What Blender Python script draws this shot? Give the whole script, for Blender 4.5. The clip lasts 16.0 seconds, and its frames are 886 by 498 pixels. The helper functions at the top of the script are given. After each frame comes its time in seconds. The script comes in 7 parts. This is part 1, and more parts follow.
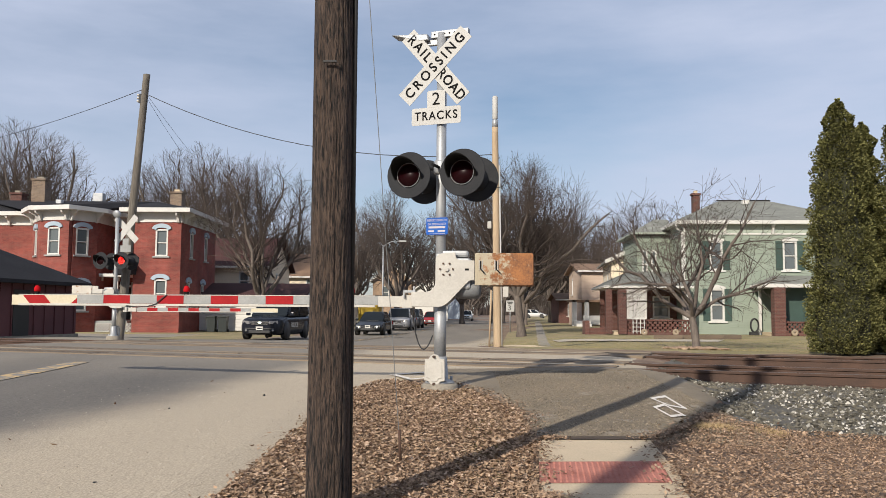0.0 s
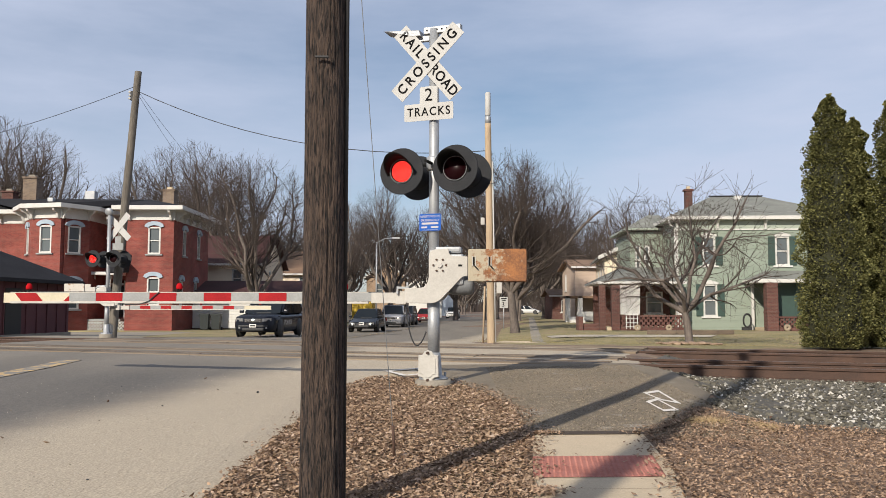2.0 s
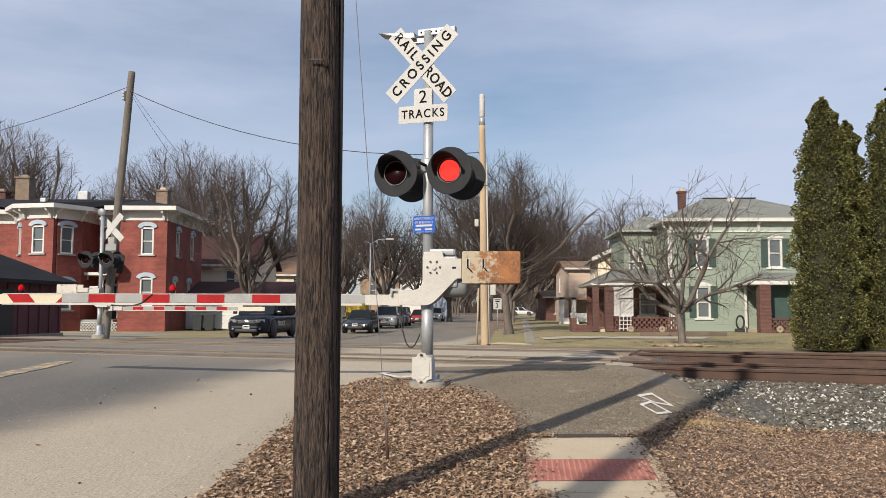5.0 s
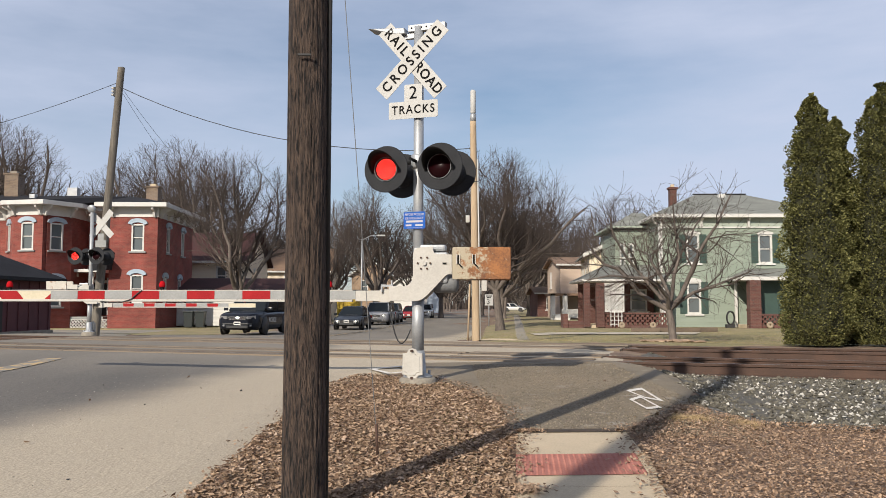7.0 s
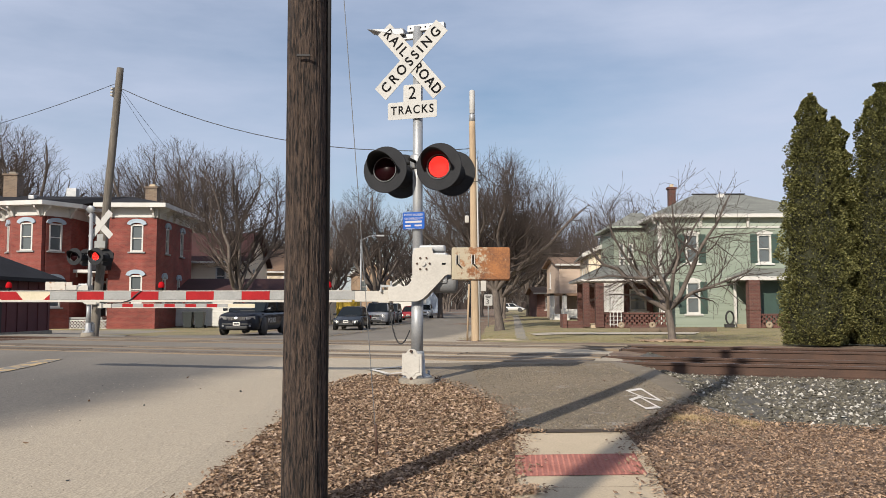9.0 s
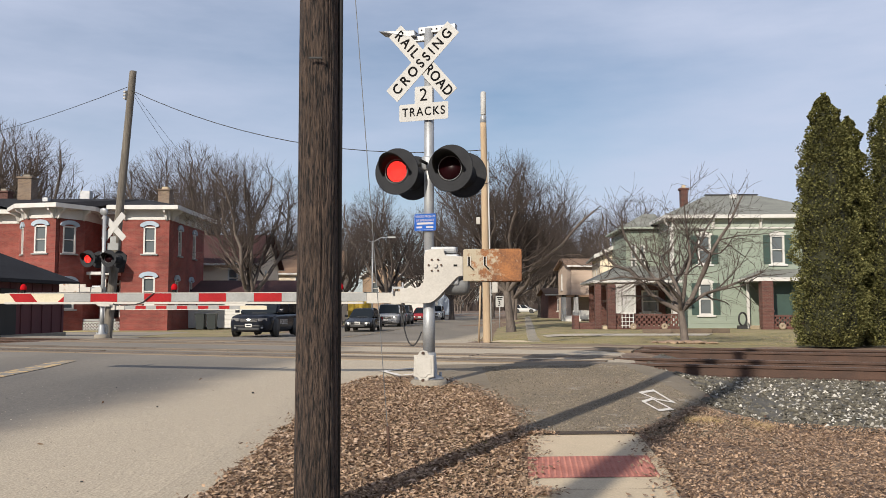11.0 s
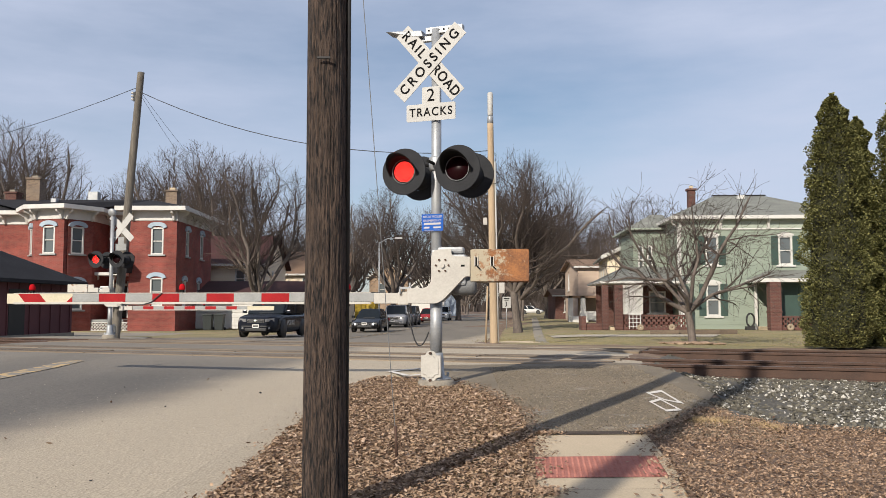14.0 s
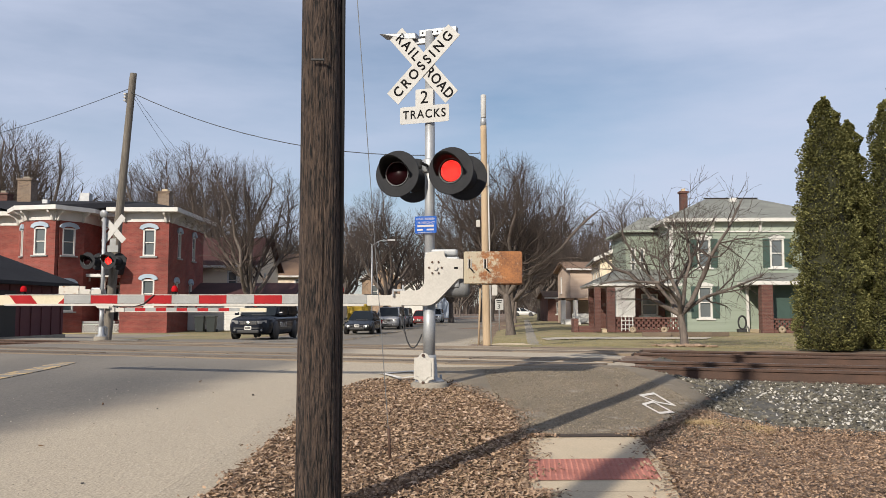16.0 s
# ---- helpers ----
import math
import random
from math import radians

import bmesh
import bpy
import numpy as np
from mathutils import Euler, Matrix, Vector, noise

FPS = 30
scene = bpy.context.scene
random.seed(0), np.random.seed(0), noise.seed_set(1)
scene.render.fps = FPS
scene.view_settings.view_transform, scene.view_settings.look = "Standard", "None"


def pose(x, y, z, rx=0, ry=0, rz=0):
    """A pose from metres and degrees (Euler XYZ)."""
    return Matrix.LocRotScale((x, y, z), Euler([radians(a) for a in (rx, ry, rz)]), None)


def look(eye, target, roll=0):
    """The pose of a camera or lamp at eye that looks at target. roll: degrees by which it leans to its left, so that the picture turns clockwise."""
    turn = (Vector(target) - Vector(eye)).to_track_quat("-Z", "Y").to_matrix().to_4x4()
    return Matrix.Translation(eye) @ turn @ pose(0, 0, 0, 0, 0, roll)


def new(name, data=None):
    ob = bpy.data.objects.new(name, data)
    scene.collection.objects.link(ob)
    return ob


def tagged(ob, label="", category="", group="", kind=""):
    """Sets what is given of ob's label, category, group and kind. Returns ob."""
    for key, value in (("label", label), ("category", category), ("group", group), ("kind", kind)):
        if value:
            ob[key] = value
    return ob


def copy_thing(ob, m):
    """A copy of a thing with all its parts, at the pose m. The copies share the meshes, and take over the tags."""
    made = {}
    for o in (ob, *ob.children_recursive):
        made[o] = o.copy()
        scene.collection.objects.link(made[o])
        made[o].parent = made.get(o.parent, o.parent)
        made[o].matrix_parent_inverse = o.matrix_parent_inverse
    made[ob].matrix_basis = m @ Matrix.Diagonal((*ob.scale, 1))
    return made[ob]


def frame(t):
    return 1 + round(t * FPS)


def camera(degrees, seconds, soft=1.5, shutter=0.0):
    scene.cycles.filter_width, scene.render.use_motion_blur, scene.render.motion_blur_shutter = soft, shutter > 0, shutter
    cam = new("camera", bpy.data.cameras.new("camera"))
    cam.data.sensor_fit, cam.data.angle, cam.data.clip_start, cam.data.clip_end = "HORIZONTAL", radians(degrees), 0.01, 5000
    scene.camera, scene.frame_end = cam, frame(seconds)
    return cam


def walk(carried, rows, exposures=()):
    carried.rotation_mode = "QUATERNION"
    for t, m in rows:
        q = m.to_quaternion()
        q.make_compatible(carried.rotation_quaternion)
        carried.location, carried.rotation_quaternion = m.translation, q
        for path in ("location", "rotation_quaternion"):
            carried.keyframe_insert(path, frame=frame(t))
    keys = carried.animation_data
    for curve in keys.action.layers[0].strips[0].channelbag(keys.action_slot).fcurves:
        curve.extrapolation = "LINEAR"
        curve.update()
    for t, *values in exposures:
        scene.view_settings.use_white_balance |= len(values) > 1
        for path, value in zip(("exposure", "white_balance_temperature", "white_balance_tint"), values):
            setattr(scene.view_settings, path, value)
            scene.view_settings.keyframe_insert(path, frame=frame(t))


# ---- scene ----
cam = camera(56, 16.0, soft=0.6)
walk(cam, [
    (0, pose(-0.008, 0, 0.871, 94.336, -0.372, 0.246)),
    (0.5, pose(-0.005, 0, 0.869, 94.259, -0.302, 0.164)),
    (1, pose(-0.001, 0, 0.867, 94.167, -0.186, 0.065)),
    (1.5, pose(-0.000, 0, 0.864, 94.114, -0.143, -0.073)),
    (2, pose(-0.004, 0, 0.862, 94.116, -0.103, -0.184)),
    (2.5, pose(-0.009, 0, 0.865, 94.147, -0.062, -0.248)),
    (3, pose(-0.012, 0, 0.871, 94.210, -0.072, -0.299)),
    (3.5, pose(-0.013, 0, 0.876, 94.285, -0.111, -0.361)),
    (4, pose(-0.009, 0, 0.877, 94.293, -0.168, -0.451)),
    (6.5, pose(0.001, 0, 0.873, 93.952, -0.122, -0.985)),
    (7, pose(0.011, 0, 0.870, 93.940, -0.095, -1.181)),
    (7.5, pose(0.016, 0, 0.870, 93.933, -0.096, -1.322)),
    (8, pose(0.015, 0, 0.869, 93.884, -0.078, -1.374)),
    (8.5, pose(0.014, 0, 0.870, 93.886, -0.082, -1.321)),
    (9, pose(0.011, 0, 0.873, 93.948, -0.029, -1.228)),
    (11.5, pose(0.004, 0, 0.875, 94.064, 0.007, -0.276)),
    (12, pose(-0.000, 0, 0.876, 94.090, -0.016, -0.169)),
    (12.5, pose(-0.002, 0, 0.874, 94.125, -0.020, -0.130)),
    (13, pose(-0.002, 0, 0.871, 94.138, -0.028, -0.086)),
    (13.5, pose(0.000, 0, 0.868, 94.115, -0.013, -0.038)),
    (14, pose(0.000, 0, 0.866, 94.112, -0.009, 0.013)),
    (14.5, pose(0.001, 0, 0.867, 94.073, -0.000, -0.000)),
    (15, pose(0.001, 0, 0.869, 94.077, -0.007, -0.137)),
    (15.5, pose(-0.003, 0, 0.870, 94.165, -0.061, -0.335)),
    (16, pose(-0.007, 0, 0.868, 94.255, -0.086, -0.496)),
])

# ---- light ----
SUN_WAY = Vector((0.49, 0.87, -0.535)).normalized()
world = bpy.data.worlds.new("sky")
scene.world = world
world.use_nodes = True
wt = world.node_tree
sky = wt.nodes.new("ShaderNodeTexSky")
sky.sky_type = "NISHITA"
sky.sun_disc = False
sky.sun_elevation = radians(28)
sky.sun_rotation = radians(208)
sky.air_density, sky.dust_density, sky.ozone_density = 1.0, 0.8, 2.0
wtc = wt.nodes.new("ShaderNodeTexCoord")
wmap = wt.nodes.new("ShaderNodeMapping")
wmap.inputs["Scale"].default_value = (1.2, 1.2, 5.0)
wmap.inputs["Rotation"].default_value = (0.15, 0.1, 0.5)
wn = wt.nodes.new("ShaderNodeTexNoise")
wn.inputs["Scale"].default_value = 1.6
wn.inputs["Detail"].default_value = 7
wn.inputs["Roughness"].default_value = 0.55
wr = wt.nodes.new("ShaderNodeMapRange")
wr.inputs["From Min"].default_value, wr.inputs["From Max"].default_value = 0.36, 0.68
wr.inputs["To Min"].default_value, wr.inputs["To Max"].default_value = 0.05, 0.6
wmix = wt.nodes.new("ShaderNodeMix")
wmix.data_type = "RGBA"
wmix.inputs["B"].default_value = (6.0, 6.65, 8.4, 1)
bg = wt.nodes["Background"]
bg.inputs["Strength"].default_value = 0.1
wt.links.new(wtc.outputs["Generated"], wmap.inputs["Vector"])
wt.links.new(wmap.outputs["Vector"], wn.inputs["Vector"])
wt.links.new(wn.outputs["Fac"], wr.inputs["Value"])
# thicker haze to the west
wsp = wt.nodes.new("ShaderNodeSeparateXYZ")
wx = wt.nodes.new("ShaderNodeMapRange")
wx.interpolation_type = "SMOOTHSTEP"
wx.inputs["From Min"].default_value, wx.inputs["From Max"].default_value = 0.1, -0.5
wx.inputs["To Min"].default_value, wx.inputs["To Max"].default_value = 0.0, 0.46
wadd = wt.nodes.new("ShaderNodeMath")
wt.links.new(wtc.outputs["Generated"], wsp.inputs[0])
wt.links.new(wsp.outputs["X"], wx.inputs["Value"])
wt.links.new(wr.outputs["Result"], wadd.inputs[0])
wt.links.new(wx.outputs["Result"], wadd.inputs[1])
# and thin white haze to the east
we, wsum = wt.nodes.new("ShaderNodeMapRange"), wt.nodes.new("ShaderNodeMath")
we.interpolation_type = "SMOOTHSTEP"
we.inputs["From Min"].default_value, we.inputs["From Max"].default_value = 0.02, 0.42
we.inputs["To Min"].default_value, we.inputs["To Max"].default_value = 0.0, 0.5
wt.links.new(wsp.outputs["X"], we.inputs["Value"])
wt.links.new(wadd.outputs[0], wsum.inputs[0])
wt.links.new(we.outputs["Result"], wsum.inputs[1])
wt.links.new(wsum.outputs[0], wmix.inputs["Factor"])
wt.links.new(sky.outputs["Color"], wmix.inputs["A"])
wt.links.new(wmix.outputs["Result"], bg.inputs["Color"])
sun = new("sun", bpy.data.lights.new("sun", "SUN"))
sun.data.energy, sun.data.angle, sun.data.color = 5.7, radians(0.6), (1.0, 0.91, 0.78)
sun.matrix_world = look((0, 0, 40), Vector((0, 0, 40)) + SUN_WAY)
scene.view_settings.exposure = -0.03

# ---- mesh helpers ----
def to_mesh(bm, name):
    me = bpy.data.meshes.new(name)
    bm.normal_update()
    bm.to_mesh(me)
    bm.free()
    return me


def part(name, bm, material, parent=None, label="", smooth=False):
    """Links a bmesh as one mesh object under a thing or a part."""
    ob = new(name, to_mesh(bm, name))
    ob.data.materials.append(material)
    if smooth:
        ob.data.polygons.foreach_set("use_smooth", [True] * len(ob.data.polygons))
    ob.parent = parent
    return tagged(ob, label)


def pieces(name, verts, faces, material, parent=None, label=""):
    me = bpy.data.meshes.new(name)
    me.from_pydata(verts, [], faces)
    me.update()
    me.materials.append(material)
    ob = new(name, me)
    ob.parent = parent
    return tagged(ob, label)


def thing(name, m, label, category, group="", kind=""):
    ob = new(name)
    ob.matrix_basis = m
    return tagged(ob, label, category, group, kind)


def shared(name, me, parent, m, label=""):
    ob = new(name, me)
    ob.parent = parent
    ob.matrix_basis = m
    return tagged(ob, label)


def box(bm, c, size, m=None, bevel=0.0):
    got = bmesh.ops.create_cube(bm, size=1.0)["verts"]
    bmesh.ops.scale(bm, vec=size, verts=got)
    bmesh.ops.translate(bm, vec=c, verts=got)
    if bevel:
        edges = list({e for v in got for e in v.link_edges})
        res = bmesh.ops.bevel(bm, geom=edges, offset=bevel, segments=2, affect="EDGES", profile=0.6)
        got = list({v for v in res["verts"]} | {v for v in got if v.is_valid})
    if m is not None:
        bmesh.ops.transform(bm, matrix=m, verts=got)
    return bm


def boxes(*rows, bevel=0.0):
    bm = bmesh.new()
    for c, size in rows:
        box(bm, c, size, None, bevel)
    return bm


def tube(bm, p0, p1, r0, r1=None, seg=12, caps=True):
    r1 = r0 if r1 is None else r1
    p0, p1 = Vector(p0), Vector(p1)
    q = (p1 - p0).to_track_quat("Z", "Y").to_matrix()
    rings = []
    for p, r in ((p0, r0), (p1, r1)):
        rings.append([bm.verts.new(p + q @ Vector((r * math.cos(a), r * math.sin(a), 0)))
                      for a in (2 * math.pi * i / seg for i in range(seg))])
    for i in range(seg):
        f = bm.faces.new((rings[0][i], rings[0][(i + 1) % seg], rings[1][(i + 1) % seg], rings[1][i]))
        f.smooth = True
    if caps:
        bm.faces.new(rings[0][::-1])
        bm.faces.new(rings[1])
    return bm


def tubes(*rows, seg=12):
    bm = bmesh.new()
    for r in rows:
        tube(bm, *r, seg=seg)
    return bm


def lathe(bm, profile, seg=24, m=None, caps=True):
    """Turns (radius, height) rows about the z axis."""
    rings = []
    for r, z in profile:
        rings.append([bm.verts.new((r * math.cos(2 * math.pi * i / seg), r * math.sin(2 * math.pi * i / seg), z)) for i in range(seg)])
    for a, b in zip(rings, rings[1:]):
        for i in range(seg):
            f = bm.faces.new((a[i], a[(i + 1) % seg], b[(i + 1) % seg], b[i]))
            f.smooth = True
    if caps and profile[0][0] > 1e-5:
        bm.faces.new(rings[0][::-1])
    if caps and profile[-1][0] > 1e-5:
        bm.faces.new(rings[-1])
    if m is not None:
        bmesh.ops.transform(bm, matrix=m, verts=[v for r in rings for v in r])
    return bm


def slab(bm, outline, depth, m=None, bevel=0.0):
    """A flat outline in x and z, given depth along y."""
    front = [bm.verts.new((x, 0, z)) for x, z in outline]
    back = [bm.verts.new((x, depth, z)) for x, z in outline]
    n = len(outline)
    faces = [bm.faces.new(front), bm.faces.new(back[::-1])]
    for i in range(n):
        faces.append(bm.faces.new((front[(i + 1) % n], front[i], back[i], back[(i + 1) % n])))
    bmesh.ops.recalc_face_normals(bm, faces=faces)
    got = front + back
    if bevel:
        res = bmesh.ops.bevel(bm, geom=list({e for f in faces[:2] for e in f.edges}), offset=bevel, segments=1, affect="EDGES")
        got = list({v for v in res["verts"]} | {v for v in got if v.is_valid})
    if m is not None:
        bmesh.ops.transform(bm, matrix=m, verts=got)
    return bm


def cable(name, points, r, material, label, category, sag=0.0, parent=None):
    """A hanging wire through points as a round curve turned mesh."""
    bm = bmesh.new()
    pts = []
    for a, b in zip(points, points[1:]):
        a, b = Vector(a), Vector(b)
        k = 14
        for i in range(k):
            u = i / k
            pts.append(a.lerp(b, u) - Vector((0, 0, sag * 4 * u * (1 - u))))
    pts.append(Vector(points[-1]))
    rings = []
    for i, p in enumerate(pts):
        d = (pts[min(i + 1, len(pts) - 1)] - pts[max(i - 1, 0)]).normalized()
        s = d.cross(Vector((0.3, 0.5, 0.81))).normalized()
        t = d.cross(s)
        rings.append([bm.verts.new(p + s * (r * math.cos(a)) + t * (r * math.sin(a))) for a in (math.pi * k / 3 for k in range(6))])
    for a, b in zip(rings, rings[1:]):
        for k in range(6):
            bm.faces.new((a[k], a[(k + 1) % 6], b[(k + 1) % 6], b[k])).smooth = True
    ob = part(name, bm, material, parent, label if parent is None else "")
    return ob if parent else tagged(ob, label, category)


# ---- materials ----
def paint(name, a, b=None, scale=3.0, rough=0.7, bump=0.15, fine=40.0, metal=0.0, spot=None, spot_at=0.62, stretch=(1, 1, 1), space="Object", spec=0.5):
    """A surface of two colours mottled at a coarse and a fine scale, with relief and an optional third colour in patches."""
    mt = bpy.data.materials.new(name)
    mt.use_nodes = True
    nt = mt.node_tree
    b = b or [c * 0.78 for c in a]
    bs = nt.nodes["Principled BSDF"]
    tc = nt.nodes.new("ShaderNodeTexCoord")
    mp = nt.nodes.new("ShaderNodeMapping")
    mp.inputs["Scale"].default_value = stretch
    if space == "World":
        ge = nt.nodes.new("ShaderNodeNewGeometry")
        nt.links.new(ge.outputs["Position"], mp.inputs["Vector"])
    else:
        nt.links.new(tc.outputs["Object"], mp.inputs["Vector"])
    n1, n2 = nt.nodes.new("ShaderNodeTexNoise"), nt.nodes.new("ShaderNodeTexNoise")
    n1.inputs["Scale"].default_value, n2.inputs["Scale"].default_value = scale, fine
    n1.inputs["Detail"].default_value = n2.inputs["Detail"].default_value = 6
    for n in (n1, n2):
        nt.links.new(mp.outputs["Vector"], n.inputs["Vector"])
    mean = nt.nodes.new("ShaderNodeMath")
    mean.operation = "MULTIPLY_ADD"
    mean.inputs[1].default_value = 0.55
    nt.links.new(n1.outputs["Fac"], mean.inputs[0])
    half = nt.nodes.new("ShaderNodeMath")
    half.operation = "MULTIPLY"
    half.inputs[1].default_value = 0.45
    nt.links.new(n2.outputs["Fac"], half.inputs[0])
    nt.links.new(half.outputs[0], mean.inputs[2])
    ramp = nt.nodes.new("ShaderNodeValToRGB")
    ramp.color_ramp.elements[0].position, ramp.color_ramp.elements[1].position = 0.38, 0.62
    ramp.color_ramp.elements[0].color, ramp.color_ramp.elements[1].color = (*b, 1), (*a, 1)
    nt.links.new(mean.outputs[0], ramp.inputs["Fac"])
    colour = ramp.outputs["Color"]
    if spot:
        n3 = nt.nodes.new("ShaderNodeTexNoise")
        n3.inputs["Scale"].default_value, n3.inputs["Detail"].default_value = scale * 1.7, 8
        n3.inputs["Roughness"].default_value = 0.65
        nt.links.new(mp.outputs["Vector"], n3.inputs["Vector"])
        mr = nt.nodes.new("ShaderNodeMapRange")
        mr.inputs["From Min"].default_value, mr.inputs["From Max"].default_value = spot_at - 0.04, spot_at + 0.05
        nt.links.new(n3.outputs["Fac"], mr.inputs["Value"])
        mx = nt.nodes.new("ShaderNodeMix")
        mx.data_type = "RGBA"
        mx.inputs["B"].default_value = (*spot, 1)
        nt.links.new(mr.outputs["Result"], mx.inputs["Factor"])
        nt.links.new(colour, mx.inputs["A"])
        colour = mx.outputs["Result"]
    nt.links.new(colour, bs.inputs["Base Color"])
    bs.inputs["Roughness"].default_value, bs.inputs["Metallic"].default_value = rough, metal
    bs.inputs["Specular IOR Level"].default_value = spec
    if bump:
        bp = nt.nodes.new("ShaderNodeBump")
        bp.inputs["Strength"].default_value, bp.inputs["Distance"].default_value = bump, 0.02
        nt.links.new(n2.outputs["Fac"], bp.inputs["Height"])
        nt.links.new(bp.outputs["Normal"], bs.inputs["Normal"])
    return mt


def varied(name, a, b, rough=0.7, island=False, bump=0.0, spec=0.3, through_light=0.0):
    """A colour that differs from piece to piece."""
    mt = bpy.data.materials.new(name)
    mt.use_nodes = True
    nt = mt.node_tree
    bs = nt.nodes["Principled BSDF"]
    if island:
        src = nt.nodes.new("ShaderNodeNewGeometry").outputs["Random Per Island"]
    else:
        src = nt.nodes.new("ShaderNodeObjectInfo").outputs["Random"]
    ramp = nt.nodes.new("ShaderNodeValToRGB")
    ramp.color_ramp.elements[0].color, ramp.color_ramp.elements[1].color = (*a, 1), (*b, 1)
    nt.links.new(src, ramp.inputs["Fac"])
    nz = nt.nodes.new("ShaderNodeTexNoise")
    nz.inputs["Scale"].default_value = 25
    mx = nt.nodes.new("ShaderNodeMix")
    mx.data_type, mx.blend_type = "RGBA", "MULTIPLY"
    mx.inputs["Factor"].default_value = 0.5
    nt.links.new(ramp.outputs["Color"], mx.inputs["A"])
    nt.links.new(nz.outputs["Fac"], mx.inputs["B"])
    nt.links.new(mx.outputs["Result"], bs.inputs["Base Color"])
    bs.inputs["Roughness"].default_value = rough
    bs.inputs["Specular IOR Level"].default_value = spec
    return mt


def glow(name, col, strength):
    mt = bpy.data.materials.new(name)
    mt.use_nodes = True
    bs = mt.node_tree.nodes["Principled BSDF"]
    bs.inputs["Base Color"].default_value = (*col, 1)
    bs.inputs["Emission Color"].default_value = (*col, 1)
    bs.inputs["Emission Strength"].default_value = strength
    bs.inputs["Specular IOR Level"].default_value, bs.inputs["Roughness"].default_value = 0.05, 0.9
    return mt


def glassy(name, col, rough=0.05, metal=0.0, coat=0.0, spec=0.5):
    mt = bpy.data.materials.new(name)
    mt.use_nodes = True
    bs = mt.node_tree.nodes["Principled BSDF"]
    bs.inputs["Base Color"].default_value = (*col, 1)
    bs.inputs["Roughness"].default_value, bs.inputs["Metallic"].default_value = rough, metal
    bs.inputs["Coat Weight"].default_value = coat
    bs.inputs["Specular IOR Level"].default_value = spec
    return mt


ASPHALT = paint("asphalt", (0.158, 0.141, 0.119), (0.094, 0.086, 0.076), 0.6, 0.9, 0.35, 60, space="World", stretch=(1, 0.16, 1))


def dusty(mt, dust):
    """Pale dust over the road's right margin and beyond the crossing, with a ragged edge."""
    nt = mt.node_tree
    bs = nt.nodes["Principled BSDF"]
    old = bs.inputs["Base Color"].links[0].from_socket
    ge, sp, nz = nt.nodes.new("ShaderNodeNewGeometry"), nt.nodes.new("ShaderNodeSeparateXYZ"), nt.nodes.new("ShaderNodeTexNoise")
    nz.inputs["Scale"].default_value, nz.inputs["Detail"].default_value = 0.5, 7
    nt.links.new(ge.outputs["Position"], sp.inputs[0])
    nt.links.new(ge.outputs["Position"], nz.inputs["Vector"])
    ad = nt.nodes.new("ShaderNodeMath")
    ad.operation = "MULTIPLY_ADD"
    ad.inputs[1].default_value = 1.3
    nt.links.new(nz.outputs["Fac"], ad.inputs[0])
    lean = nt.nodes.new("ShaderNodeMath")
    lean.operation = "MULTIPLY_ADD"
    lean.inputs[1].default_value = -0.15
    nt.links.new(sp.outputs["Y"], lean.inputs[0])
    nt.links.new(sp.outputs["X"], lean.inputs[2])
    nt.links.new(lean.outputs[0], ad.inputs[2])
    rx, ry, mx, mix = nt.nodes.new("ShaderNodeMapRange"), nt.nodes.new("ShaderNodeMapRange"), nt.nodes.new("ShaderNodeMath"), nt.nodes.new("ShaderNodeMix")
    rx.interpolation_type = "SMOOTHSTEP"
    rx.inputs["From Min"].default_value, rx.inputs["From Max"].default_value = -4.75, -3.35
    ry.inputs["From Min"].default_value, ry.inputs["From Max"].default_value = 11.5, 15.0
    ry.inputs["To Max"].default_value = 0.22
    nt.links.new(ad.outputs[0], rx.inputs["Value"])
    nt.links.new(sp.outputs["Y"], ry.inputs["Value"])
    mx.operation = "MAXIMUM"
    nt.links.new(rx.outputs["Result"], mx.inputs[0])
    nt.links.new(ry.outputs["Result"], mx.inputs[1])
    mix.data_type = "RGBA"
    nt.links.new(mx.outputs[0], mix.inputs["Factor"])
    nt.links.new(old, mix.inputs["A"])
    n2 = nt.nodes.new("ShaderNodeTexNoise")
    n2.inputs["Scale"].default_value, n2.inputs["Detail"].default_value = 70, 6
    rp = nt.nodes.new("ShaderNodeValToRGB")
    rp.color_ramp.elements[0].position, rp.color_ramp.elements[1].position = 0.35, 0.65
    rp.color_ramp.elements[0].color, rp.color_ramp.elements[1].color = (*[c * 0.62 for c in dust], 1), (*dust, 1)
    nt.links.new(ge.outputs["Position"], n2.inputs["Vector"])
    nt.links.new(n2.outputs["Fac"], rp.inputs["Fac"])
    nt.links.new(rp.outputs["Color"], mix.inputs["B"])
    nt.links.new(mix.outputs["Result"], bs.inputs["Base Color"])


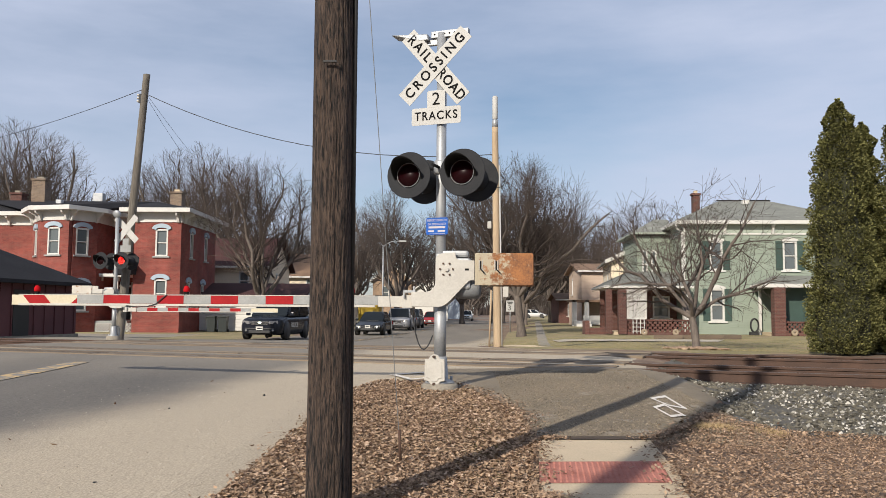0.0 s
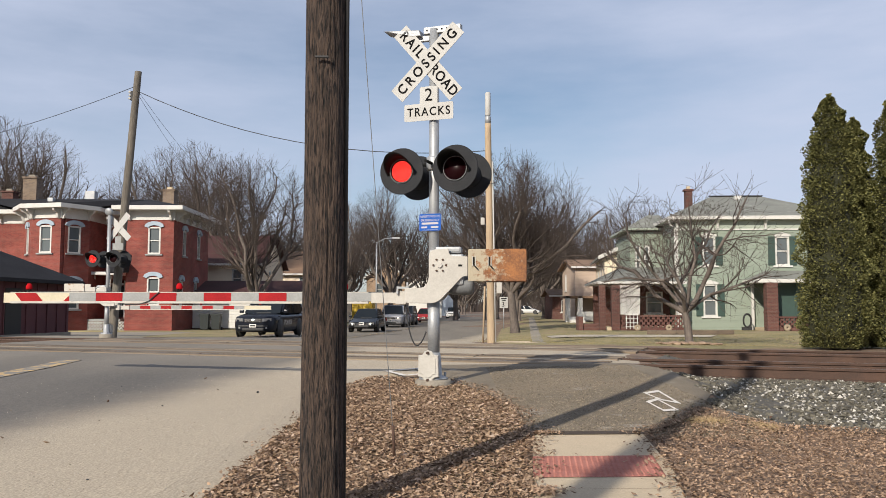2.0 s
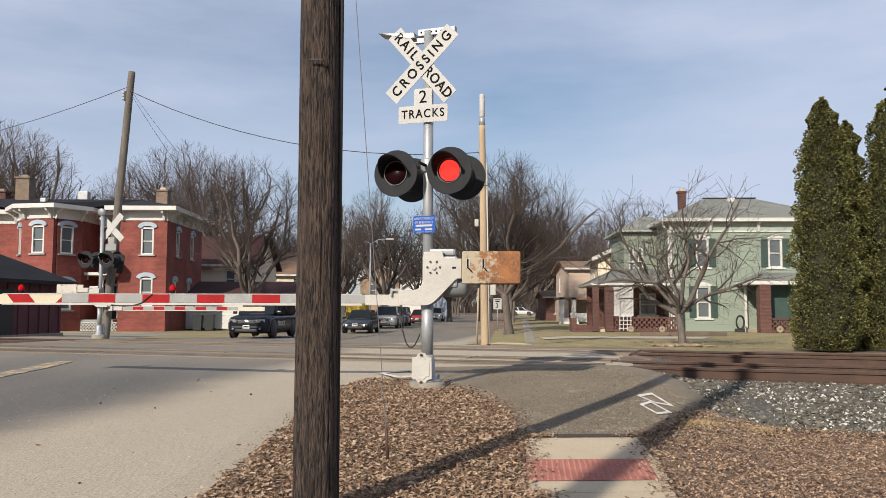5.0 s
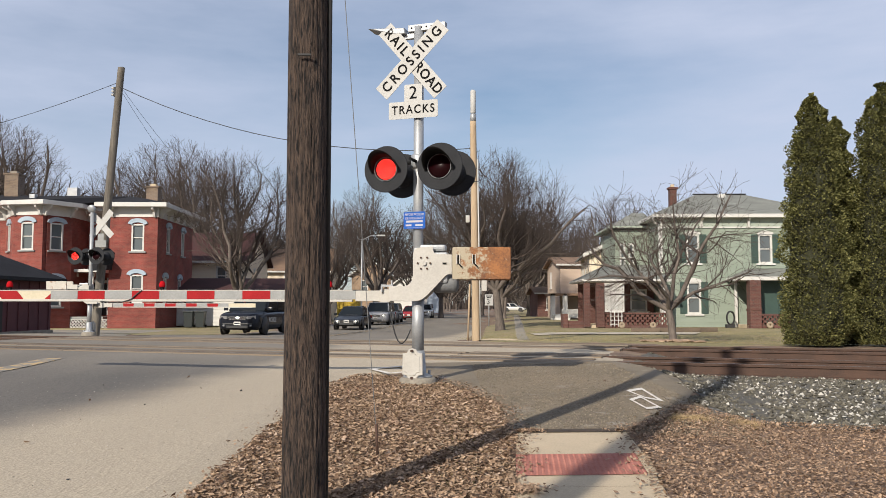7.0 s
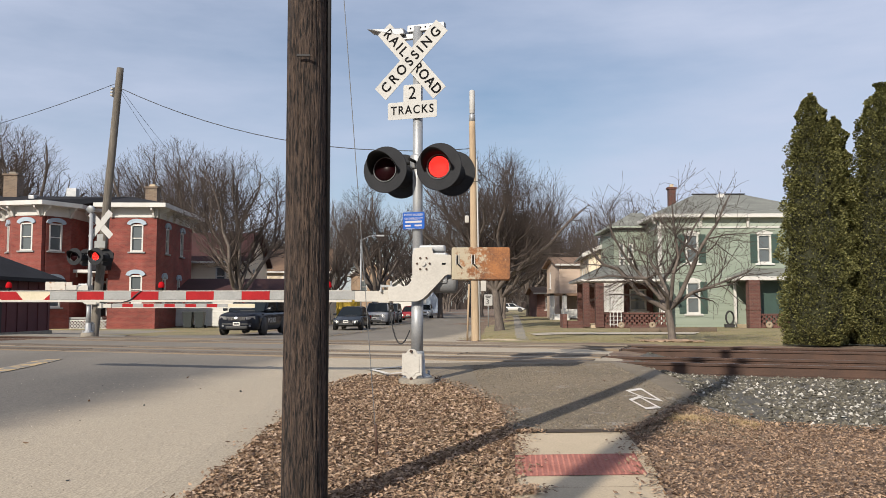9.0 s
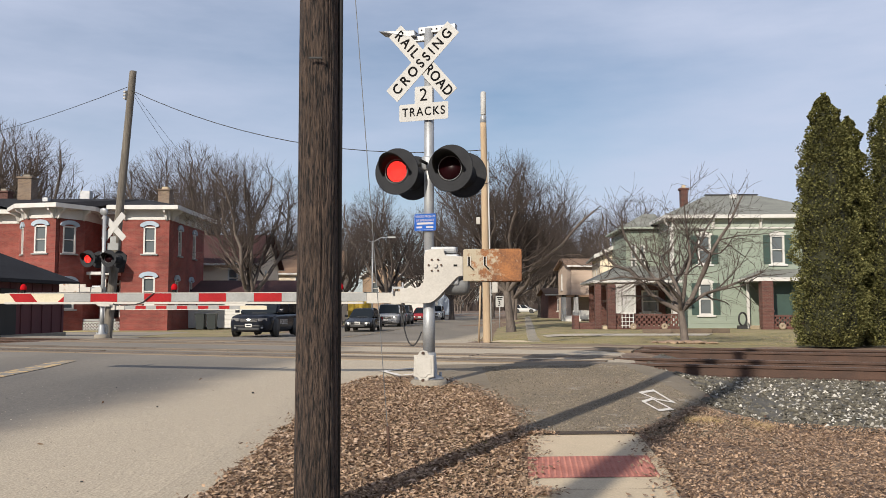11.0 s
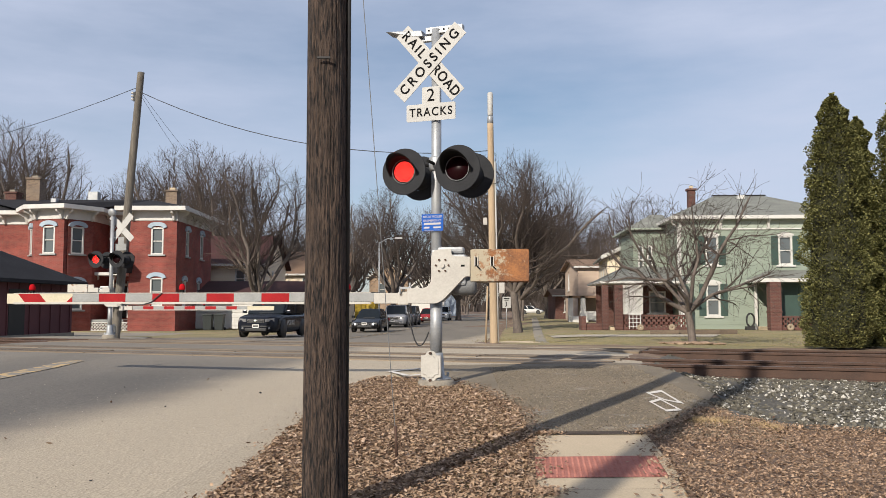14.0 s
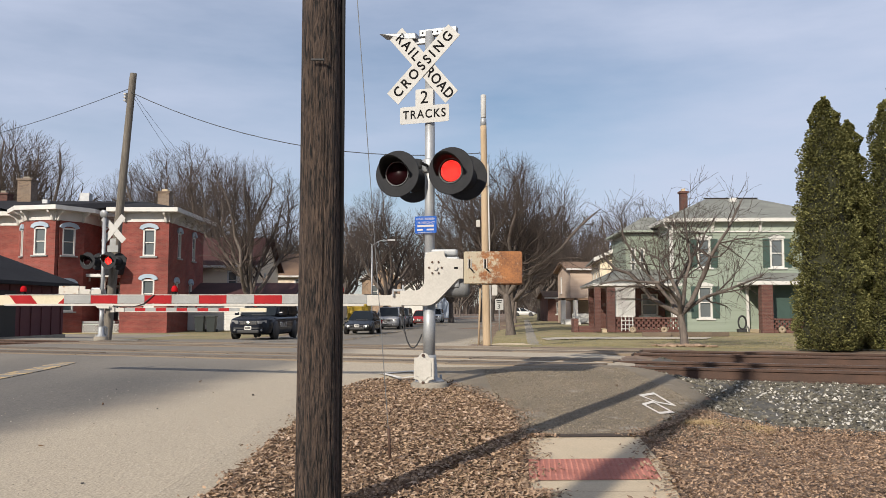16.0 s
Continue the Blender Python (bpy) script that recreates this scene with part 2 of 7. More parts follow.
dusty(ASPHALT, (0.475, 0.40, 0.297))
PATH = paint("path_asphalt", (0.235, 0.19, 0.132), (0.14, 0.115, 0.082), 0.8, 0.92, 0.9, 55, space="World", spot=(0.32, 0.29, 0.245), spot_at=0.62)
CONCRETE = paint("concrete", (0.52, 0.42, 0.29), (0.40, 0.325, 0.225), 1.3, 0.9, 0.25, 70, space="World")
BRICKPAD = paint("red_tactile", (0.40, 0.175, 0.14), (0.30, 0.125, 0.10), 4, 0.95, 0.2, 60, space="World", spec=0.1)
DIRT = paint("leafy_dirt", (0.23, 0.155, 0.105), (0.12, 0.08, 0.056), 1.2, 1.0, 0.7, 28, space="World", spot=(0.27, 0.2, 0.12), spot_at=0.6)
LAWN = paint("winter_lawn", (0.30, 0.245, 0.118), (0.155, 0.142, 0.066), 0.55, 1.0, 1.0, 9, space="World", spot=(0.27, 0.20, 0.12), spot_at=0.56)
GRAVEL = paint("gravel_lot", (0.30, 0.265, 0.21), (0.21, 0.19, 0.155), 0.5, 0.95, 0.4, 40, space="World")
BALLAST = paint("ballast_bed", (0.12, 0.108, 0.088), (0.06, 0.055, 0.046), 2.0, 0.95, 1.0, 24, space="World", spot=(0.42, 0.41, 0.38), spot_at=0.66)
RAILRUST = paint("rusty_rail", (0.075, 0.039, 0.025), (0.042, 0.024, 0.017), 3, 0.8, 0.2, 60)
RAILTOP = paint("worn_rail_head", (0.26, 0.24, 0.22), (0.15, 0.125, 0.105), 3, 0.45, 0.05, 60, metal=0.6)
TIE = paint("tie_wood", (0.16, 0.12, 0.085), (0.085, 0.065, 0.05), 3, 0.95, 0.4, 50, stretch=(0.2, 2, 2))
POLEWOOD = paint("weathered_pole", (0.092, 0.062, 0.046), (0.022, 0.015, 0.012), 48, 0.95, 1.0, 190, stretch=(1, 1, 0.13), spot=(0.004, 0.003, 0.003), spot_at=0.545)
GREYPOLE = paint("grey_pole_wood", (0.17, 0.15, 0.125), (0.085, 0.075, 0.062), 5, 0.95, 0.5, 40, stretch=(1, 1, 0.1))
NEWPOLE = paint("pale_pole_wood", (0.42, 0.315, 0.205), (0.31, 0.23, 0.15), 4, 0.9, 0.3, 40, stretch=(1, 1, 0.12))
SILVER = paint("galvanised_steel", (0.36, 0.37, 0.38), (0.27, 0.28, 0.29), 5, 0.5, 0.08, 60, metal=0.4)
WHITESTEEL = paint("white_painted_steel", (0.45, 0.43, 0.39), (0.37, 0.35, 0.315), 3, 0.55, 0.08, 50, spot=(0.35, 0.28, 0.2), spot_at=0.76)
SIGNWHITE = paint("white_sheeting", (0.44, 0.435, 0.415), (0.385, 0.38, 0.365), 4, 0.6, 0.02, 60, spec=0.25)
SIGNBLACK = paint("black_letters", (0.008, 0.008, 0.009), (0.012, 0.012, 0.012), 4, 0.9, 0.0, spec=0.05)
FARCONC = paint("worn_concrete", (0.46, 0.40, 0.32), (0.36, 0.315, 0.25), 1.0, 0.9, 0.2, 40, space="World")
GREYCONC = paint("old_concrete", (0.27, 0.24, 0.195), (0.18, 0.16, 0.13), 4, 0.95, 0.3, 40)
BLUESIGN = paint("blue_sign", (0.008, 0.085, 0.38), (0.008, 0.07, 0.33), 4, 0.5, 0.0, spec=0.2)
DARKPLATE = paint("dark_lamp_paint", (0.03, 0.031, 0.034), (0.022, 0.023, 0.026), 6, 0.75, 0.1, 60, spec=0.15)
def flaking(name, rust, old, white):
    """Rust with flakes of old white paint left towards the inner end of the plate."""
    mt = paint(name, rust, old, 5, 0.85, 0.4, 45)
    nt = mt.node_tree
    bs = nt.nodes["Principled BSDF"]
    src = bs.inputs["Base Color"].links[0].from_socket
    tc, sp, nz = nt.nodes.new("ShaderNodeTexCoord"), nt.nodes.new("ShaderNodeSeparateXYZ"), nt.nodes.new("ShaderNodeTexNoise")
    nz.inputs["Scale"].default_value, nz.inputs["Detail"].default_value, nz.inputs["Roughness"].default_value = 9, 9, 0.7
    nt.links.new(tc.outputs["Object"], sp.inputs[0])
    nt.links.new(tc.outputs["Object"], nz.inputs["Vector"])
    ma, mr, mx = nt.nodes.new("ShaderNodeMath"), nt.nodes.new("ShaderNodeMapRange"), nt.nodes.new("ShaderNodeMix")
    ma.operation = "MULTIPLY_ADD"
    ma.inputs[1].default_value = -0.42
    nt.links.new(sp.outputs["X"], ma.inputs[0])
    nt.links.new(nz.outputs["Fac"], ma.inputs[2])
    mr.inputs["From Min"].default_value, mr.inputs["From Max"].default_value = 0.14, 0.24
    nt.links.new(ma.outputs[0], mr.inputs["Value"])
    mx.data_type = "RGBA"
    mx.inputs["B"].default_value = (*white, 1)
    nt.links.new(mr.outputs["Result"], mx.inputs["Factor"])
    nt.links.new(src, mx.inputs["A"])
    nt.links.new(mx.outputs["Result"], bs.inputs["Base Color"])
    return mt


RUST = flaking("rusted_plate", (0.30, 0.125, 0.045), (0.13, 0.058, 0.03), (0.36, 0.31, 0.225))
OLDWHITE = paint("stained_white_plate", (0.50, 0.47, 0.42), (0.42, 0.39, 0.34), 4, 0.8, 0.2, 45, spot=(0.26, 0.14, 0.08), spot_at=0.6)
DULLSTEEL = paint("dull_grey_casting", (0.17, 0.175, 0.18), (0.12, 0.125, 0.13), 5, 0.6, 0.1, 60)
REDTAPE = paint("red_sheeting", (0.32, 0.015, 0.018), (0.25, 0.012, 0.015), 5, 0.65, 0.0, spec=0.12)
GREYTAPE = paint("worn_white_sheeting", (0.27, 0.275, 0.27), (0.21, 0.215, 0.21), 5, 0.5, 0.02)
CREAMTAPE = paint("cream_sheeting", (0.54, 0.48, 0.35), (0.46, 0.41, 0.29), 5, 0.5, 0.02)
CABLEBLACK = paint("black_cable", (0.02, 0.02, 0.021), (0.03, 0.03, 0.03), 6, 0.7, 0.0)
BARK = paint("grey_bark", (0.15, 0.124, 0.106), (0.075, 0.061, 0.053), 3, 0.95, 0.6, 20, stretch=(1, 1, 0.3), space="World")
TWIG = paint("twigs", (0.085, 0.064, 0.054), (0.05, 0.038, 0.032), 1, 0.95, 0.0, 12, space="World")

# ---- ground ----
UX, UY = 0.940, -0.342  # along the tracks
NX, NY = 0.342, 0.940   # across the tracks


def ramped(x, rows):
    return float(np.interp(x, [r[0] for r in rows], [r[1] for r in rows]))


LEVEL = [(-400, -0.6), (-5, -0.45), (4, -0.29), (7, -0.2), (10.2, -0.13), (13, -0.02), (13.5, -0.004), (19.3, -0.004), (20.5, -0.03), (24, -0.13),
         (28, -0.27), (32, -0.42), (36, -0.49), (42, -0.54), (50, -0.56), (3000, -0.56)]
BED = [(4, -0.30), (8.5, -0.29), (10.5, -0.245), (12.9, -0.17), (19.9, -0.17), (21.5, -0.23), (26, -0.2)]

CROSSING_EDGE = [(4, 0.2), (8.5, -0.3), (10, -0.4), (12.4, -0.9), (13.5, -1.6), (20, -1.9), (26, -1.9)]


def across(x, y):
    return NX * x + NY * y


def along(x, y):
    return UX * x + UY * y


def ground_z(x, y):
    n, s = across(x, y), along(x, y)
    z = ramped(n, LEVEL)
    bank = min(1.0, max(0.0, (x - 1.6 - 0.0906 * (y - 25)) / 3.0))
    if n > 26 and bank:
        z = z * (1 - bank) + max(z, -0.30) * bank
    if n < 13.3 and -14 < x < -2:
        # the road's crown, flattened towards the rails
        z += 0.11 * ramped(x, [(-14, 0), (-9.5, 0.8), (-7.5, 1.0), (-5.5, 0.9), (-3.5, 0.4), (-2, 0)]) * min(1.0, max(0.0, (13.3 - n) / 2.0))
    if 4 < n < 26:
        k = min(1.0, max(0.0, (s - ramped(n, CROSSING_EDGE)) / 0.7))
        k = max(k, min(1.0, max(0.0, (-s - 17.6) / 0.8)))
        z = z * (1 - k) + ramped(n, BED) * k
    return z


def strip(name, left, right, ys, material, lift=0.0, cols=10, label="", kind="structure", wobble=0.0, skirt=0.0, ends=True):
    """A draped sheet between two edges given as (y, x) rows."""
    verts, faces = [], []
    for row, y in enumerate(ys):
        a, b = ramped(y, left), ramped(y, right)
        if wobble:
            a += wobble * noise.noise(Vector((1.7, y * 1.3, 3)))
            b += wobble * noise.noise(Vector((9.7, y * 1.3, 5)))
        for i in range(cols + 1):
            x = a + (b - a) * i / cols
            drop = skirt if i in (0, cols) or (ends and row in (0, len(ys) - 1)) else 0
            verts.append((x, y, ground_z(x, y) + lift - drop))
    for j in range(len(ys) - 1):
        for i in range(cols):
            k = j * (cols + 1) + i
            faces.append((k, k + 1, k + cols + 2, k + cols + 1))
    ob = pieces(name, verts, faces, material)
    return tagged(ob, label, "", "", kind)


def steps(*spans):
    out = []
    for a, b, d in spans:
        out += list(np.arange(a, b, d))
    return [float(v) for v in out] + [float(spans[-1][1])]


# base sheet to the horizon, laid out along and across the tracks
ss = steps((-1500, -200, 260), (-200, -40, 20), (-40, -20, 2), (-20, 24, 0.5), (24, 60, 4), (60, 200, 20), (200, 1500, 260))
ns = steps((-400, -40, 60), (-40, -5, 5), (-5, 30, 0.5), (30, 60, 2), (60, 200, 20), (200, 2400, 220))
gv, gf = [], []
for n_ in ns:
    for s_ in ss:
        x_, y_ = s_ * UX + n_ * NX, s_ * UY + n_ * NY
        bump_ = 0.025 * noise.noise(Vector((x_ * 0.9, y_ * 0.9, 0))) if abs(s_) < 30 and -10 < n_ < 34 else 0
        gv.append((x_, y_, ground_z(x_, y_) - 0.03 + bump_ * 0.5))
for j in range(len(ns) - 1):
    for i in range(len(ss) - 1):
        k = j * len(ss) + i
        gf.append((k, k + 1, k + len(ss) + 1, k + len(ss)))
ground = tagged(pieces("ground", gv, gf, DIRT), "brown bare ground strewn with dead leaves", "ground", "", "structure")

ROAD_R = [(-40, -5.0), (-3, -4.3), (1.5, -1.7), (4, -1.36), (7.7, -1.28), (10.6, -1.2), (12.2, -0.8), (13.3, 3.2), (18, 4.1), (19.6, 4.0), (21.2, 2.4), (22.6, 1.3), (25, 1.0), (400, 33.5)]
ROAD_L = [(-40, -14.5), (14, -13.6), (19, -14.6), (22, -12.6), (27, -11.2), (30, -10.6), (400, 22.6)]
road = strip("road", ROAD_L, ROAD_R, steps((-40, 0, 4), (0, 24, 0.4), (24, 60, 2), (60, 400, 20)), ASPHALT, 0.0, 30, "worn grey-tan asphalt road over a level crossing", wobble=0.05, skirt=0.04)
path_ = strip("asphalt_path", [(7.07, 0.77), (8.6, 0.78), (10.0, 0.55), (10.8, 0.35), (11.5, 0.0), (12.1, -0.25), (12.6, -0.4), (13.4, -0.4)],
              [(7.07, 1.76), (7.9, 2.32), (8.6, 2.68), (9.5, 3.0), (10.5, 3.4), (12, 3.55), (13.4, 3.5)], steps((7.07, 13.4, 0.15)), PATH, 0.012, 14,
              "dark coarse asphalt footpath rising to the rails", wobble=0.08, skirt=0.03)
lot = strip("gravel_lot", [(24, -60), (50, -60)], [(24, -12.0), (30, -10.7), (36, -12.5), (50, -12.5)], steps((24, 50, 1)), GRAVEL, -0.012, 20, "grey gravel and worn asphalt yard")
lawn_right = strip("lawn", [(22.8, 2.0), (25, 1.1), (400, 33.6)], [(22.8, 30), (30, 60), (60, 90), (400, 200)], steps((22.8, 60, 1.5), (60, 400, 34)), LAWN, 0.0, 40, "patchy winter lawn, half brown", skirt=0.05)
lawn_left = strip("lawn", [(34, -14.2), (50, -14.6), (52, -60), (400, -200)], [(34, -12.2), (36, -10.2), (60, -8.2), (400, 22.4)], steps((34, 60, 2), (60, 400, 34)), LAWN, -0.004, 30, "patchy winter lawn beside the road", skirt=0.05)

# ---- poles ----
def lettering(name, text, size, material, parent, m, depth=0.003, spacing=1.0, squeeze=1.0, offset=0.0):
    """Words as a thin raised mesh, centred, facing -y before m."""
    cu = bpy.data.curves.new(name, "FONT")
    cu.body, cu.size, cu.extrude, cu.align_x, cu.align_y = text, size, depth, "CENTER", "CENTER"
    cu.space_character, cu.offset = spacing, offset
    tmp = bpy.data.objects.new(name, cu)
    me = bpy.data.meshes.new_from_object(tmp)
    bpy.data.objects.remove(tmp)
    me.materials.clear()
    me.materials.append(material)
    ob = new(name, me)
    ob.parent = parent
    ob.matrix_basis = m @ pose(0, 0, 0, 90) @ Matrix.Diagonal((squeeze, 1, 1, 1))
    return ob


def rough_pole(name, base, top, r0, r1, material, label, crack=0.0, rings=40, seg=20):
    root = thing(name, Matrix.Translation(base), label, "utility pole")
    bm = bmesh.new()
    lean = Vector(top) - Vector(base)
    ringv = []
    for j in range(rings + 1):
        u = j / rings
        c = lean * u
        r = r0 + (r1 - r0) * u
        row = []
        for i in range(seg):
            a = 2 * math.pi * i / seg
            k = 1 + 0.03 * noise.noise(Vector((math.cos(a) * 2, math.sin(a) * 2, c.z * 0.8)))
            if crack:
                groove = noise.noise(Vector((math.cos(a) * 13, math.sin(a) * 13, c.z * 2.2 + 4)))
                k -= crack * max(0.0, groove - 0.05)
            row.append(bm.verts.new(c + Vector((math.cos(a) * r * k, math.sin(a) * r * k, 0))))
        ringv.append(row)
    for a, b in zip(ringv, ringv[1:]):
        for i in range(seg):
            bm.faces.new((a[i], a[(i + 1) % seg], b[(i + 1) % seg], b[i])).smooth = True
    bm.faces.new(ringv[-1])
    part("shaft", bm, material, root)
    return root


near_pole = rough_pole("utility_pole", (-0.66, 4.7, -0.45), (-0.70, 4.78, 9.6), 0.123, 0.082, POLEWOOD,
                       "old dark brown wooden utility pole, cracked and weathered", 0.13, 400, 140)
part("nail_strip", boxes(((-0.01, -0.121, 2.72), (0.075, 0.012, 0.012)), bevel=0.003), CABLEBLACK, near_pole, "dark notch strip")
part("conduit", tubes(((0.118, 0.02, 0.0), (0.098, 0.05, 9.0), 0.014)), CABLEBLACK, near_pole, "black cable conduit along the pole")
back_pole = rough_pole("utility_pole", (-3.2, -3.0, -0.6), (-4.3, -3.0, 11.2), 0.16, 0.11, POLEWOOD, "dark wooden utility pole behind the footpath")
part("crossarm", boxes(((-1.05, 0, 11.3), (2.2, 0.1, 0.12)), bevel=0.01), POLEWOOD, back_pole)
left_pole = rough_pole("utility_pole", (-12.0, 30.6, -0.35), (-11.3, 30.6, 9.68), 0.165, 0.125, GREYPOLE, "leaning grey weathered utility pole beside the far crossing signal")
part("bracket", boxes(((0.52, -0.06, 9.1), (0.1, 0.08, 0.36)), bevel=0.01), CABLEBLACK, left_pole)
for z_ in (8.98, 9.1, 9.22):
    bmi = lathe(bmesh.new(), [(0.02, 0), (0.05, 0.02), (0.035, 0.05), (0.05, 0.08), (0.0, 0.11)], 10, pose(0.48, -0.06, z_, 0, -70))
    part("insulator", bmi, WHITESTEEL, left_pole, "small glazed insulator")

antenna_pole = rough_pole("utility_pole", (1.55, 25.5, -0.2), (1.46, 25.5, 6.6), 0.125, 0.095, NEWPOLE, "pale new wooden pole with a white antenna on top")
part("antenna", lathe(bmesh.new(), [(0.075, 0), (0.085, 0.02), (0.085, 0.70), (0.06, 0.735), (0, 0.74)], 20, pose(-0.09, 0, 7.05)), SIGNWHITE, antenna_pole, "white cylindrical antenna")
part("antenna_mount", lathe(bmesh.new(), [(0.06, 0), (0.095, 0.02), (0.095, 0.22), (0.05, 0.27)], 16, pose(-0.09, 0, 6.79)), SILVER, antenna_pole, "grey metal mount")
part("conduit", tubes(((0.13, -0.09, 0), (0.04, -0.09, 5.6), 0.022)), SIGNWHITE, antenna_pole, "white conduit pipe")
part("meter_box", boxes(((0.24, -0.05, 1.75), (0.16, 0.12, 0.42)), bevel=0.01), WHITESTEEL, antenna_pole, "white metal meter box")
part("small_box", boxes(((-0.26, -0.05, 3.75), (0.12, 0.1, 0.22)), bevel=0.02), WHITESTEEL, antenna_pole, "small grey box")
part("coil", lathe(bmesh.new(), [(0.21, -0.01), (0.23, -0.01), (0.23, 0.01), (0.21, 0.01), (0.21, -0.01)], 24, pose(-0.02, -0.12, 5.1, 75, 20), False), CABLEBLACK, antenna_pole, "coiled black cable")
part("brace", tubes(((-0.26, -0.1, 0), (-0.2, -0.1, 1.75), 0.028)), NEWPOLE, antenna_pole, "pale yellow guy guard")

cable("guy_wire", [(-0.335, 6.16, -0.2), (-0.86, 4.75, 7.6)], 0.003, DULLSTEEL, "thin steel guy wire anchored in the leaves", "wire")
guard = tagged(part("guy_anchor", tubes(((-0.335, 6.16, -0.25), (-0.347, 6.12, 0.02), 0.011)), RAILRUST), "rusty anchor rod of a guy wire", "anchor")
cable("overhead_wire", [(-11.35, 30.5, 8.95), (1.42, 25.5, 5.75)], 0.013, CABLEBLACK, "black overhead service cable between two poles", "wire", 0.82)
cable("overhead_wire", [(-11.45, 30.6, 9.1), (-30, 40, 7.85)], 0.012, CABLEBLACK, "black overhead service cable", "wire", 0.6)
cable("overhead_wire", [(-11.35, 30.7, 9.0), (-15.3, 62, 8.9)], 0.0065, CABLEBLACK, "black overhead service cable along the road", "wire", 0.5)
cable("overhead_wire", [(-11.3, 30.7, 8.8), (-15.9, 62, 8.3)], 0.0065, CABLEBLACK, "black overhead service cable along the road", "wire", 0.6)


# ---- crossing signals ----
LEDS = glow("red_led", (0.75, 0.004, 0.008), 0.35)
REDLENS = glassy("dark_red_lens", (0.012, 0.002, 0.003), 0.35, 0, 0, 0.12)
BLACKIN = paint("lamp_black", (0.012, 0.012, 0.012), (0.016, 0.016, 0.016), 6, 0.9, 0.0, spec=0.08)
REDDOME = glow("lit_red_dome", (0.35, 0.008, 0.012), 0.12)
COVER_DISCS = []


def flasher(parent, m, turn_id, hood=0.29):
    """A flashing lamp: dark round background, hooded lens, and an added disc that swings before the always-lit panel to
    imitate it going out.
    """
    lamp = new("flasher")
    lamp.parent = parent
    lamp.matrix_basis = m
    tagged(lamp, "round dark flasher lamp with a hooded red lens")
    face = pose(0, 0, 0, 90)
    bm = lathe(bmesh.new(), [(0.165, 0.0), (0.30, 0.0), (0.305, -0.012), (0.30, -0.02), (0.165, -0.02), (0.165, 0.0)], 48, face, False)
    for f in bm.faces:
        f.smooth = False
    part("background", bm, DARKPLATE, lamp)
    bm = lathe(bmesh.new(), [(0.163, 0.012), (0.163, -0.09), (0.13, -0.19), (0.08, -0.21), (0.0, -0.21)], 32, face, False)
    part("housing", bm, DARKPLATE, lamp)
    bm = bmesh.new()
    k = 28
    rows = []
    for i in range(k + 1):
        a = math.pi * (-0.1 + 1.2 * i / k)
        u = math.sin(math.pi * i / k)
        reach = 0.012 + hood * u ** 1.1
        rows.append([bm.verts.new((r * math.cos(a), -y, r * math.sin(a))) for r, y in ((0.163, 0), (0.2, reach), (0.194, reach), (0.157, 0))])
    for a, b in zip(rows, rows[1:]):
        for j in range(4):
            bm.faces.new((a[j], a[(j + 1) % 4], b[(j + 1) % 4], b[j])).smooth = j in (0, 2)
    part("hood", bm, BLACKIN, lamp)
    bm = lathe(bmesh.new(), [(0.160, 0.0), (0.160, 0.008), (0.151, 0.009), (0.151, 0.0)], 40, face, False)
    part("lens_ring", bm, DULLSTEEL, lamp, "thin grey ring")
    # rings of red diodes over a lit disc
    bm = lathe(bmesh.new(), [(0.0, -0.010), (0.134, -0.010), (0.134, -0.014), (0.0, -0.014)], 32, face)
    disc = part("lit_panel", bm, LEDS, lamp, "lit red diode panel")
    bm = bmesh.new()
    for ring in range(1, 8):
        cnt = ring * 6
        for i in range(cnt):
            a = 2 * math.pi * i / cnt
            r = ring * 0.0185
            box(bm, (r * math.cos(a), 0.0095, r * math.sin(a)), (0.009, 0.002, 0.009))
    part("diodes", bm, DIODE, disc)
    # added disc, no real lamp part: covering the lit panel imitates lamp off
    bm = lathe(bmesh.new(), [(0.0, 0.001), (0.143, 0.001), (0.143, -0.001), (0.0, -0.001)], 32, face)
    leaf = part("shutter", bm, REDLENS, lamp, "dark red disc added to cover the lit panel")
    leaf.matrix_basis = pose(0, 0.003, 0)
    COVER_DISCS.append((leaf, turn_id))
    return lamp


DIODE = glow("bright_diode", (1.0, 0.05, 0.035), 4.0)


def text_bars(parent, rows, material, m):
    for x, z, w, h in rows:
        bm = boxes(((x, 0, z), (w, 0.003, h)))
        ob = part("text_bar", bm, material, parent)
        ob.matrix_basis = m


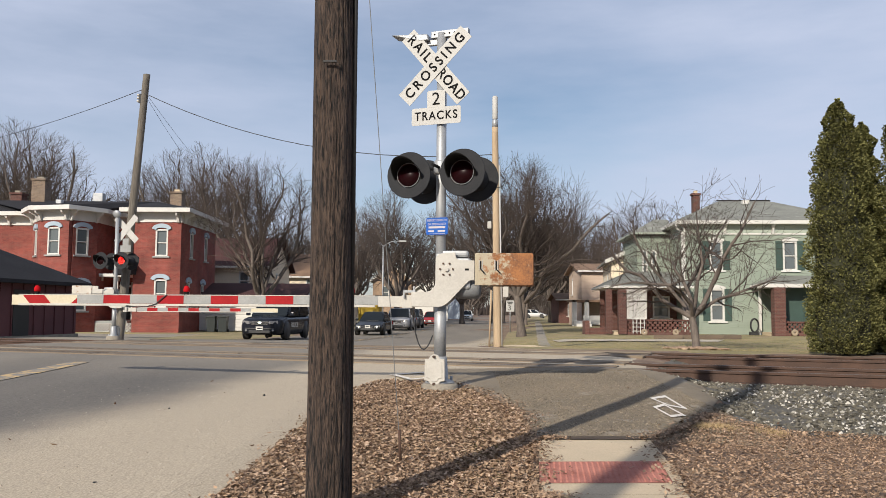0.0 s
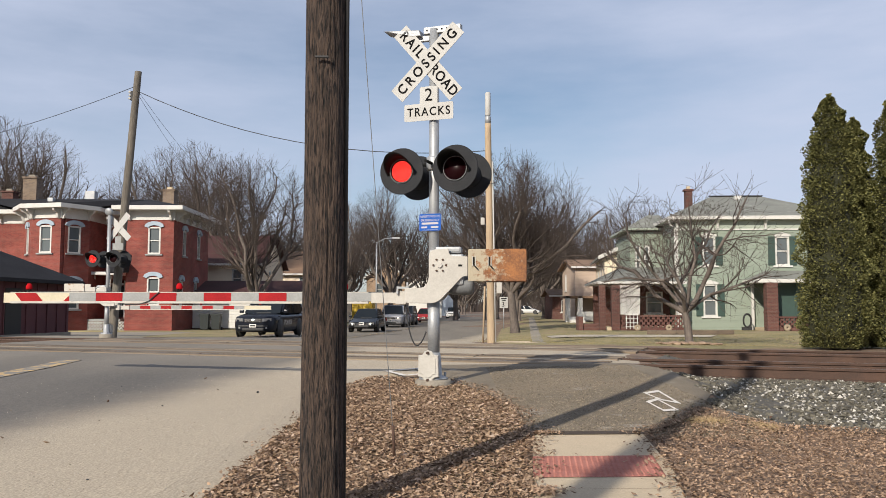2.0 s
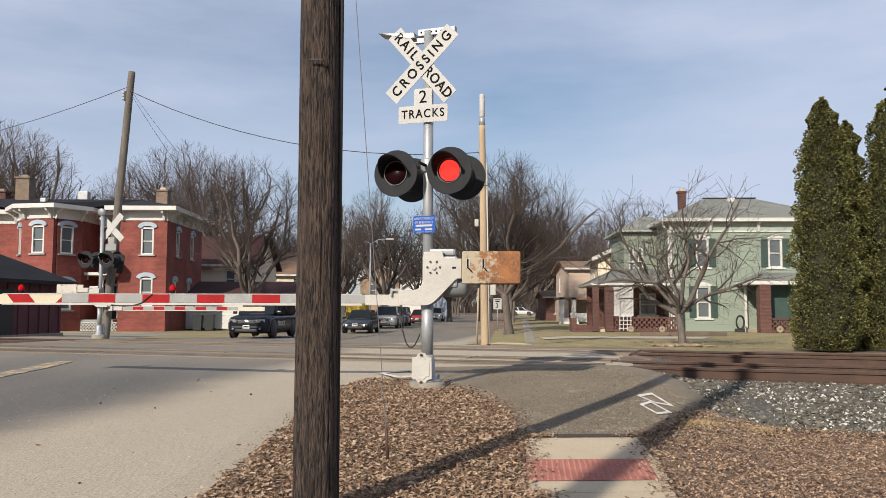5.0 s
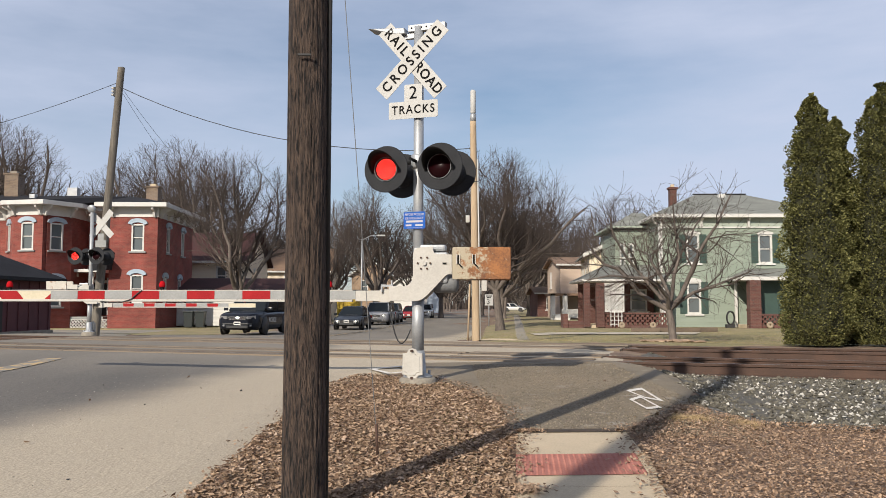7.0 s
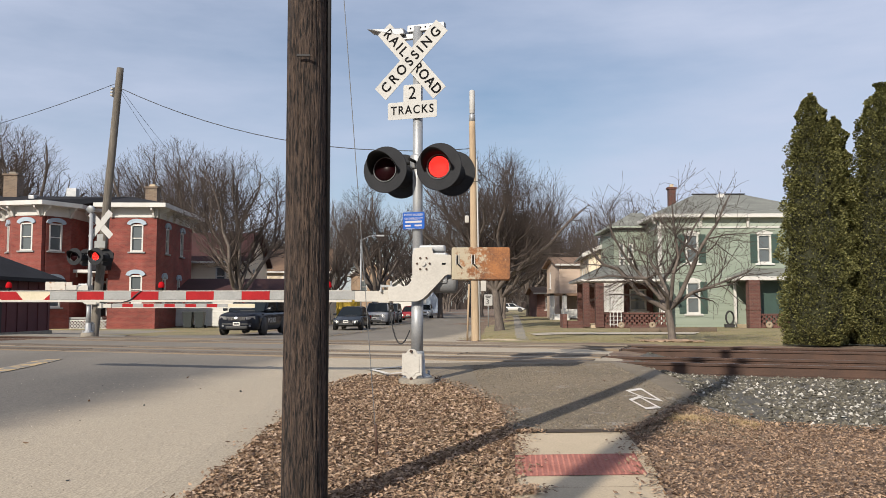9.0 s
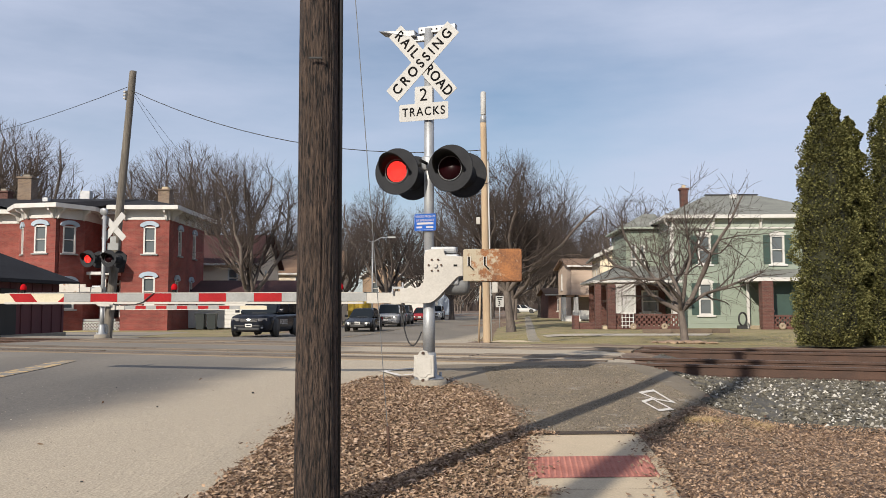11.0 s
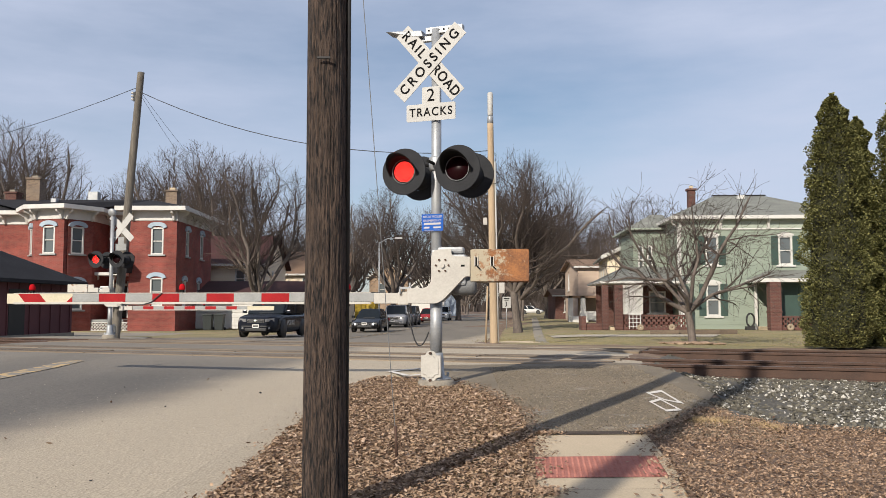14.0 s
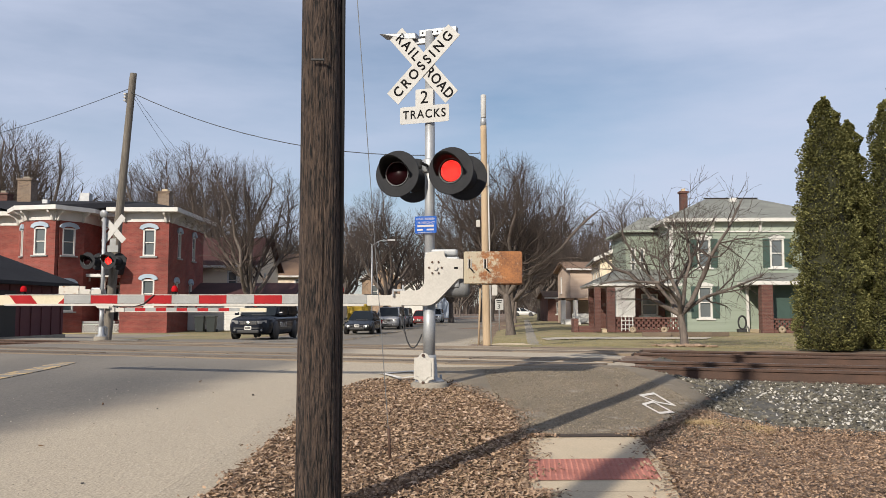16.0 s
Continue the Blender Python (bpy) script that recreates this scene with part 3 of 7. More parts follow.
def crossing_signal(m, label, near, arm_len, side):
    """Mast with crossbuck, flashers, gate mechanism and arm. The gate reaches to -x when side is 1."""
    root = thing("crossing_signal", m, label, "railroad signal")
    part("foundation", lathe(bmesh.new(), [(0.24, -0.4), (0.24, 0.06), (0.215, 0.085), (0.0, 0.085)], 20), GREYCONC, root, "round concrete footing")
    part("base_casting", lathe(bmesh.new(), [(0.19, 0.085), (0.19, 0.105), (0.11, 0.14), (0.092, 0.40), (0.082, 0.43)], 24), SILVER, root)
    for a in (45, 135, 225, 315):
        bm = tubes(((0.165 * math.cos(radians(a)), 0.165 * math.sin(radians(a)), 0.085), (0.165 * math.cos(radians(a)), 0.165 * math.sin(radians(a)), 0.17), 0.018), seg=6)
        part("anchor_bolt", bm, SILVER, root)
    part("mast", tubes(((0, 0, 0.4), (0, 0, 4.72 if near else 4.36), 0.066), ((0, 0, 0.42), (0, 0, 1.15), 0.078), seg=24), SILVER, root, "galvanised steel mast")
    # junction box with a lobed cover
    bm = boxes(((-0.0, -0.13, 0.27), (0.22, 0.10, 0.26)), bevel=0.02)
    jb = part("junction_box", bm, WHITESTEEL, root, "white cast junction box")
    out = [(-0.14, 0.13), (-0.135, 0.40), (-0.08, 0.405), (-0.05, 0.45), (0.0, 0.465), (0.05, 0.45), (0.08, 0.405), (0.135, 0.40), (0.14, 0.13), (0.08, 0.115), (0.05, 0.07), (0, 0.055), (-0.05, 0.07), (-0.08, 0.115)]
    part("cover", slab(bmesh.new(), out, 0.025, pose(0, -0.205, 0), 0.008), WHITESTEEL, jb)
    part("raised_panel", slab(bmesh.new(), [(x * 0.78, 0.262 + (z - 0.262) * 0.72) for x, z in out], 0.012, pose(0, -0.214, 0), 0.005), WHITESTEEL, jb)
    for z in (0.088, 0.432):
        part("bolt", tubes(((0, -0.204, z), (0, -0.235, z), 0.019), seg=6), RAILRUST, jb)
    # gate mechanism
    s = side
    shape = [(-0.05, 1.68), (-0.035, 1.725), (-0.005, 1.75), (0.06, 1.762), (0.22, 1.77), (0.226, 1.72), (0.24, 1.69), (0.27, 1.675), (0.48, 1.665), (0.48, 1.41), (0.43, 1.41),
             (0.40, 1.395), (0.16, 1.155), (0.115, 1.115), (0.075, 1.088), (0.03, 1.070), (-0.02, 1.064), (-0.38, 1.069), (-0.38, 1.26), (-0.17, 1.262), (-0.12, 1.275),
             (-0.083, 1.305), (-0.06, 1.345), (-0.05, 1.40)]
    shape = [(x * s * 0.95, z) for x, z in shape]
    square = pose(0, 0, 0, 0, 0, 14 if near else 8)
    plate = part("gate_bracket", slab(bmesh.new(), shape, 0.03, pose(0, -0.17, 0), 0.005), WHITESTEEL, root, "white steel gate bracket")
    part("rear_bracket", slab(bmesh.new(), shape, 0.03, pose(0, 0.15, 0), 0.005), WHITESTEEL, root, "white steel gate bracket")
    hub = (0.095 * s, -0.17, 1.555)
    part("hub", tubes((hub, (hub[0], -0.195, hub[2]), 0.032)), WHITESTEEL, plate)
    for i in range(6):
        a = radians(60 * i)
        c = (hub[0] + 0.082 * math.cos(a), -0.17, hub[2] + 0.082 * math.sin(a))
        part("bolt", tubes((c, (c[0], -0.186, c[2]), 0.014), seg=6), RAILRUST, plate)
    part("slot", boxes(((0.36 * s, -0.171, 1.55), (0.05, 0.006, 0.025))), BLACKIN, plate)
    bm = boxes(((0.2 * s, -0.0, 1.50), (0.40, 0.27, 0.40)), ((0.2 * s, 0.0, 1.755), (0.34, 0.2, 0.09)), ((0.0, -0.06, 1.70), (0.09, 0.2, 0.12)), bevel=0.03)
    part("mechanism_case", bm, SILVER, root, "grey gate motor case")
    bm = lathe(bmesh.new(), [(0.0, -0.17), (0.08, -0.165), (0.115, -0.14), (0.125, -0.1), (0.125, 0.1), (0.115, 0.14), (0.08, 0.165), (0.0, 0.17)], 24, pose(0.36 * s, 0.02, 1.30, 0, 90))
    part("motor", bm, DULLSTEEL, root, "grey rounded motor housing")
    c0, c1, d0, d1 = (0.465, 1.21, 1.345, 1.757) if near else (0.74, 1.48, 1.53, 1.86)
    steel = RUST if near else OLDWHITE
    said = "rusted steel counterweight plate with flaking white paint" if near else "white counterweight plate with rust stains"
    plate_out = [(c0 * s, d0), (c0 * s, d1 - 0.012), ((c0 + 0.02) * s, d1), ((c1 - 0.02) * s, d1), (c1 * s, d1 - 0.012), (c1 * s, d0 + 0.015), ((c1 - 0.02) * s, d0)]
    cw = part("counterweight", slab(bmesh.new(), plate_out, 0.05, pose(0, -0.23, 0), 0.006), steel, root, said)
    part("counterweight", slab(bmesh.new(), plate_out, 0.05, pose(0, 0.2, 0), 0.006), steel, root, said)
    if near:
        for x in (0.54, 0.74):
            part("slot", boxes(((x * s, -0.231, 1.6), (0.02, 0.008, 0.11)), bevel=0.003), BLACKIN, cw)
            part("slot_rim", boxes(((x * s - 0.018, -0.234, 1.6), (0.012, 0.016, 0.13)), ((x * s + 0.02, -0.234, 1.6), (0.012, 0.016, 0.13)), bevel=0.002), WHITESTEEL, cw)
            part("hook", tubes(((x * s, -0.24, 1.55), ((x + 0.05) * s, -0.26, 1.50), 0.008)), BLACKIN, cw)
    else:
        part("counterweight_arm", boxes(((0.6 * s, -0.2, 1.66), (0.5, 0.04, 0.16)), ((0.6 * s, 0.2, 1.66), (0.5, 0.04, 0.16)), bevel=0.006), WHITESTEEL, root)
    for o in root.children:
        if o.name.split(".")[0] in ("gate_bracket", "rear_bracket", "mechanism_case", "motor", "counterweight", "counterweight_arm"):
            o.matrix_basis = square
    # arm
    arm = new("gate_arm")
    arm.parent = root
    arm.matrix_basis = square @ pose(-0.36 * s, -0.02, 1.135 if near else 1.02)
    tagged(arm, "lowered gate arm with red and white stripes")
    part("adapter", boxes(((-0.06 * s, 0, 0.0), (0.14, 0.16, 0.17)), bevel=0.01), WHITESTEEL, arm)
    part("latch", boxes(((-0.03 * s, -0.1, 0.13), (0.16, 0.05, 0.03)), ((-0.1 * s, -0.1, 0.1), (0.02, 0.05, 0.1)), ((0.03 * s, -0.1, 0.16), (0.02, 0.05, 0.08)), bevel=0.003), SILVER, arm)
    x0, w = 0.1, 0.379
    bm = boxes((((-x0 - 0.18) * s, 0, 0), (0.36, 0.05, 0.14)), bevel=0.006)
    part("stripe", bm, WHITESTEEL, arm)
    tip = arm_len - 0.95
    x, i = tip, 0
    while x > x0 + 0.40:
        ww = min(w, x - x0 - 0.36)
        bm = boxes((((-x + ww / 2) * s, 0, 0.012), (ww, 0.045, 0.112)), bevel=0.003)
        part("stripe", bm, GREYTAPE if i % 2 == 0 else REDTAPE, arm)
        x, i = x - ww, i + 1
    h = 0.069
    part("tip", boxes((((-tip - 0.475) * s, 0.0, 0), (0.95, 0.04, 0.138)), bevel=0.003), CREAMTAPE, arm, "cream reflective arm tip")
    for c in (tip + 0.0, tip + 0.36):
        q = [(-c * s, -h), ((-c - (0.1 if c == tip else 0.31)) * s, -h), ((-c - (0.0 if c == tip else 0.43)) * s, h), ((-c - (0.0 if c == tip else 0.12)) * s, h)]
        if c == tip:
            q = [(-c * s, -h), ((-c - 0.11) * s, -h), (-c * s, 0.03)]
        part("diagonal_stripe", slab(bmesh.new(), q, 0.004, pose(0, -0.0245, 0)), REDTAPE, arm)
    part("lower_rail", boxes((((-arm_len / 2 - 0.2) * s, 0.0, -0.062), (arm_len - 0.6, 0.055, 0.03)), bevel=0.004), WHITESTEEL, arm, "white edge rail under the arm")
    part("upper_rail", boxes((((-arm_len / 2 - 0.2) * s, 0.0, 0.073), (arm_len - 0.6, 0.052, 0.01)), bevel=0.002), WHITESTEEL, arm, "white edge rail on top of the arm")
    for f in ((0.146, 0.553, 0.937) if near else (0.2, 0.55, 0.93)):
        xx = -arm_len * f * s
        lamp = part("arm_lamp", boxes(((xx, 0, 0.10), (0.05, 0.05, 0.07)), bevel=0.006), BLACKIN, arm, "small red lamp on the arm")
        part("lens", lathe(bmesh.new(), [(0.038, 0), (0.042, 0.02), (0.04, 0.05), (0.024, 0.078), (0, 0.086)], 16, pose(xx, 0, 0.115)), REDDOME, lamp, "glowing red lens")
    if near:
        pts = [(-3.35, -0.03, 0.075), (-3.42, -0.035, 0.02), (-3.5, -0.035, -0.05), (-3.62, -0.035, -0.085), (-3.76, -0.035, -0.09), (-3.92, -0.035, -0.075)]
        cable("coiled_cable", pts, 0.008, CABLEBLACK, "", "", 0.0, arm)
        cable("lamp_cable", [(-0.3, 0, 0.074), (-1.6, 0, 0.076), (-3.35, -0.01, 0.074)], 0.006, CABLEBLACK, "", "", 0.0, arm)
        cable("lamp_cable", [(-3.95, -0.0, 0.075), (-4.5, 0, 0.078), (-5.2, -0.0, 0.078)], 0.008, CABLEBLACK, "", "", 0.0, arm)
    # signs
    face_y = -0.095
    cx, cz = (-0.06, 4.25) if near else (-0.30, 3.88)
    for ang, words, yo, words2 in ((-49.5, "RAIL", 0.0, "ROAD"), (44.5, "CROSSING", -0.014, "")):
        bl = part("crossbuck_blade", slab(bmesh.new(), [(-0.61, -0.115), (0.61, -0.115), (0.61, 0.115), (-0.61, 0.115)], 0.008,
                                          pose(cx, face_y + yo, cz) @ pose(0, 0, 0, 0, -ang), 0.002), SIGNWHITE, root, "white reflective crossbuck blade")
        base = pose(cx, face_y + yo - 0.003, cz) @ pose(0, 0, 0, 0, -ang)
        if near:
            if words2:
                lettering("letters", words, 0.185, SIGNBLACK, bl, base @ pose(-0.345, 0, 0), 0.002, 1.35, 0.92, 0.003)
                lettering("letters", words2, 0.185, SIGNBLACK, bl, base @ pose(0.345, 0, 0), 0.002, 1.12, 0.92, 0.003)
            else:
                lettering("letters", words, 0.185, SIGNBLACK, bl, base, 0.002, 1.46, 0.92, 0.003)
    for z in (4.29, 3.6, 2.12) if near else (3.9, 3.5):
        part("sign_clamp", boxes(((0, -0.055, z), (0.16, 0.05, 0.06)), bevel=0.004), SILVER, root)
    if near:
        x1, z1 = -0.045, 3.60
        tri = [(-0.345, -0.115), (-0.33, -0.13), (0.33, -0.13), (0.345, -0.115), (0.345, 0.085), (0.33, 0.10), (0.125, 0.10), (0.125, 0.31), (0.11, 0.325),
               (-0.11, 0.325), (-0.125, 0.31), (-0.125, 0.10), (-0.33, 0.10), (-0.345, 0.085)]
        tr = part("track_sign", slab(bmesh.new(), tri, 0.006, pose(x1, face_y, z1)), SIGNWHITE, root, "white sign that counts the tracks")
        lettering("letters", "TRACKS", 0.158, SIGNBLACK, tr, pose(x1, face_y - 0.002, z1 - 0.015), 0.002, 1.22, 0.9, 0.002)
        lettering("letters", "2", 0.24, SIGNBLACK, tr, pose(x1, face_y - 0.002, z1 + 0.205), 0.002)
        bl = part("notice", slab(bmesh.new(), [(-0.15, -0.10), (-0.138, -0.112), (0.138, -0.112), (0.15, -0.10), (0.15, 0.10), (0.138, 0.112), (-0.138, 0.112), (-0.15, 0.10)],
                                 0.005, pose(-0.02, face_y, 2.12)), BLUESIGN, root, "small blue emergency notice")
        lettering("letters", "REPORT PROBLEM", 0.042, SIGNWHITE, bl, pose(-0.02, face_y - 0.002, 2.195), 0.001, 1, 0.78)
        lettering("letters", "OR EMERGENCY", 0.042, SIGNWHITE, bl, pose(-0.02, face_y - 0.002, 2.145), 0.001, 1, 0.82)
        text_bars(bl, [(0.0, 0.0, 0.23, 0.026), (-0.08, -0.05, 0.08, 0.022), (0.065, -0.05, 0.1, 0.022), (0, -0.085, 0.22, 0.004)], SIGNWHITE, pose(-0.02, face_y - 0.001, 2.105))
        # top bracket and flood lamp
        tb = part("top_bracket", boxes(((0.12, 0, 4.70), (0.52, 0.09, 0.09)), bevel=0.006), SILVER, root, "perforated steel bracket")
        for i in range(7):
            part("hole", tubes(((-0.09 + i * 0.07, -0.0455, 4.70), (-0.09 + i * 0.07, -0.047, 4.70), 0.013), seg=10), BLACKIN, tb)
        fl = part("flood_lamp", slab(bmesh.new(), [(-0.72, 4.74), (-0.2, 4.70), (-0.18, 4.62), (-0.30, 4.62), (-0.45, 4.66)], 0.26, pose(0.02, -0.1, 0.0), 0.008), SILVER, root, "flat grey flood lamp")
        part("lamp_bracket", boxes(((-0.2, 0, 4.60), (0.28, 0.06, 0.07)), ((-0.36, -0.02, 4.53), (0.12, 0.1, 0.03)), bevel=0.005), SILVER, fl)
    # flashers, front and back, on a crossarm
    if not near:
        part("bell", lathe(bmesh.new(), [(0.03, -0.06), (0.14, -0.05), (0.15, 0.0), (0.12, 0.08), (0.06, 0.12), (0.0, 0.13)], 20, pose(0, 0.05, 4.42, 70)), SILVER, root, "grey metal warning bell")
        part("track_sign", slab(bmesh.new(), [(-0.34, 3.02), (0.12, 3.02), (0.12, 3.26), (0.0, 3.26), (0.0, 3.5), (-0.24, 3.5), (-0.24, 3.26), (-0.34, 3.26)], 0.008, pose(-0.18, -0.09, 0.05), 0.002), GREYTAPE, root, "bare back of a small sign")
    zc, gap_x, mid_x = (2.775, 0.368, 0.03) if near else (2.74, 0.42, 0.0)
    part("crossarm", tubes(((-0.42, 0, zc + 0.12), (0.42, 0, zc + 0.12), 0.022), ((0, -0.32, zc + 0.12), (0, 0.32, zc + 0.12), 0.02)), BLACKIN, root)
    part("junction_collar", lathe(bmesh.new(), [(0.09, 0), (0.1, 0.02), (0.1, 0.16), (0.09, 0.18)], 20, pose(0, 0, zc + 0.04)), SILVER, root)
    for y, turn in ((-0.31, 0), (0.31, 180)):
        for x, ident in ((mid_x - gap_x, "left"), (mid_x + gap_x, "right")):
            flasher(root, pose(x, y, zc, 0, 0, turn) @ pose(0, 0, 0, 0, 0, 0), (near, (ident if turn == 0 else "none") if near else ("none" if turn == 0 else {"left": "right", "right": "left"}[ident])))
            part("lamp_arm", tubes(((x, y * 0.9, zc + 0.02), (x * 0.55, 0, zc + 0.12), 0.018)), BLACKIN, root)
    return root


signal = crossing_signal(pose(-0.09, 10.9, -0.13, 0, 0, -20), "railroad crossing signal with crossbuck, flashers and a lowered gate", True, 5.58, 1)
loop = []
for i in range(17):
    u = i / 16
    loop.append((-0.36 * (1 - u) ** 2 - 0.50 * u * (1 - u) - 0.07 * u * u, -0.12 + 0.03 * u, 1.09 * (1 - u) ** 2 + 2 * 0.2 * u * (1 - u) + 0.70 * u * u))
cable("hanging_cable", loop, 0.009, CABLEBLACK, "", "", 0.0, signal)
far_signal = crossing_signal(pose(-11.8, 29.6, -0.13, 0, 0, 166), "far crossing signal, seen from behind, its gate lowered across the road", False, 5.6, 1)

# ---- tracks and crossing ----
def rail_mesh(s0, s1):
    prof = [(-0.07, -0.19), (0.07, -0.19), (0.07, -0.175), (0.015, -0.16), (0.012, -0.05), (0.036, -0.04), (0.037, -0.008), (0.03, 0.0),
            (-0.03, 0.0), (-0.037, -0.008), (-0.036, -0.04), (-0.012, -0.05), (-0.015, -0.16), (-0.07, -0.175)]
    k = len(prof)
    verts = [(s, n, z) for s in (s0, s1) for n, z in prof]
    faces = [(i, (i + 1) % k, k + (i + 1) % k, k + i) for i in range(k)]
    me = bpy.data.meshes.new("rail")
    me.from_pydata(verts, [], faces)
    me.materials.append(RAILRUST)
    me.materials.append(RAILTOP)
    me.polygons[7].material_index = 1
    return me


TRACK_FRAME = Matrix(((UX, NX, 0, 0), (UY, NY, 0, 0), (0, 0, 1, 0), (0, 0, 0, 1)))
rail_data = rail_mesh(-70, 70)
tie_data = to_mesh(boxes(((0, 0, 0), (0.22, 2.6, 0.17)), bevel=0.012), "tie")
tie_data.materials.append(TIE)
plate_data = to_mesh(boxes(((0, 0, 0), (0.2, 0.3, 0.02))), "tie_plate")
plate_data.materials.append(RAILRUST)
rng = random.Random(4)
for n0 in (14.27, 18.47):
    track = thing("railway_track", TRACK_FRAME @ pose(0, n0, 0.004), "rusty brown railway track on wooden ties and ballast", "railway track", "pair of tracks")
    for dn in (-0.72, 0.72):
        shared("rail", rail_data, track, pose(0, dn, 0))
    s_ = -1.3
    while s_ < 18:
        tie = shared("tie", tie_data, track, pose(s_, rng.uniform(-0.04, 0.04), -0.265, 0, 0, rng.uniform(-1, 1)))
        for dn in (-0.72, 0.72):
            shared("tie_plate", plate_data, tie, pose(0, dn, 0.092))
        s_ += 0.55
crossing = thing("crossing_surface", TRACK_FRAME @ pose(0, 0, 0), "worn timber and asphalt strips laid along the crossing rails", "crossing", "", "structure")
timber = to_mesh(boxes(((0, 0, 0), (2.55, 0.19, 0.05)), bevel=0.008), "timber")
timber.materials.append(varied("crossing_timbers", (0.17, 0.128, 0.09), (0.31, 0.245, 0.175), 0.95))
for n0 in (14.27, 18.47):
    for dn in (-1.05, -0.85, -0.56, -0.35, 0.35, 0.56, 0.85, 1.05):
        for i in range(6):
            shared("timber", timber, crossing, pose(-16.2 + i * 2.57 + rng.uniform(-0.03, 0.03), n0 + dn, -0.018 + rng.uniform(-0.006, 0.004), rng.uniform(-1, 1), 0, rng.uniform(-0.2, 0.2)))

gap = to_mesh(boxes(((0, 0, 0), (15.3, 0.055, 0.03))), "flangeway")
gap.materials.append(paint("flangeway_dirt", (0.06, 0.045, 0.035), (0.03, 0.024, 0.02), 2, 0.95, 0.3, 30))
for n0 in (14.27, 18.47):
    for dn in (-0.655, 0.655):
        shared("flangeway", gap, crossing, pose(-9.7, n0 + dn, -0.0085))

# ---- footpath slabs ----
WALK_L = [(0, 0.0), (4.2, 0.44), (5.48, 0.60), (6.15, 0.67), (7.1, 0.775)]
WALK_R = [(0, 1.1), (4.2, 1.38), (5.1, 1.48), (5.48, 1.53), (6.15, 1.63), (7.1, 1.72)]
footpath = thing("footpath", pose(0, 0, 0), "pale concrete footpath slabs with a red tactile pad", "sidewalk", "", "structure")
for a_, b_, mt_, nm_, cols_ in ((6.14, 7.07, CONCRETE, "slab", 40), (5.19, 5.5, CONCRETE, "slab", 40), (3.4, 5.185, CONCRETE, "slab", 40), (1.6, 3.385, CONCRETE, "slab", 40)):
    ob = strip(nm_, WALK_L, WALK_R, steps((a_, b_, 0.12)), mt_, 0.02, cols_, "", "", 0.0, 0.03, False)
    ob.parent = footpath
ob = strip("tactile_pad", WALK_L, [(5.4, 1.45), (6.2, 1.55)], steps((5.485, 6.15, 0.1)), BRICKPAD, 0.024, 8, "brick-red tactile paving pad", "")
ob.parent = footpath
ob = strip("pad_border", [(5.4, 1.455), (6.2, 1.555)], WALK_R, steps((5.485, 6.15, 0.1)), CONCRETE, 0.02, 2, "", "")
ob.parent = footpath
dv, df = [], []
for j in range(15):
    for i in range(22):
        x_ = 0.63 + i * 0.039 + j * 0.005
        y_ = 5.51 + j * 0.043
        z_ = ground_z(x_, y_) + 0.024
        k = len(dv)
        for r_, h_ in ((0.013, 0.0), (0.008, 0.005)):
            dv += [(x_ + r_ * math.cos(q), y_ + r_ * math.sin(q), z_ + h_) for q in (0, 1.57, 3.14, 4.71)]
        df += [(k + 4, k + 5, k + 6, k + 7)] + [(k + q, k + (q + 1) % 4, k + 4 + (q + 1) % 4, k + 4 + q) for q in range(4)]
domes = pieces("tactile_domes", dv, df, BRICKPAD, footpath)
tagged(domes, "", "", "", "stuff")
far_walk = strip("footpath", [(25.6, 2.72), (36, 3.78), (120, 12.6)], [(25.6, 3.4), (36, 4.5), (120, 13.4)], steps((25.6, 60, 0.8), (60, 120, 10)), GRAVEL, 0.018, 4, "worn grey-tan footpath beyond the rails", wobble=0.08, skirt=0.06)
drive = strip("driveway", [(34.6, 4.6), (37.4, 4.7)], [(34.6, 11.2), (37.4, 12.4)], steps((34.6, 37.4, 0.4)), FARCONC, 0.03, 10, "pale concrete driveway across the lawn")
DARKDIRT = paint("damp_soil", (0.075, 0.052, 0.036), (0.04, 0.028, 0.02), 8, 1.0, 0.8, 60, space="World")
joint = strip("joint_soil", [(7.02, 0.76), (7.2, 0.8)], [(7.02, 1.72), (7.2, 1.80)], steps((7.02, 7.17, 0.05)), DARKDIRT, 0.027, 12, "dark soil in the joint between slab and asphalt", wobble=0.03)
joint.parent = footpath
joint["kind"] = ""
curb = strip("kerb", [(25.2, 1.6), (25.6, 1.6)], [(25.2, 3.0), (25.6, 3.0)], steps((25.2, 25.6, 0.2)), CONCRETE, 0.05, 4, "pale concrete kerb", "structure", 0, 0.05)


# ---- road paint ----
MARKWHITE = paint("worn_white_paint", (0.72, 0.68, 0.62), (0.56, 0.52, 0.46), 6, 0.85, 0.1, 50, space="World", spot=(0.3, 0.27, 0.23), spot_at=0.66)
MARKYELLOW = paint("worn_yellow_paint", (0.56, 0.375, 0.16), (0.42, 0.30, 0.16), 3, 0.85, 0.1, 50, space="World", spot=(0.20, 0.185, 0.16), spot_at=0.46)


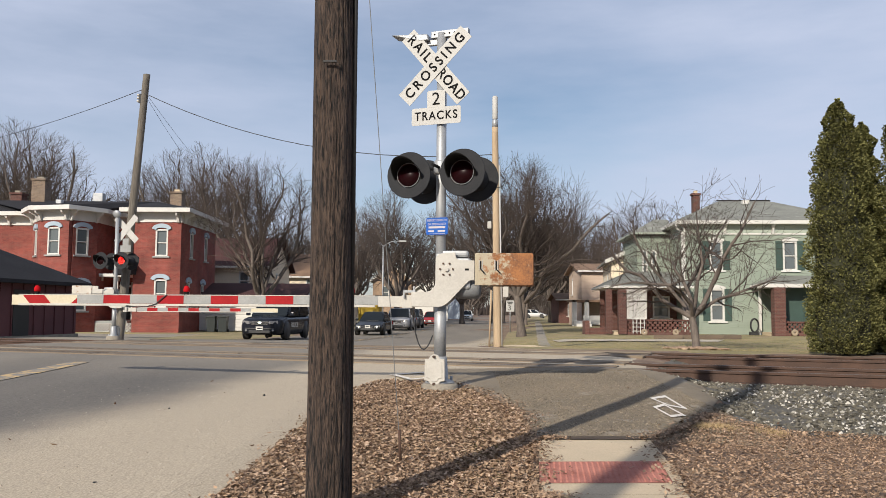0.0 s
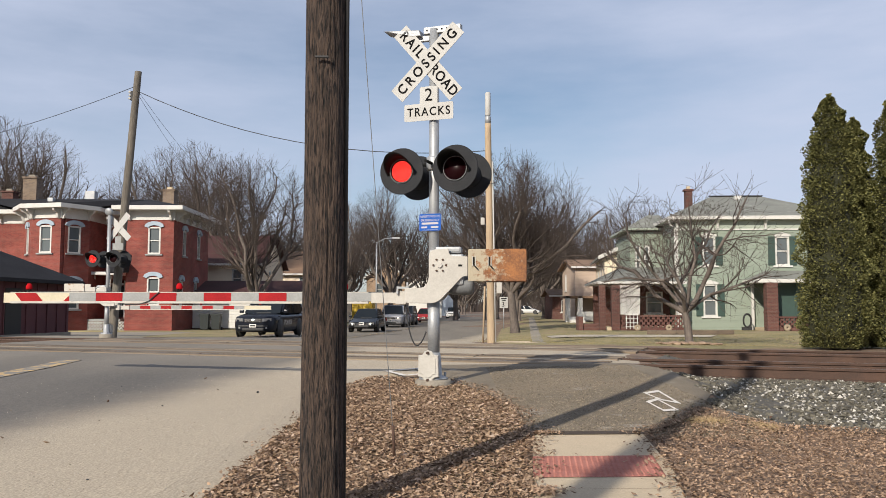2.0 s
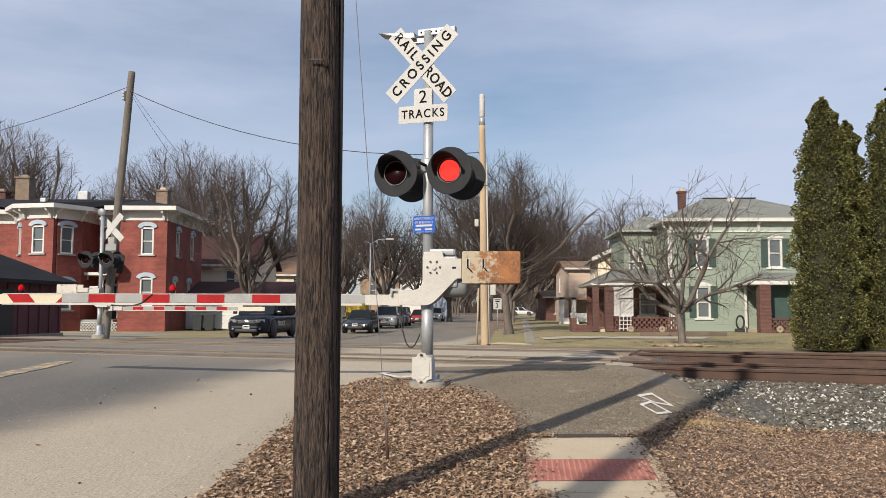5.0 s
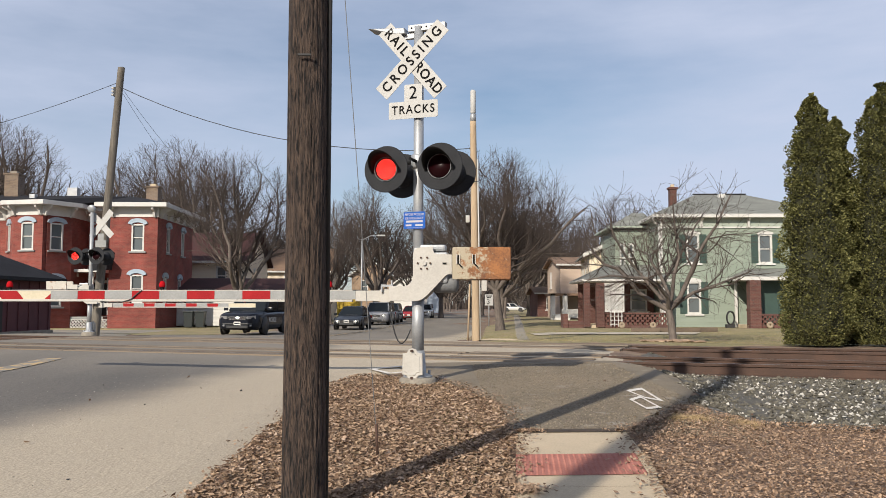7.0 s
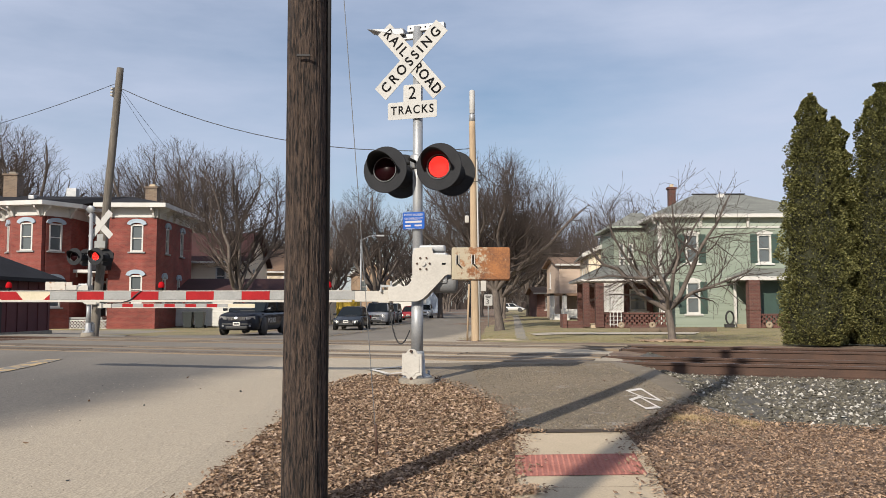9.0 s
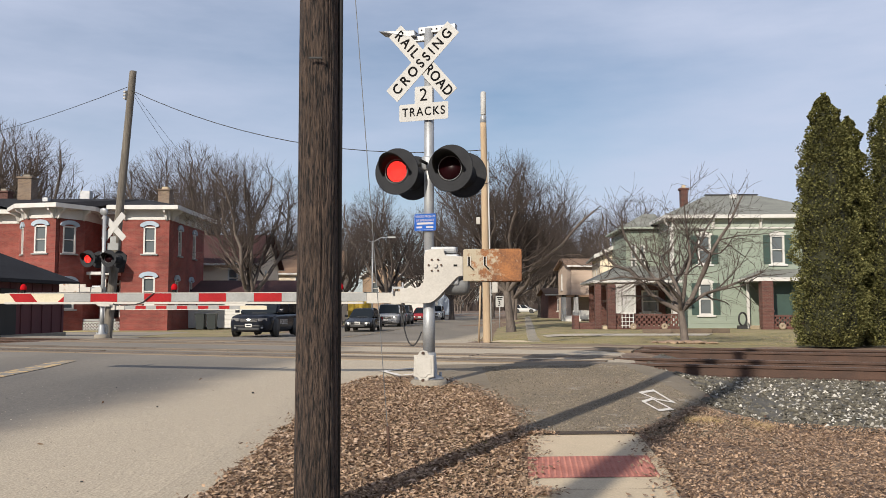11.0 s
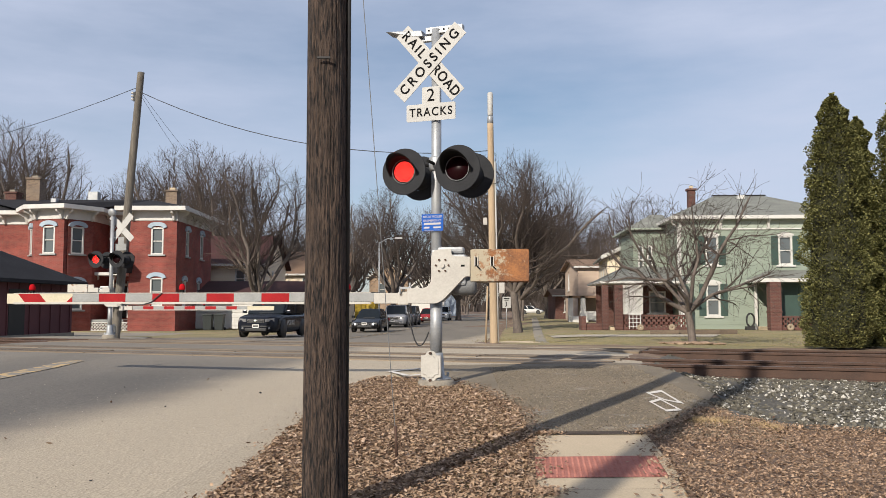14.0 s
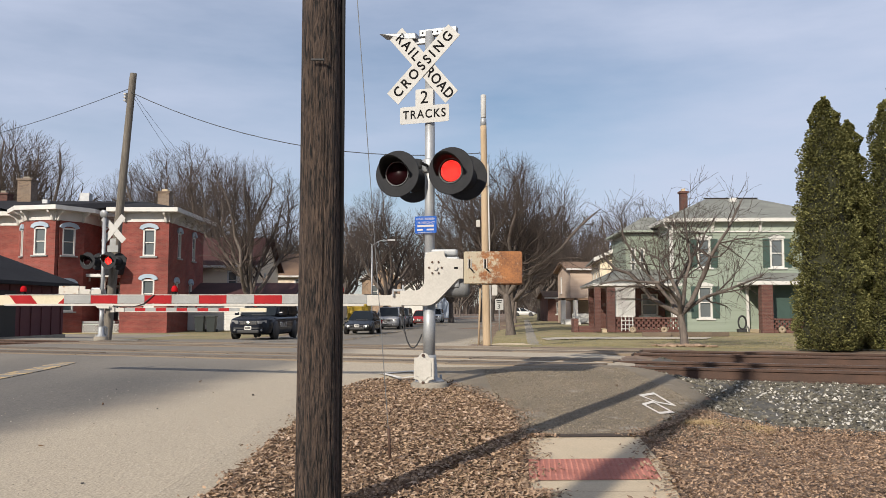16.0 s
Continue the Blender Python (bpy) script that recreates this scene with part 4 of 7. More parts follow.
def painted_line(pts, w, material, parent, lift=0.018, close=True):
    verts, faces = [], []
    pts = [Vector((x, y, 0)) for x, y in pts]
    ends = list(zip(pts, pts[1:] + pts[:1])) if close else list(zip(pts, pts[1:]))
    cut = []
    for a, b in ends:
        k = max(1, int((b - a).length / 0.5))
        cut += [(a.lerp(b, i / k), a.lerp(b, (i + 1) / k)) for i in range(k)]
    for a, b in (ends if close else cut):
        d = (b - a).normalized() * (w / 2)
        o = Vector((-d.y, d.x, 0))
        k = len(verts)
        e = d if close else d * 0
        for q in (a - e - o, b + e - o, b + e + o, a - e + o):
            verts.append((q.x, q.y, ground_z(q.x, q.y) + lift))
        faces.append((k, k + 1, k + 2, k + 3))
    return pieces("paint_line", verts, faces, material, parent)


marks = thing("painted_marking", pose(0, 0, 0), "worn white diamond markings painted on the asphalt path", "road marking", "", "structure")
for corners in (((2.37, 9.86), (2.61, 10.08), (2.54, 8.86), (2.41, 9.16)), ((2.215, 9.08), (2.40, 9.34), (2.385, 8.40), (2.21, 8.32))):
    mx_, my_ = sum(q[0] for q in corners) / 4, sum(q[1] for q in corners) / 4
    ring_v, ring_f = [], []
    for k in (1.0, 0.70):
        for x_, y_ in corners:
            x_, y_ = mx_ + (x_ - mx_) * k, my_ + (y_ - my_) * k
            ring_v.append((x_, y_, ground_z(x_, y_) + 0.022))
    for k in range(4):
        ring_f.append((k, (k + 1) % 4, 4 + (k + 1) % 4, 4 + k))
    pieces("paint_line", ring_v, ring_f, MARKWHITE, marks)
painted_line([(-0.80, 12.55), (-0.50, 11.95), (-0.16, 12.2), (-0.36, 12.85)], 0.09, MARKWHITE, marks)
centre = thing("painted_marking", pose(0, 0, 0), "faded yellow centre line worn into the asphalt", "road marking", "", "structure")
painted_line([(-6.0, 6), (-6.05, 11.5), (-6.1, 13.9)], 0.34, MARKYELLOW, centre, 0.008, False)
for off in (0, 0.28):
    painted_line([(-5.6 + off, 24), (-4.9 + off, 32), (-3.2 + off, 52), (1.0 + off, 100)], 0.12, MARKYELLOW, centre, 0.014, False)


# ---- ballast, leaves, grass ----
def stones(name, count, place, size, material, label, seed):
    r = np.random.RandomState(seed)
    octa = np.array([(1, 0, 0), (-1, 0, 0), (0, 1, 0), (0, -1, 0), (0, 0, 1), (0, 0, -1)], float)
    tri = np.array([(0, 2, 4), (2, 1, 4), (1, 3, 4), (3, 0, 4), (2, 0, 5), (1, 2, 5), (3, 1, 5), (0, 3, 5)])
    verts, faces = [], []
    for i in range(count):
        x, y, z = place(r)
        sc = size[0] + (size[1] - size[0]) * r.rand() ** 2.2
        a = r.rand() * 6.28
        o = octa * r.uniform(0.65, 1.15, (6, 1)) * (sc, sc * r.uniform(0.6, 1), sc * r.uniform(0.5, 0.8))
        o = o + r.uniform(-0.42, 0.42, (6, 3)) * sc
        c, s = math.cos(a), math.sin(a)
        o = o @ np.array(((c, s, 0), (-s, c, 0), (0, 0, 1)))
        verts.append(o + (x, y, z + sc * 0.3))
        faces.append(tri + 6 * i)
    ob = pieces(name, np.concatenate(verts).tolist(), np.concatenate(faces).tolist(), material)
    return tagged(ob, label, "gravel", "", "stuff")


def bed_place(n0, n1, s0, s1):
    def place(r):
        n, s = r.uniform(n0, n1), r.uniform(s0, s1)
        s = max(s, ramped(n, CROSSING_EDGE) + 0.2 + 0.2 * math.sin(n * 5))
        x, y = s * UX + n * NX, s * UY + n * NY
        return x, y, ground_z(x, y) - 0.014
    return place


STONE = varied("ballast_stone", (0.07, 0.064, 0.05), (0.215, 0.195, 0.152), 0.9, True)
PALESTONE = varied("pale_ballast_stone", (0.38, 0.36, 0.31), (0.74, 0.70, 0.63), 0.9, True)
bv, bf = [], []
bn, bs_ = steps((8.9, 21.5, 0.35)), steps((-1.55, 40, 0.5))
for n_ in bn:
    for s_ in bs_:
        edge = 0.25 * noise.noise(Vector((s_ * 0.8, n_, 0))) if n_ < 9.2 else 0
        s_ = max(s_, ramped(n_, CROSSING_EDGE) + 0.15)
        x_, y_ = s_ * UX + (n_ + edge) * NX, s_ * UY + (n_ + edge) * NY
        bv.append((x_, y_, ground_z(x_, y_) - 0.012 + 0.02 * noise.noise(Vector((x_ * 3, y_ * 3, 1)))))
for j in range(len(bn) - 1):
    for i in range(len(bs_) - 1):
        k = j * len(bs_) + i
        bf.append((k, k + 1, k + len(bs_) + 1, k + len(bs_)))
tagged(pieces("ballast_bed", bv, bf, BALLAST), "grey crushed-stone ballast bed under the rails", "ballast", "", "structure")
stones("ballast_stones", 24000, bed_place(8.95, 13.45, -1.6, 9), (0.012, 0.038), STONE, "dark grey crushed ballast stones", 1)
stones("ballast_stones", 4600, bed_place(9.0, 13.4, -1.5, 9), (0.012, 0.036), PALESTONE, "pale ballast stones among the dark ones", 2)
stones("ballast_stones", 3000, bed_place(13.6, 20.5, -1.5, 14), (0.02, 0.05), STONE, "dark ballast stones between the rails", 3)


def grit_place(r):
    y = r.uniform(3.5, 12)
    x = ramped(y, ROAD_R) - 0.05 - abs(r.normal(0, 1.4))
    return x, y, ground_z(x, y)


def bit_place(r):
    y = r.uniform(5, 13)
    x = r.uniform(-6, -1.6)
    return x, y, ground_z(x, y)


stones("road_debris", 9, bit_place, (0.008, 0.022), CABLEBLACK, "dark scraps lying on the road", 9)
stones("road_grit", 2200, grit_place, (0.003, 0.0085), varied("grit", (0.26, 0.22, 0.17), (0.6, 0.54, 0.46), 0.9, True), "loose pale grit on the road edge", 7)


def path_grit(r):
    y = r.uniform(6.9, 13)
    x = r.uniform(0.7, 2.9)
    return x, y, ground_z(x, y) + 0.012


stones("path_grit", 26000, path_grit, (0.004, 0.011), varied("path_grit", (0.11, 0.09, 0.065), (0.42, 0.345, 0.25), 0.9, True), "loose grit on the asphalt path", 8)


def leafy(x, y):
    """How thickly dead leaves lie at a place, 0 to 1."""
    n = across(x, y)
    if x < ramped(y, ROAD_R) - 0.09 + 0.05 * noise.noise(Vector((x * 4, y * 4, 0))):
        return 0.0
    island = x < ramped(y, [(3, 0.3), (5.48, 0.57), (7.1, 0.75), (8.6, 0.77), (10.0, 0.5), (10.9, 0.3), (11.3, -0.2), (11.9, -0.7)]) + 0.10 * noise.noise(Vector((3, y * 3, 2)))
    if island and y < 11.9:
        return 1.0 if y < 10.2 else 0.75
    right = x > ramped(y, [(3, 1.26), (5.1, 1.49), (6.1, 1.63), (7.1, 1.74), (7.9, 2.36), (8.6, 2.65)]) + 0.09 * noise.noise(Vector((7, y * 3, 2)))
    if right and n < 9.0 + 0.25 * noise.noise(Vector((x, y, 4))):
        return 0.85
    return 0.0


def leaf_litter(name, count, area, size, material, label, seed, stray=0.0):
    r = np.random.RandomState(seed)
    verts, faces = [], []
    made = 0
    while made < count:
        x, y = r.uniform(area[0], area[1]), area[2] + (area[3] - area[2]) * r.rand() ** 1.25
        if r.rand() > max(leafy(x, y), stray):
            continue
        sz = r.uniform(*size)
        a, tilt, roll = r.rand() * 6.28, r.normal(0, 0.33), r.normal(0, 0.33)
        q = Euler((tilt, roll, a)).to_matrix()
        curl = r.uniform(-0.25, 0.5) * sz
        z = ground_z(x, y) + 0.004 + 0.02 * r.rand() + 0.02 * max(0, noise.noise(Vector((x * 2.2, y * 2.2, 0))))
        pts = ((-sz, 0, curl * 0.6), (-0.15 * sz, -0.55 * sz, curl * 0.3), (sz, 0, curl), (0.1 * sz, 0.5 * sz, curl * 0.4), (0, 0, -0.2 * curl))
        k = len(verts)
        for p in pts:
            v = q @ Vector(p)
            verts.append((x + v.x, y + v.y, z + v.z + 0.4 * sz * abs(math.sin(tilt))))
        faces += [(k, k + 1, k + 4), (k + 1, k + 2, k + 4), (k + 2, k + 3, k + 4), (k + 3, k, k + 4)]
        made += 1
    ob = pieces(name, verts, faces, material)
    return tagged(ob, label, "leaves", "", "stuff")


LEAF = varied("dead_leaf", (0.125, 0.070, 0.045), (0.54, 0.38, 0.25), 0.9, True)
LEAFDULL = varied("dull_dead_leaf", (0.165, 0.10, 0.064), (0.58, 0.40, 0.265), 0.9, True)
LEAFPALE = varied("pale_dead_leaf", (0.42, 0.29, 0.20), (0.68, 0.51, 0.38), 0.9, True)
leaf_litter("dead_leaves", 54000, (-1.5, 0.85, 3.6, 11.9), (0.009, 0.026), LEAF, "brown dead leaves lying on the ground", 21)
leaf_litter("dead_leaves", 3600, (-1.5, 0.85, 3.6, 11.9), (0.012, 0.032), LEAFPALE, "pale tan dead leaves among the brown", 22)
leaf_litter("dead_leaves", 60000, (1.2, 5.9, 3.6, 9.6), (0.007, 0.019), LEAFDULL, "brown dead leaves on bare ground", 23)
leaf_litter("dead_leaves", 2600, (1.2, 5.9, 3.6, 9.6), (0.007, 0.019), LEAFPALE, "pale tan dead leaves among the brown", 24)
leaf_litter("stray_leaves", 120, (-4, 4, 4, 12), (0.015, 0.035), LEAF, "stray dead leaves blown on to the path and road", 25, 0.3)


def edge_leaves(name, count, edges, material, label, seed):
    """Leaves strewn along lines given as (y, x) rows, thinning away from them."""
    r = np.random.RandomState(seed)
    verts, faces = [], []
    for i in range(count):
        line, side = edges[r.randint(len(edges))]
        y = r.uniform(line[0][0], line[-1][0])
        drift = 0.10 + 0.10 * noise.noise(Vector((y * 2.3, side, seed)))
        x = ramped(y, line) + side * abs(r.normal(0, max(0.03, drift))) - side * 0.05
        sz, a = r.uniform(0.008, 0.025), r.rand() * 6.28
        q = Euler((r.normal(0, 0.3), r.normal(0, 0.3), a)).to_matrix()
        z, curl, k = ground_z(x, y) + 0.03 + 0.012 * r.rand(), r.uniform(-0.2, 0.4) * sz, len(verts)
        for pnt in ((-sz, 0, curl * 0.6), (-0.15 * sz, -0.55 * sz, 0.3 * curl), (sz, 0, curl), (0.1 * sz, 0.5 * sz, 0.4 * curl)):
            v = q @ Vector(pnt)
            verts.append((x + v.x, y + v.y, z + v.z))
        faces += [(k, k + 1, k + 2), (k, k + 2, k + 3)]
    return tagged(pieces(name, verts, faces, material), label, "leaves", "", "stuff")


PATH_L = [(7.1, 0.77), (8.6, 0.78), (10.0, 0.55), (10.8, 0.35), (11.5, 0.0)]
PATH_R = [(7.1, 1.76), (7.9, 2.32), (8.5, 2.64)]
edge_leaves("dead_leaves", 3600, [([(3.6, 0.37), (7.1, 0.775)], 1), ([(3.6, 1.33), (5.1, 1.48), (7.1, 1.72)], -1), (PATH_L, 1), (PATH_R, -1)], LEAF, "brown dead leaves drifted over the slab edges", 41)
edge_leaves("dead_leaves", 900, [([(3.6, -1.4), (4, -1.36), (7.7, -1.28), (10.6, -1.2)], -1)], LEAF, "brown dead leaves along the road edge", 42)
edge_leaves("dead_leaves", 500, [([(5.0, 0.6), (5.2, 0.6)], 1), ([(7.02, 0.8), (7.12, 0.8)], 1)], LEAFDULL, "leaf crumbs in the slab joints", 43)


def blades(name, count, centres, spread, height, material, label, seed):
    r = np.random.RandomState(seed)
    verts, faces = [], []
    for i in range(count):
        cx, cy = centres[r.randint(len(centres))]
        x, y = cx + r.normal(0, spread[0]), cy + r.normal(0, spread[1])
        z = ground_z(x, y) - 0.01
        h = height * r.uniform(0.4, 1.0)
        lx, ly = r.normal(0, 0.6) * h, r.normal(0, 0.6) * h
        a = r.rand() * 3.14
        w = 0.0022
        k = len(verts)
        verts += [(x - w * math.cos(a), y - w * math.sin(a), z), (x + w * math.cos(a), y + w * math.sin(a), z), (x + lx, y + ly, z + h * 0.9)]
        faces += [(k, k + 1, k + 2)]
    ob = pieces(name, verts, faces, material)
    return tagged(ob, label, "grass", "", "stuff")


STRAW = varied("dry_straw", (0.42, 0.30, 0.15), (0.70, 0.53, 0.30), 0.9, True)
blades("dry_grass", 1500, [(2.32, 7.78), (2.42, 7.78), (2.55, 7.76), (2.48, 7.70), (3.0, 7.88), (3.1, 7.92)], (0.065, 0.05), 0.085, STRAW, "tufts of dry straw-coloured grass by the ballast", 31)
blades("dry_grass", 1500, [(0.1, 10.6), (0.2, 10.2), (-0.2, 11.1), (-0.5, 11.3), (-0.3, 9.5), (0.25, 9.3), (0.4, 7.6), (-0.6, 8.2), (0.35, 6.6)], (0.16, 0.3), 0.06, STRAW, "thin dry grass growing through the leaves", 32)
GREENB = varied("olive_grass", (0.10, 0.11, 0.03), (0.22, 0.2, 0.07), 0.9, True)
blades("grass", 2500, [(0.2, 6.2), (0.2, 5.6), (0.3, 7.0), (0.1, 7.8), (0.35, 8.3)], (0.16, 0.5), 0.045, GREENB, "short olive grass through the leaves", 33)
blades("weeds", 22, [(-1.3, 7.9), (-1.33, 7.3)], (0.05, 0.12), 0.16, varied("weed", (0.12, 0.09, 0.05), (0.25, 0.18, 0.1), 0.9, True), "dry weeds at the road edge", 34)
r_ = random.Random(8)
lawn_spots = [(r_.uniform(2, 16), r_.uniform(24, 40)) for i in range(700)]
blades("lawn_grass", 42000, lawn_spots, (0.6, 0.7), 0.085, varied("lawn_blade", (0.22, 0.195, 0.075), (0.46, 0.38, 0.20), 0.9, True), "thin winter grass, half brown", 35)

# ---- houses ----
def bricky(name, a, b, mortar, scale=1.0):
    mt = bpy.data.materials.new(name)
    mt.use_nodes = True
    nt = mt.node_tree
    bs = nt.nodes["Principled BSDF"]
    tc = nt.nodes.new("ShaderNodeTexCoord")
    sp = nt.nodes.new("ShaderNodeSeparateXYZ")
    nt.links.new(tc.outputs["Object"], sp.inputs[0])
    add = nt.nodes.new("ShaderNodeMath")
    nt.links.new(sp.outputs["X"], add.inputs[0])
    nt.links.new(sp.outputs["Y"], add.inputs[1])
    cb = nt.nodes.new("ShaderNodeCombineXYZ")
    nt.links.new(add.outputs[0], cb.inputs["X"])
    nt.links.new(sp.outputs["Z"], cb.inputs["Y"])
    br = nt.nodes.new("ShaderNodeTexBrick")
    br.inputs["Scale"].default_value = scale
    br.inputs["Brick Width"].default_value, br.inputs["Row Height"].default_value = 0.22, 0.075
    br.inputs["Mortar Size"].default_value = 0.006
    br.inputs["Color1"].default_value, br.inputs["Color2"].default_value, br.inputs["Mortar"].default_value = (*a, 1), (*b, 1), (*mortar, 1)
    nt.links.new(cb.outputs[0], br.inputs["Vector"])
    nz = nt.nodes.new("ShaderNodeTexNoise")
    nz.inputs["Scale"].default_value, nz.inputs["Detail"].default_value = 0.7, 8
    nt.links.new(tc.outputs["Object"], nz.inputs["Vector"])
    mr = nt.nodes.new("ShaderNodeMapRange")
    mr.inputs["From Min"].default_value, mr.inputs["From Max"].default_value = 0.3, 0.7
    mr.inputs["To Min"].default_value, mr.inputs["To Max"].default_value = 0.7, 1.2
    nt.links.new(nz.outputs["Fac"], mr.inputs["Value"])
    mx = nt.nodes.new("ShaderNodeMix")
    mx.data_type, mx.blend_type = "RGBA", "MULTIPLY"
    mx.inputs["Factor"].default_value = 1.0
    nt.links.new(br.outputs["Color"], mx.inputs["A"])
    nt.links.new(mr.outputs["Result"], mx.inputs["B"])
    nt.links.new(mx.outputs["Result"], bs.inputs["Base Color"])
    bs.inputs["Roughness"].default_value = 0.9
    return mt


REDBRICK = bricky("red_brick", (0.235, 0.054, 0.04), (0.165, 0.038, 0.029), (0.2, 0.095, 0.078))
TANBRICK = bricky("tan_brick", (0.34, 0.23, 0.15), (0.27, 0.18, 0.12), (0.3, 0.26, 0.2))
DARKBRICK = bricky("brown_brick", (0.115, 0.045, 0.034), (0.08, 0.032, 0.026), (0.13, 0.09, 0.075))
OLDBRICK = bricky("sooty_brick", (0.20, 0.145, 0.10), (0.14, 0.10, 0.075), (0.2, 0.17, 0.14))
TRIM = paint("white_trim", (0.56, 0.55, 0.52), (0.47, 0.46, 0.435), 1.5, 0.6, 0.05, 30, spot=(0.42, 0.38, 0.32), spot_at=0.7)
BLUETRIM = paint("blue_grey_trim", (0.33, 0.40, 0.47), (0.26, 0.33, 0.40), 2, 0.6, 0.05, 30)
GREENSIDE = paint("sage_siding", (0.235, 0.275, 0.222), (0.20, 0.237, 0.19), 0.8, 0.7, 0.05, 30, stretch=(0.4, 0.4, 4), spot=(0.2, 0.25, 0.2), spot_at=0.7)
GREENTRIM = paint("dark_green_trim", (0.035, 0.068, 0.056), (0.027, 0.052, 0.043), 2, 0.6, 0.05)
GREYTRIM = paint("grey_green_trim", (0.33, 0.37, 0.31), (0.28, 0.32, 0.27), 2, 0.6, 0.05)
PINKTAN = paint("pinkish_tan_siding", (0.46, 0.36, 0.285), (0.39, 0.30, 0.235), 0.8, 0.8, 0.05, 30, stretch=(0.4, 0.4, 4))
CREAMSIDE = paint("cream_siding", (0.70, 0.60, 0.46), (0.62, 0.53, 0.40), 0.8, 0.7, 0.05, 30, stretch=(0.4, 0.4, 4))
WHITESIDE = paint("white_siding", (0.62, 0.61, 0.58), (0.54, 0.53, 0.5), 0.8, 0.7, 0.05, 30, stretch=(0.4, 0.4, 4))
BLUESIDE = paint("blue_grey_siding", (0.33, 0.38, 0.45), (0.28, 0.33, 0.40), 0.8, 0.7, 0.05, 30)
MAROONWALL = paint("maroon_wall", (0.10, 0.03, 0.032), (0.07, 0.022, 0.026), 1, 0.8, 0.1, 20)
SHINGLE = paint("grey_shingle", (0.20, 0.205, 0.18), (0.14, 0.145, 0.13), 0.8, 0.9, 0.4, 12, stretch=(1, 1, 3), spot=(0.24, 0.245, 0.22), spot_at=0.62)
DARKROOF = paint("dark_roof", (0.03, 0.03, 0.034), (0.02, 0.02, 0.023), 0.8, 0.95, 0.2, 12, spec=0.15)
MAROONROOF = paint("maroon_roof", (0.06, 0.02, 0.019), (0.04, 0.014, 0.014), 0.8, 0.95, 0.3, 12)
BROWNROOF = paint("brown_roof", (0.22, 0.14, 0.09), (0.16, 0.10, 0.065), 0.8, 0.9, 0.3, 12)
DARKIN = paint("dim_interior", (0.035, 0.033, 0.03), (0.025, 0.024, 0.022), 1, 0.9, 0.0)
PANE = glassy("window_pane", (0.10, 0.115, 0.12), 0.05)


def wall_mesh(p0, p1, z0, z1, th, holes, start=0.0):
    """A wall from p0 to p1 with openings (u0, u1, v0, v1) through it; its face is on the right of the way from p0 to p1."""
    d = Vector((p1[0] - p0[0], p1[1] - p0[1], 0))
    ln = d.length
    d.normalize()
    back = Vector((-d.y, d.x, 0))
    us = sorted({start, ln} | {u for h in holes for u in h[:2]})
    vs = sorted({z0, z1} | {v for h in holes for v in h[2:]})
    bm = bmesh.new()
    m = Matrix(((d.x, back.x, 0, p0[0]), (d.y, back.y, 0, p0[1]), (0, 0, 1, 0), (0, 0, 0, 1)))
    for u0, u1 in zip(us, us[1:]):
        for v0, v1 in zip(vs, vs[1:]):
            mu, mv = (u0 + u1) / 2, (v0 + v1) / 2
            if not any(h[0] < mu < h[1] and h[2] < mv < h[3] for h in holes):
                box(bm, (mu, th / 2, mv), (u1 - u0, th, v1 - v0), m)
    bmesh.ops.remove_doubles(bm, verts=bm.verts, dist=0.0005)
    return bm, m


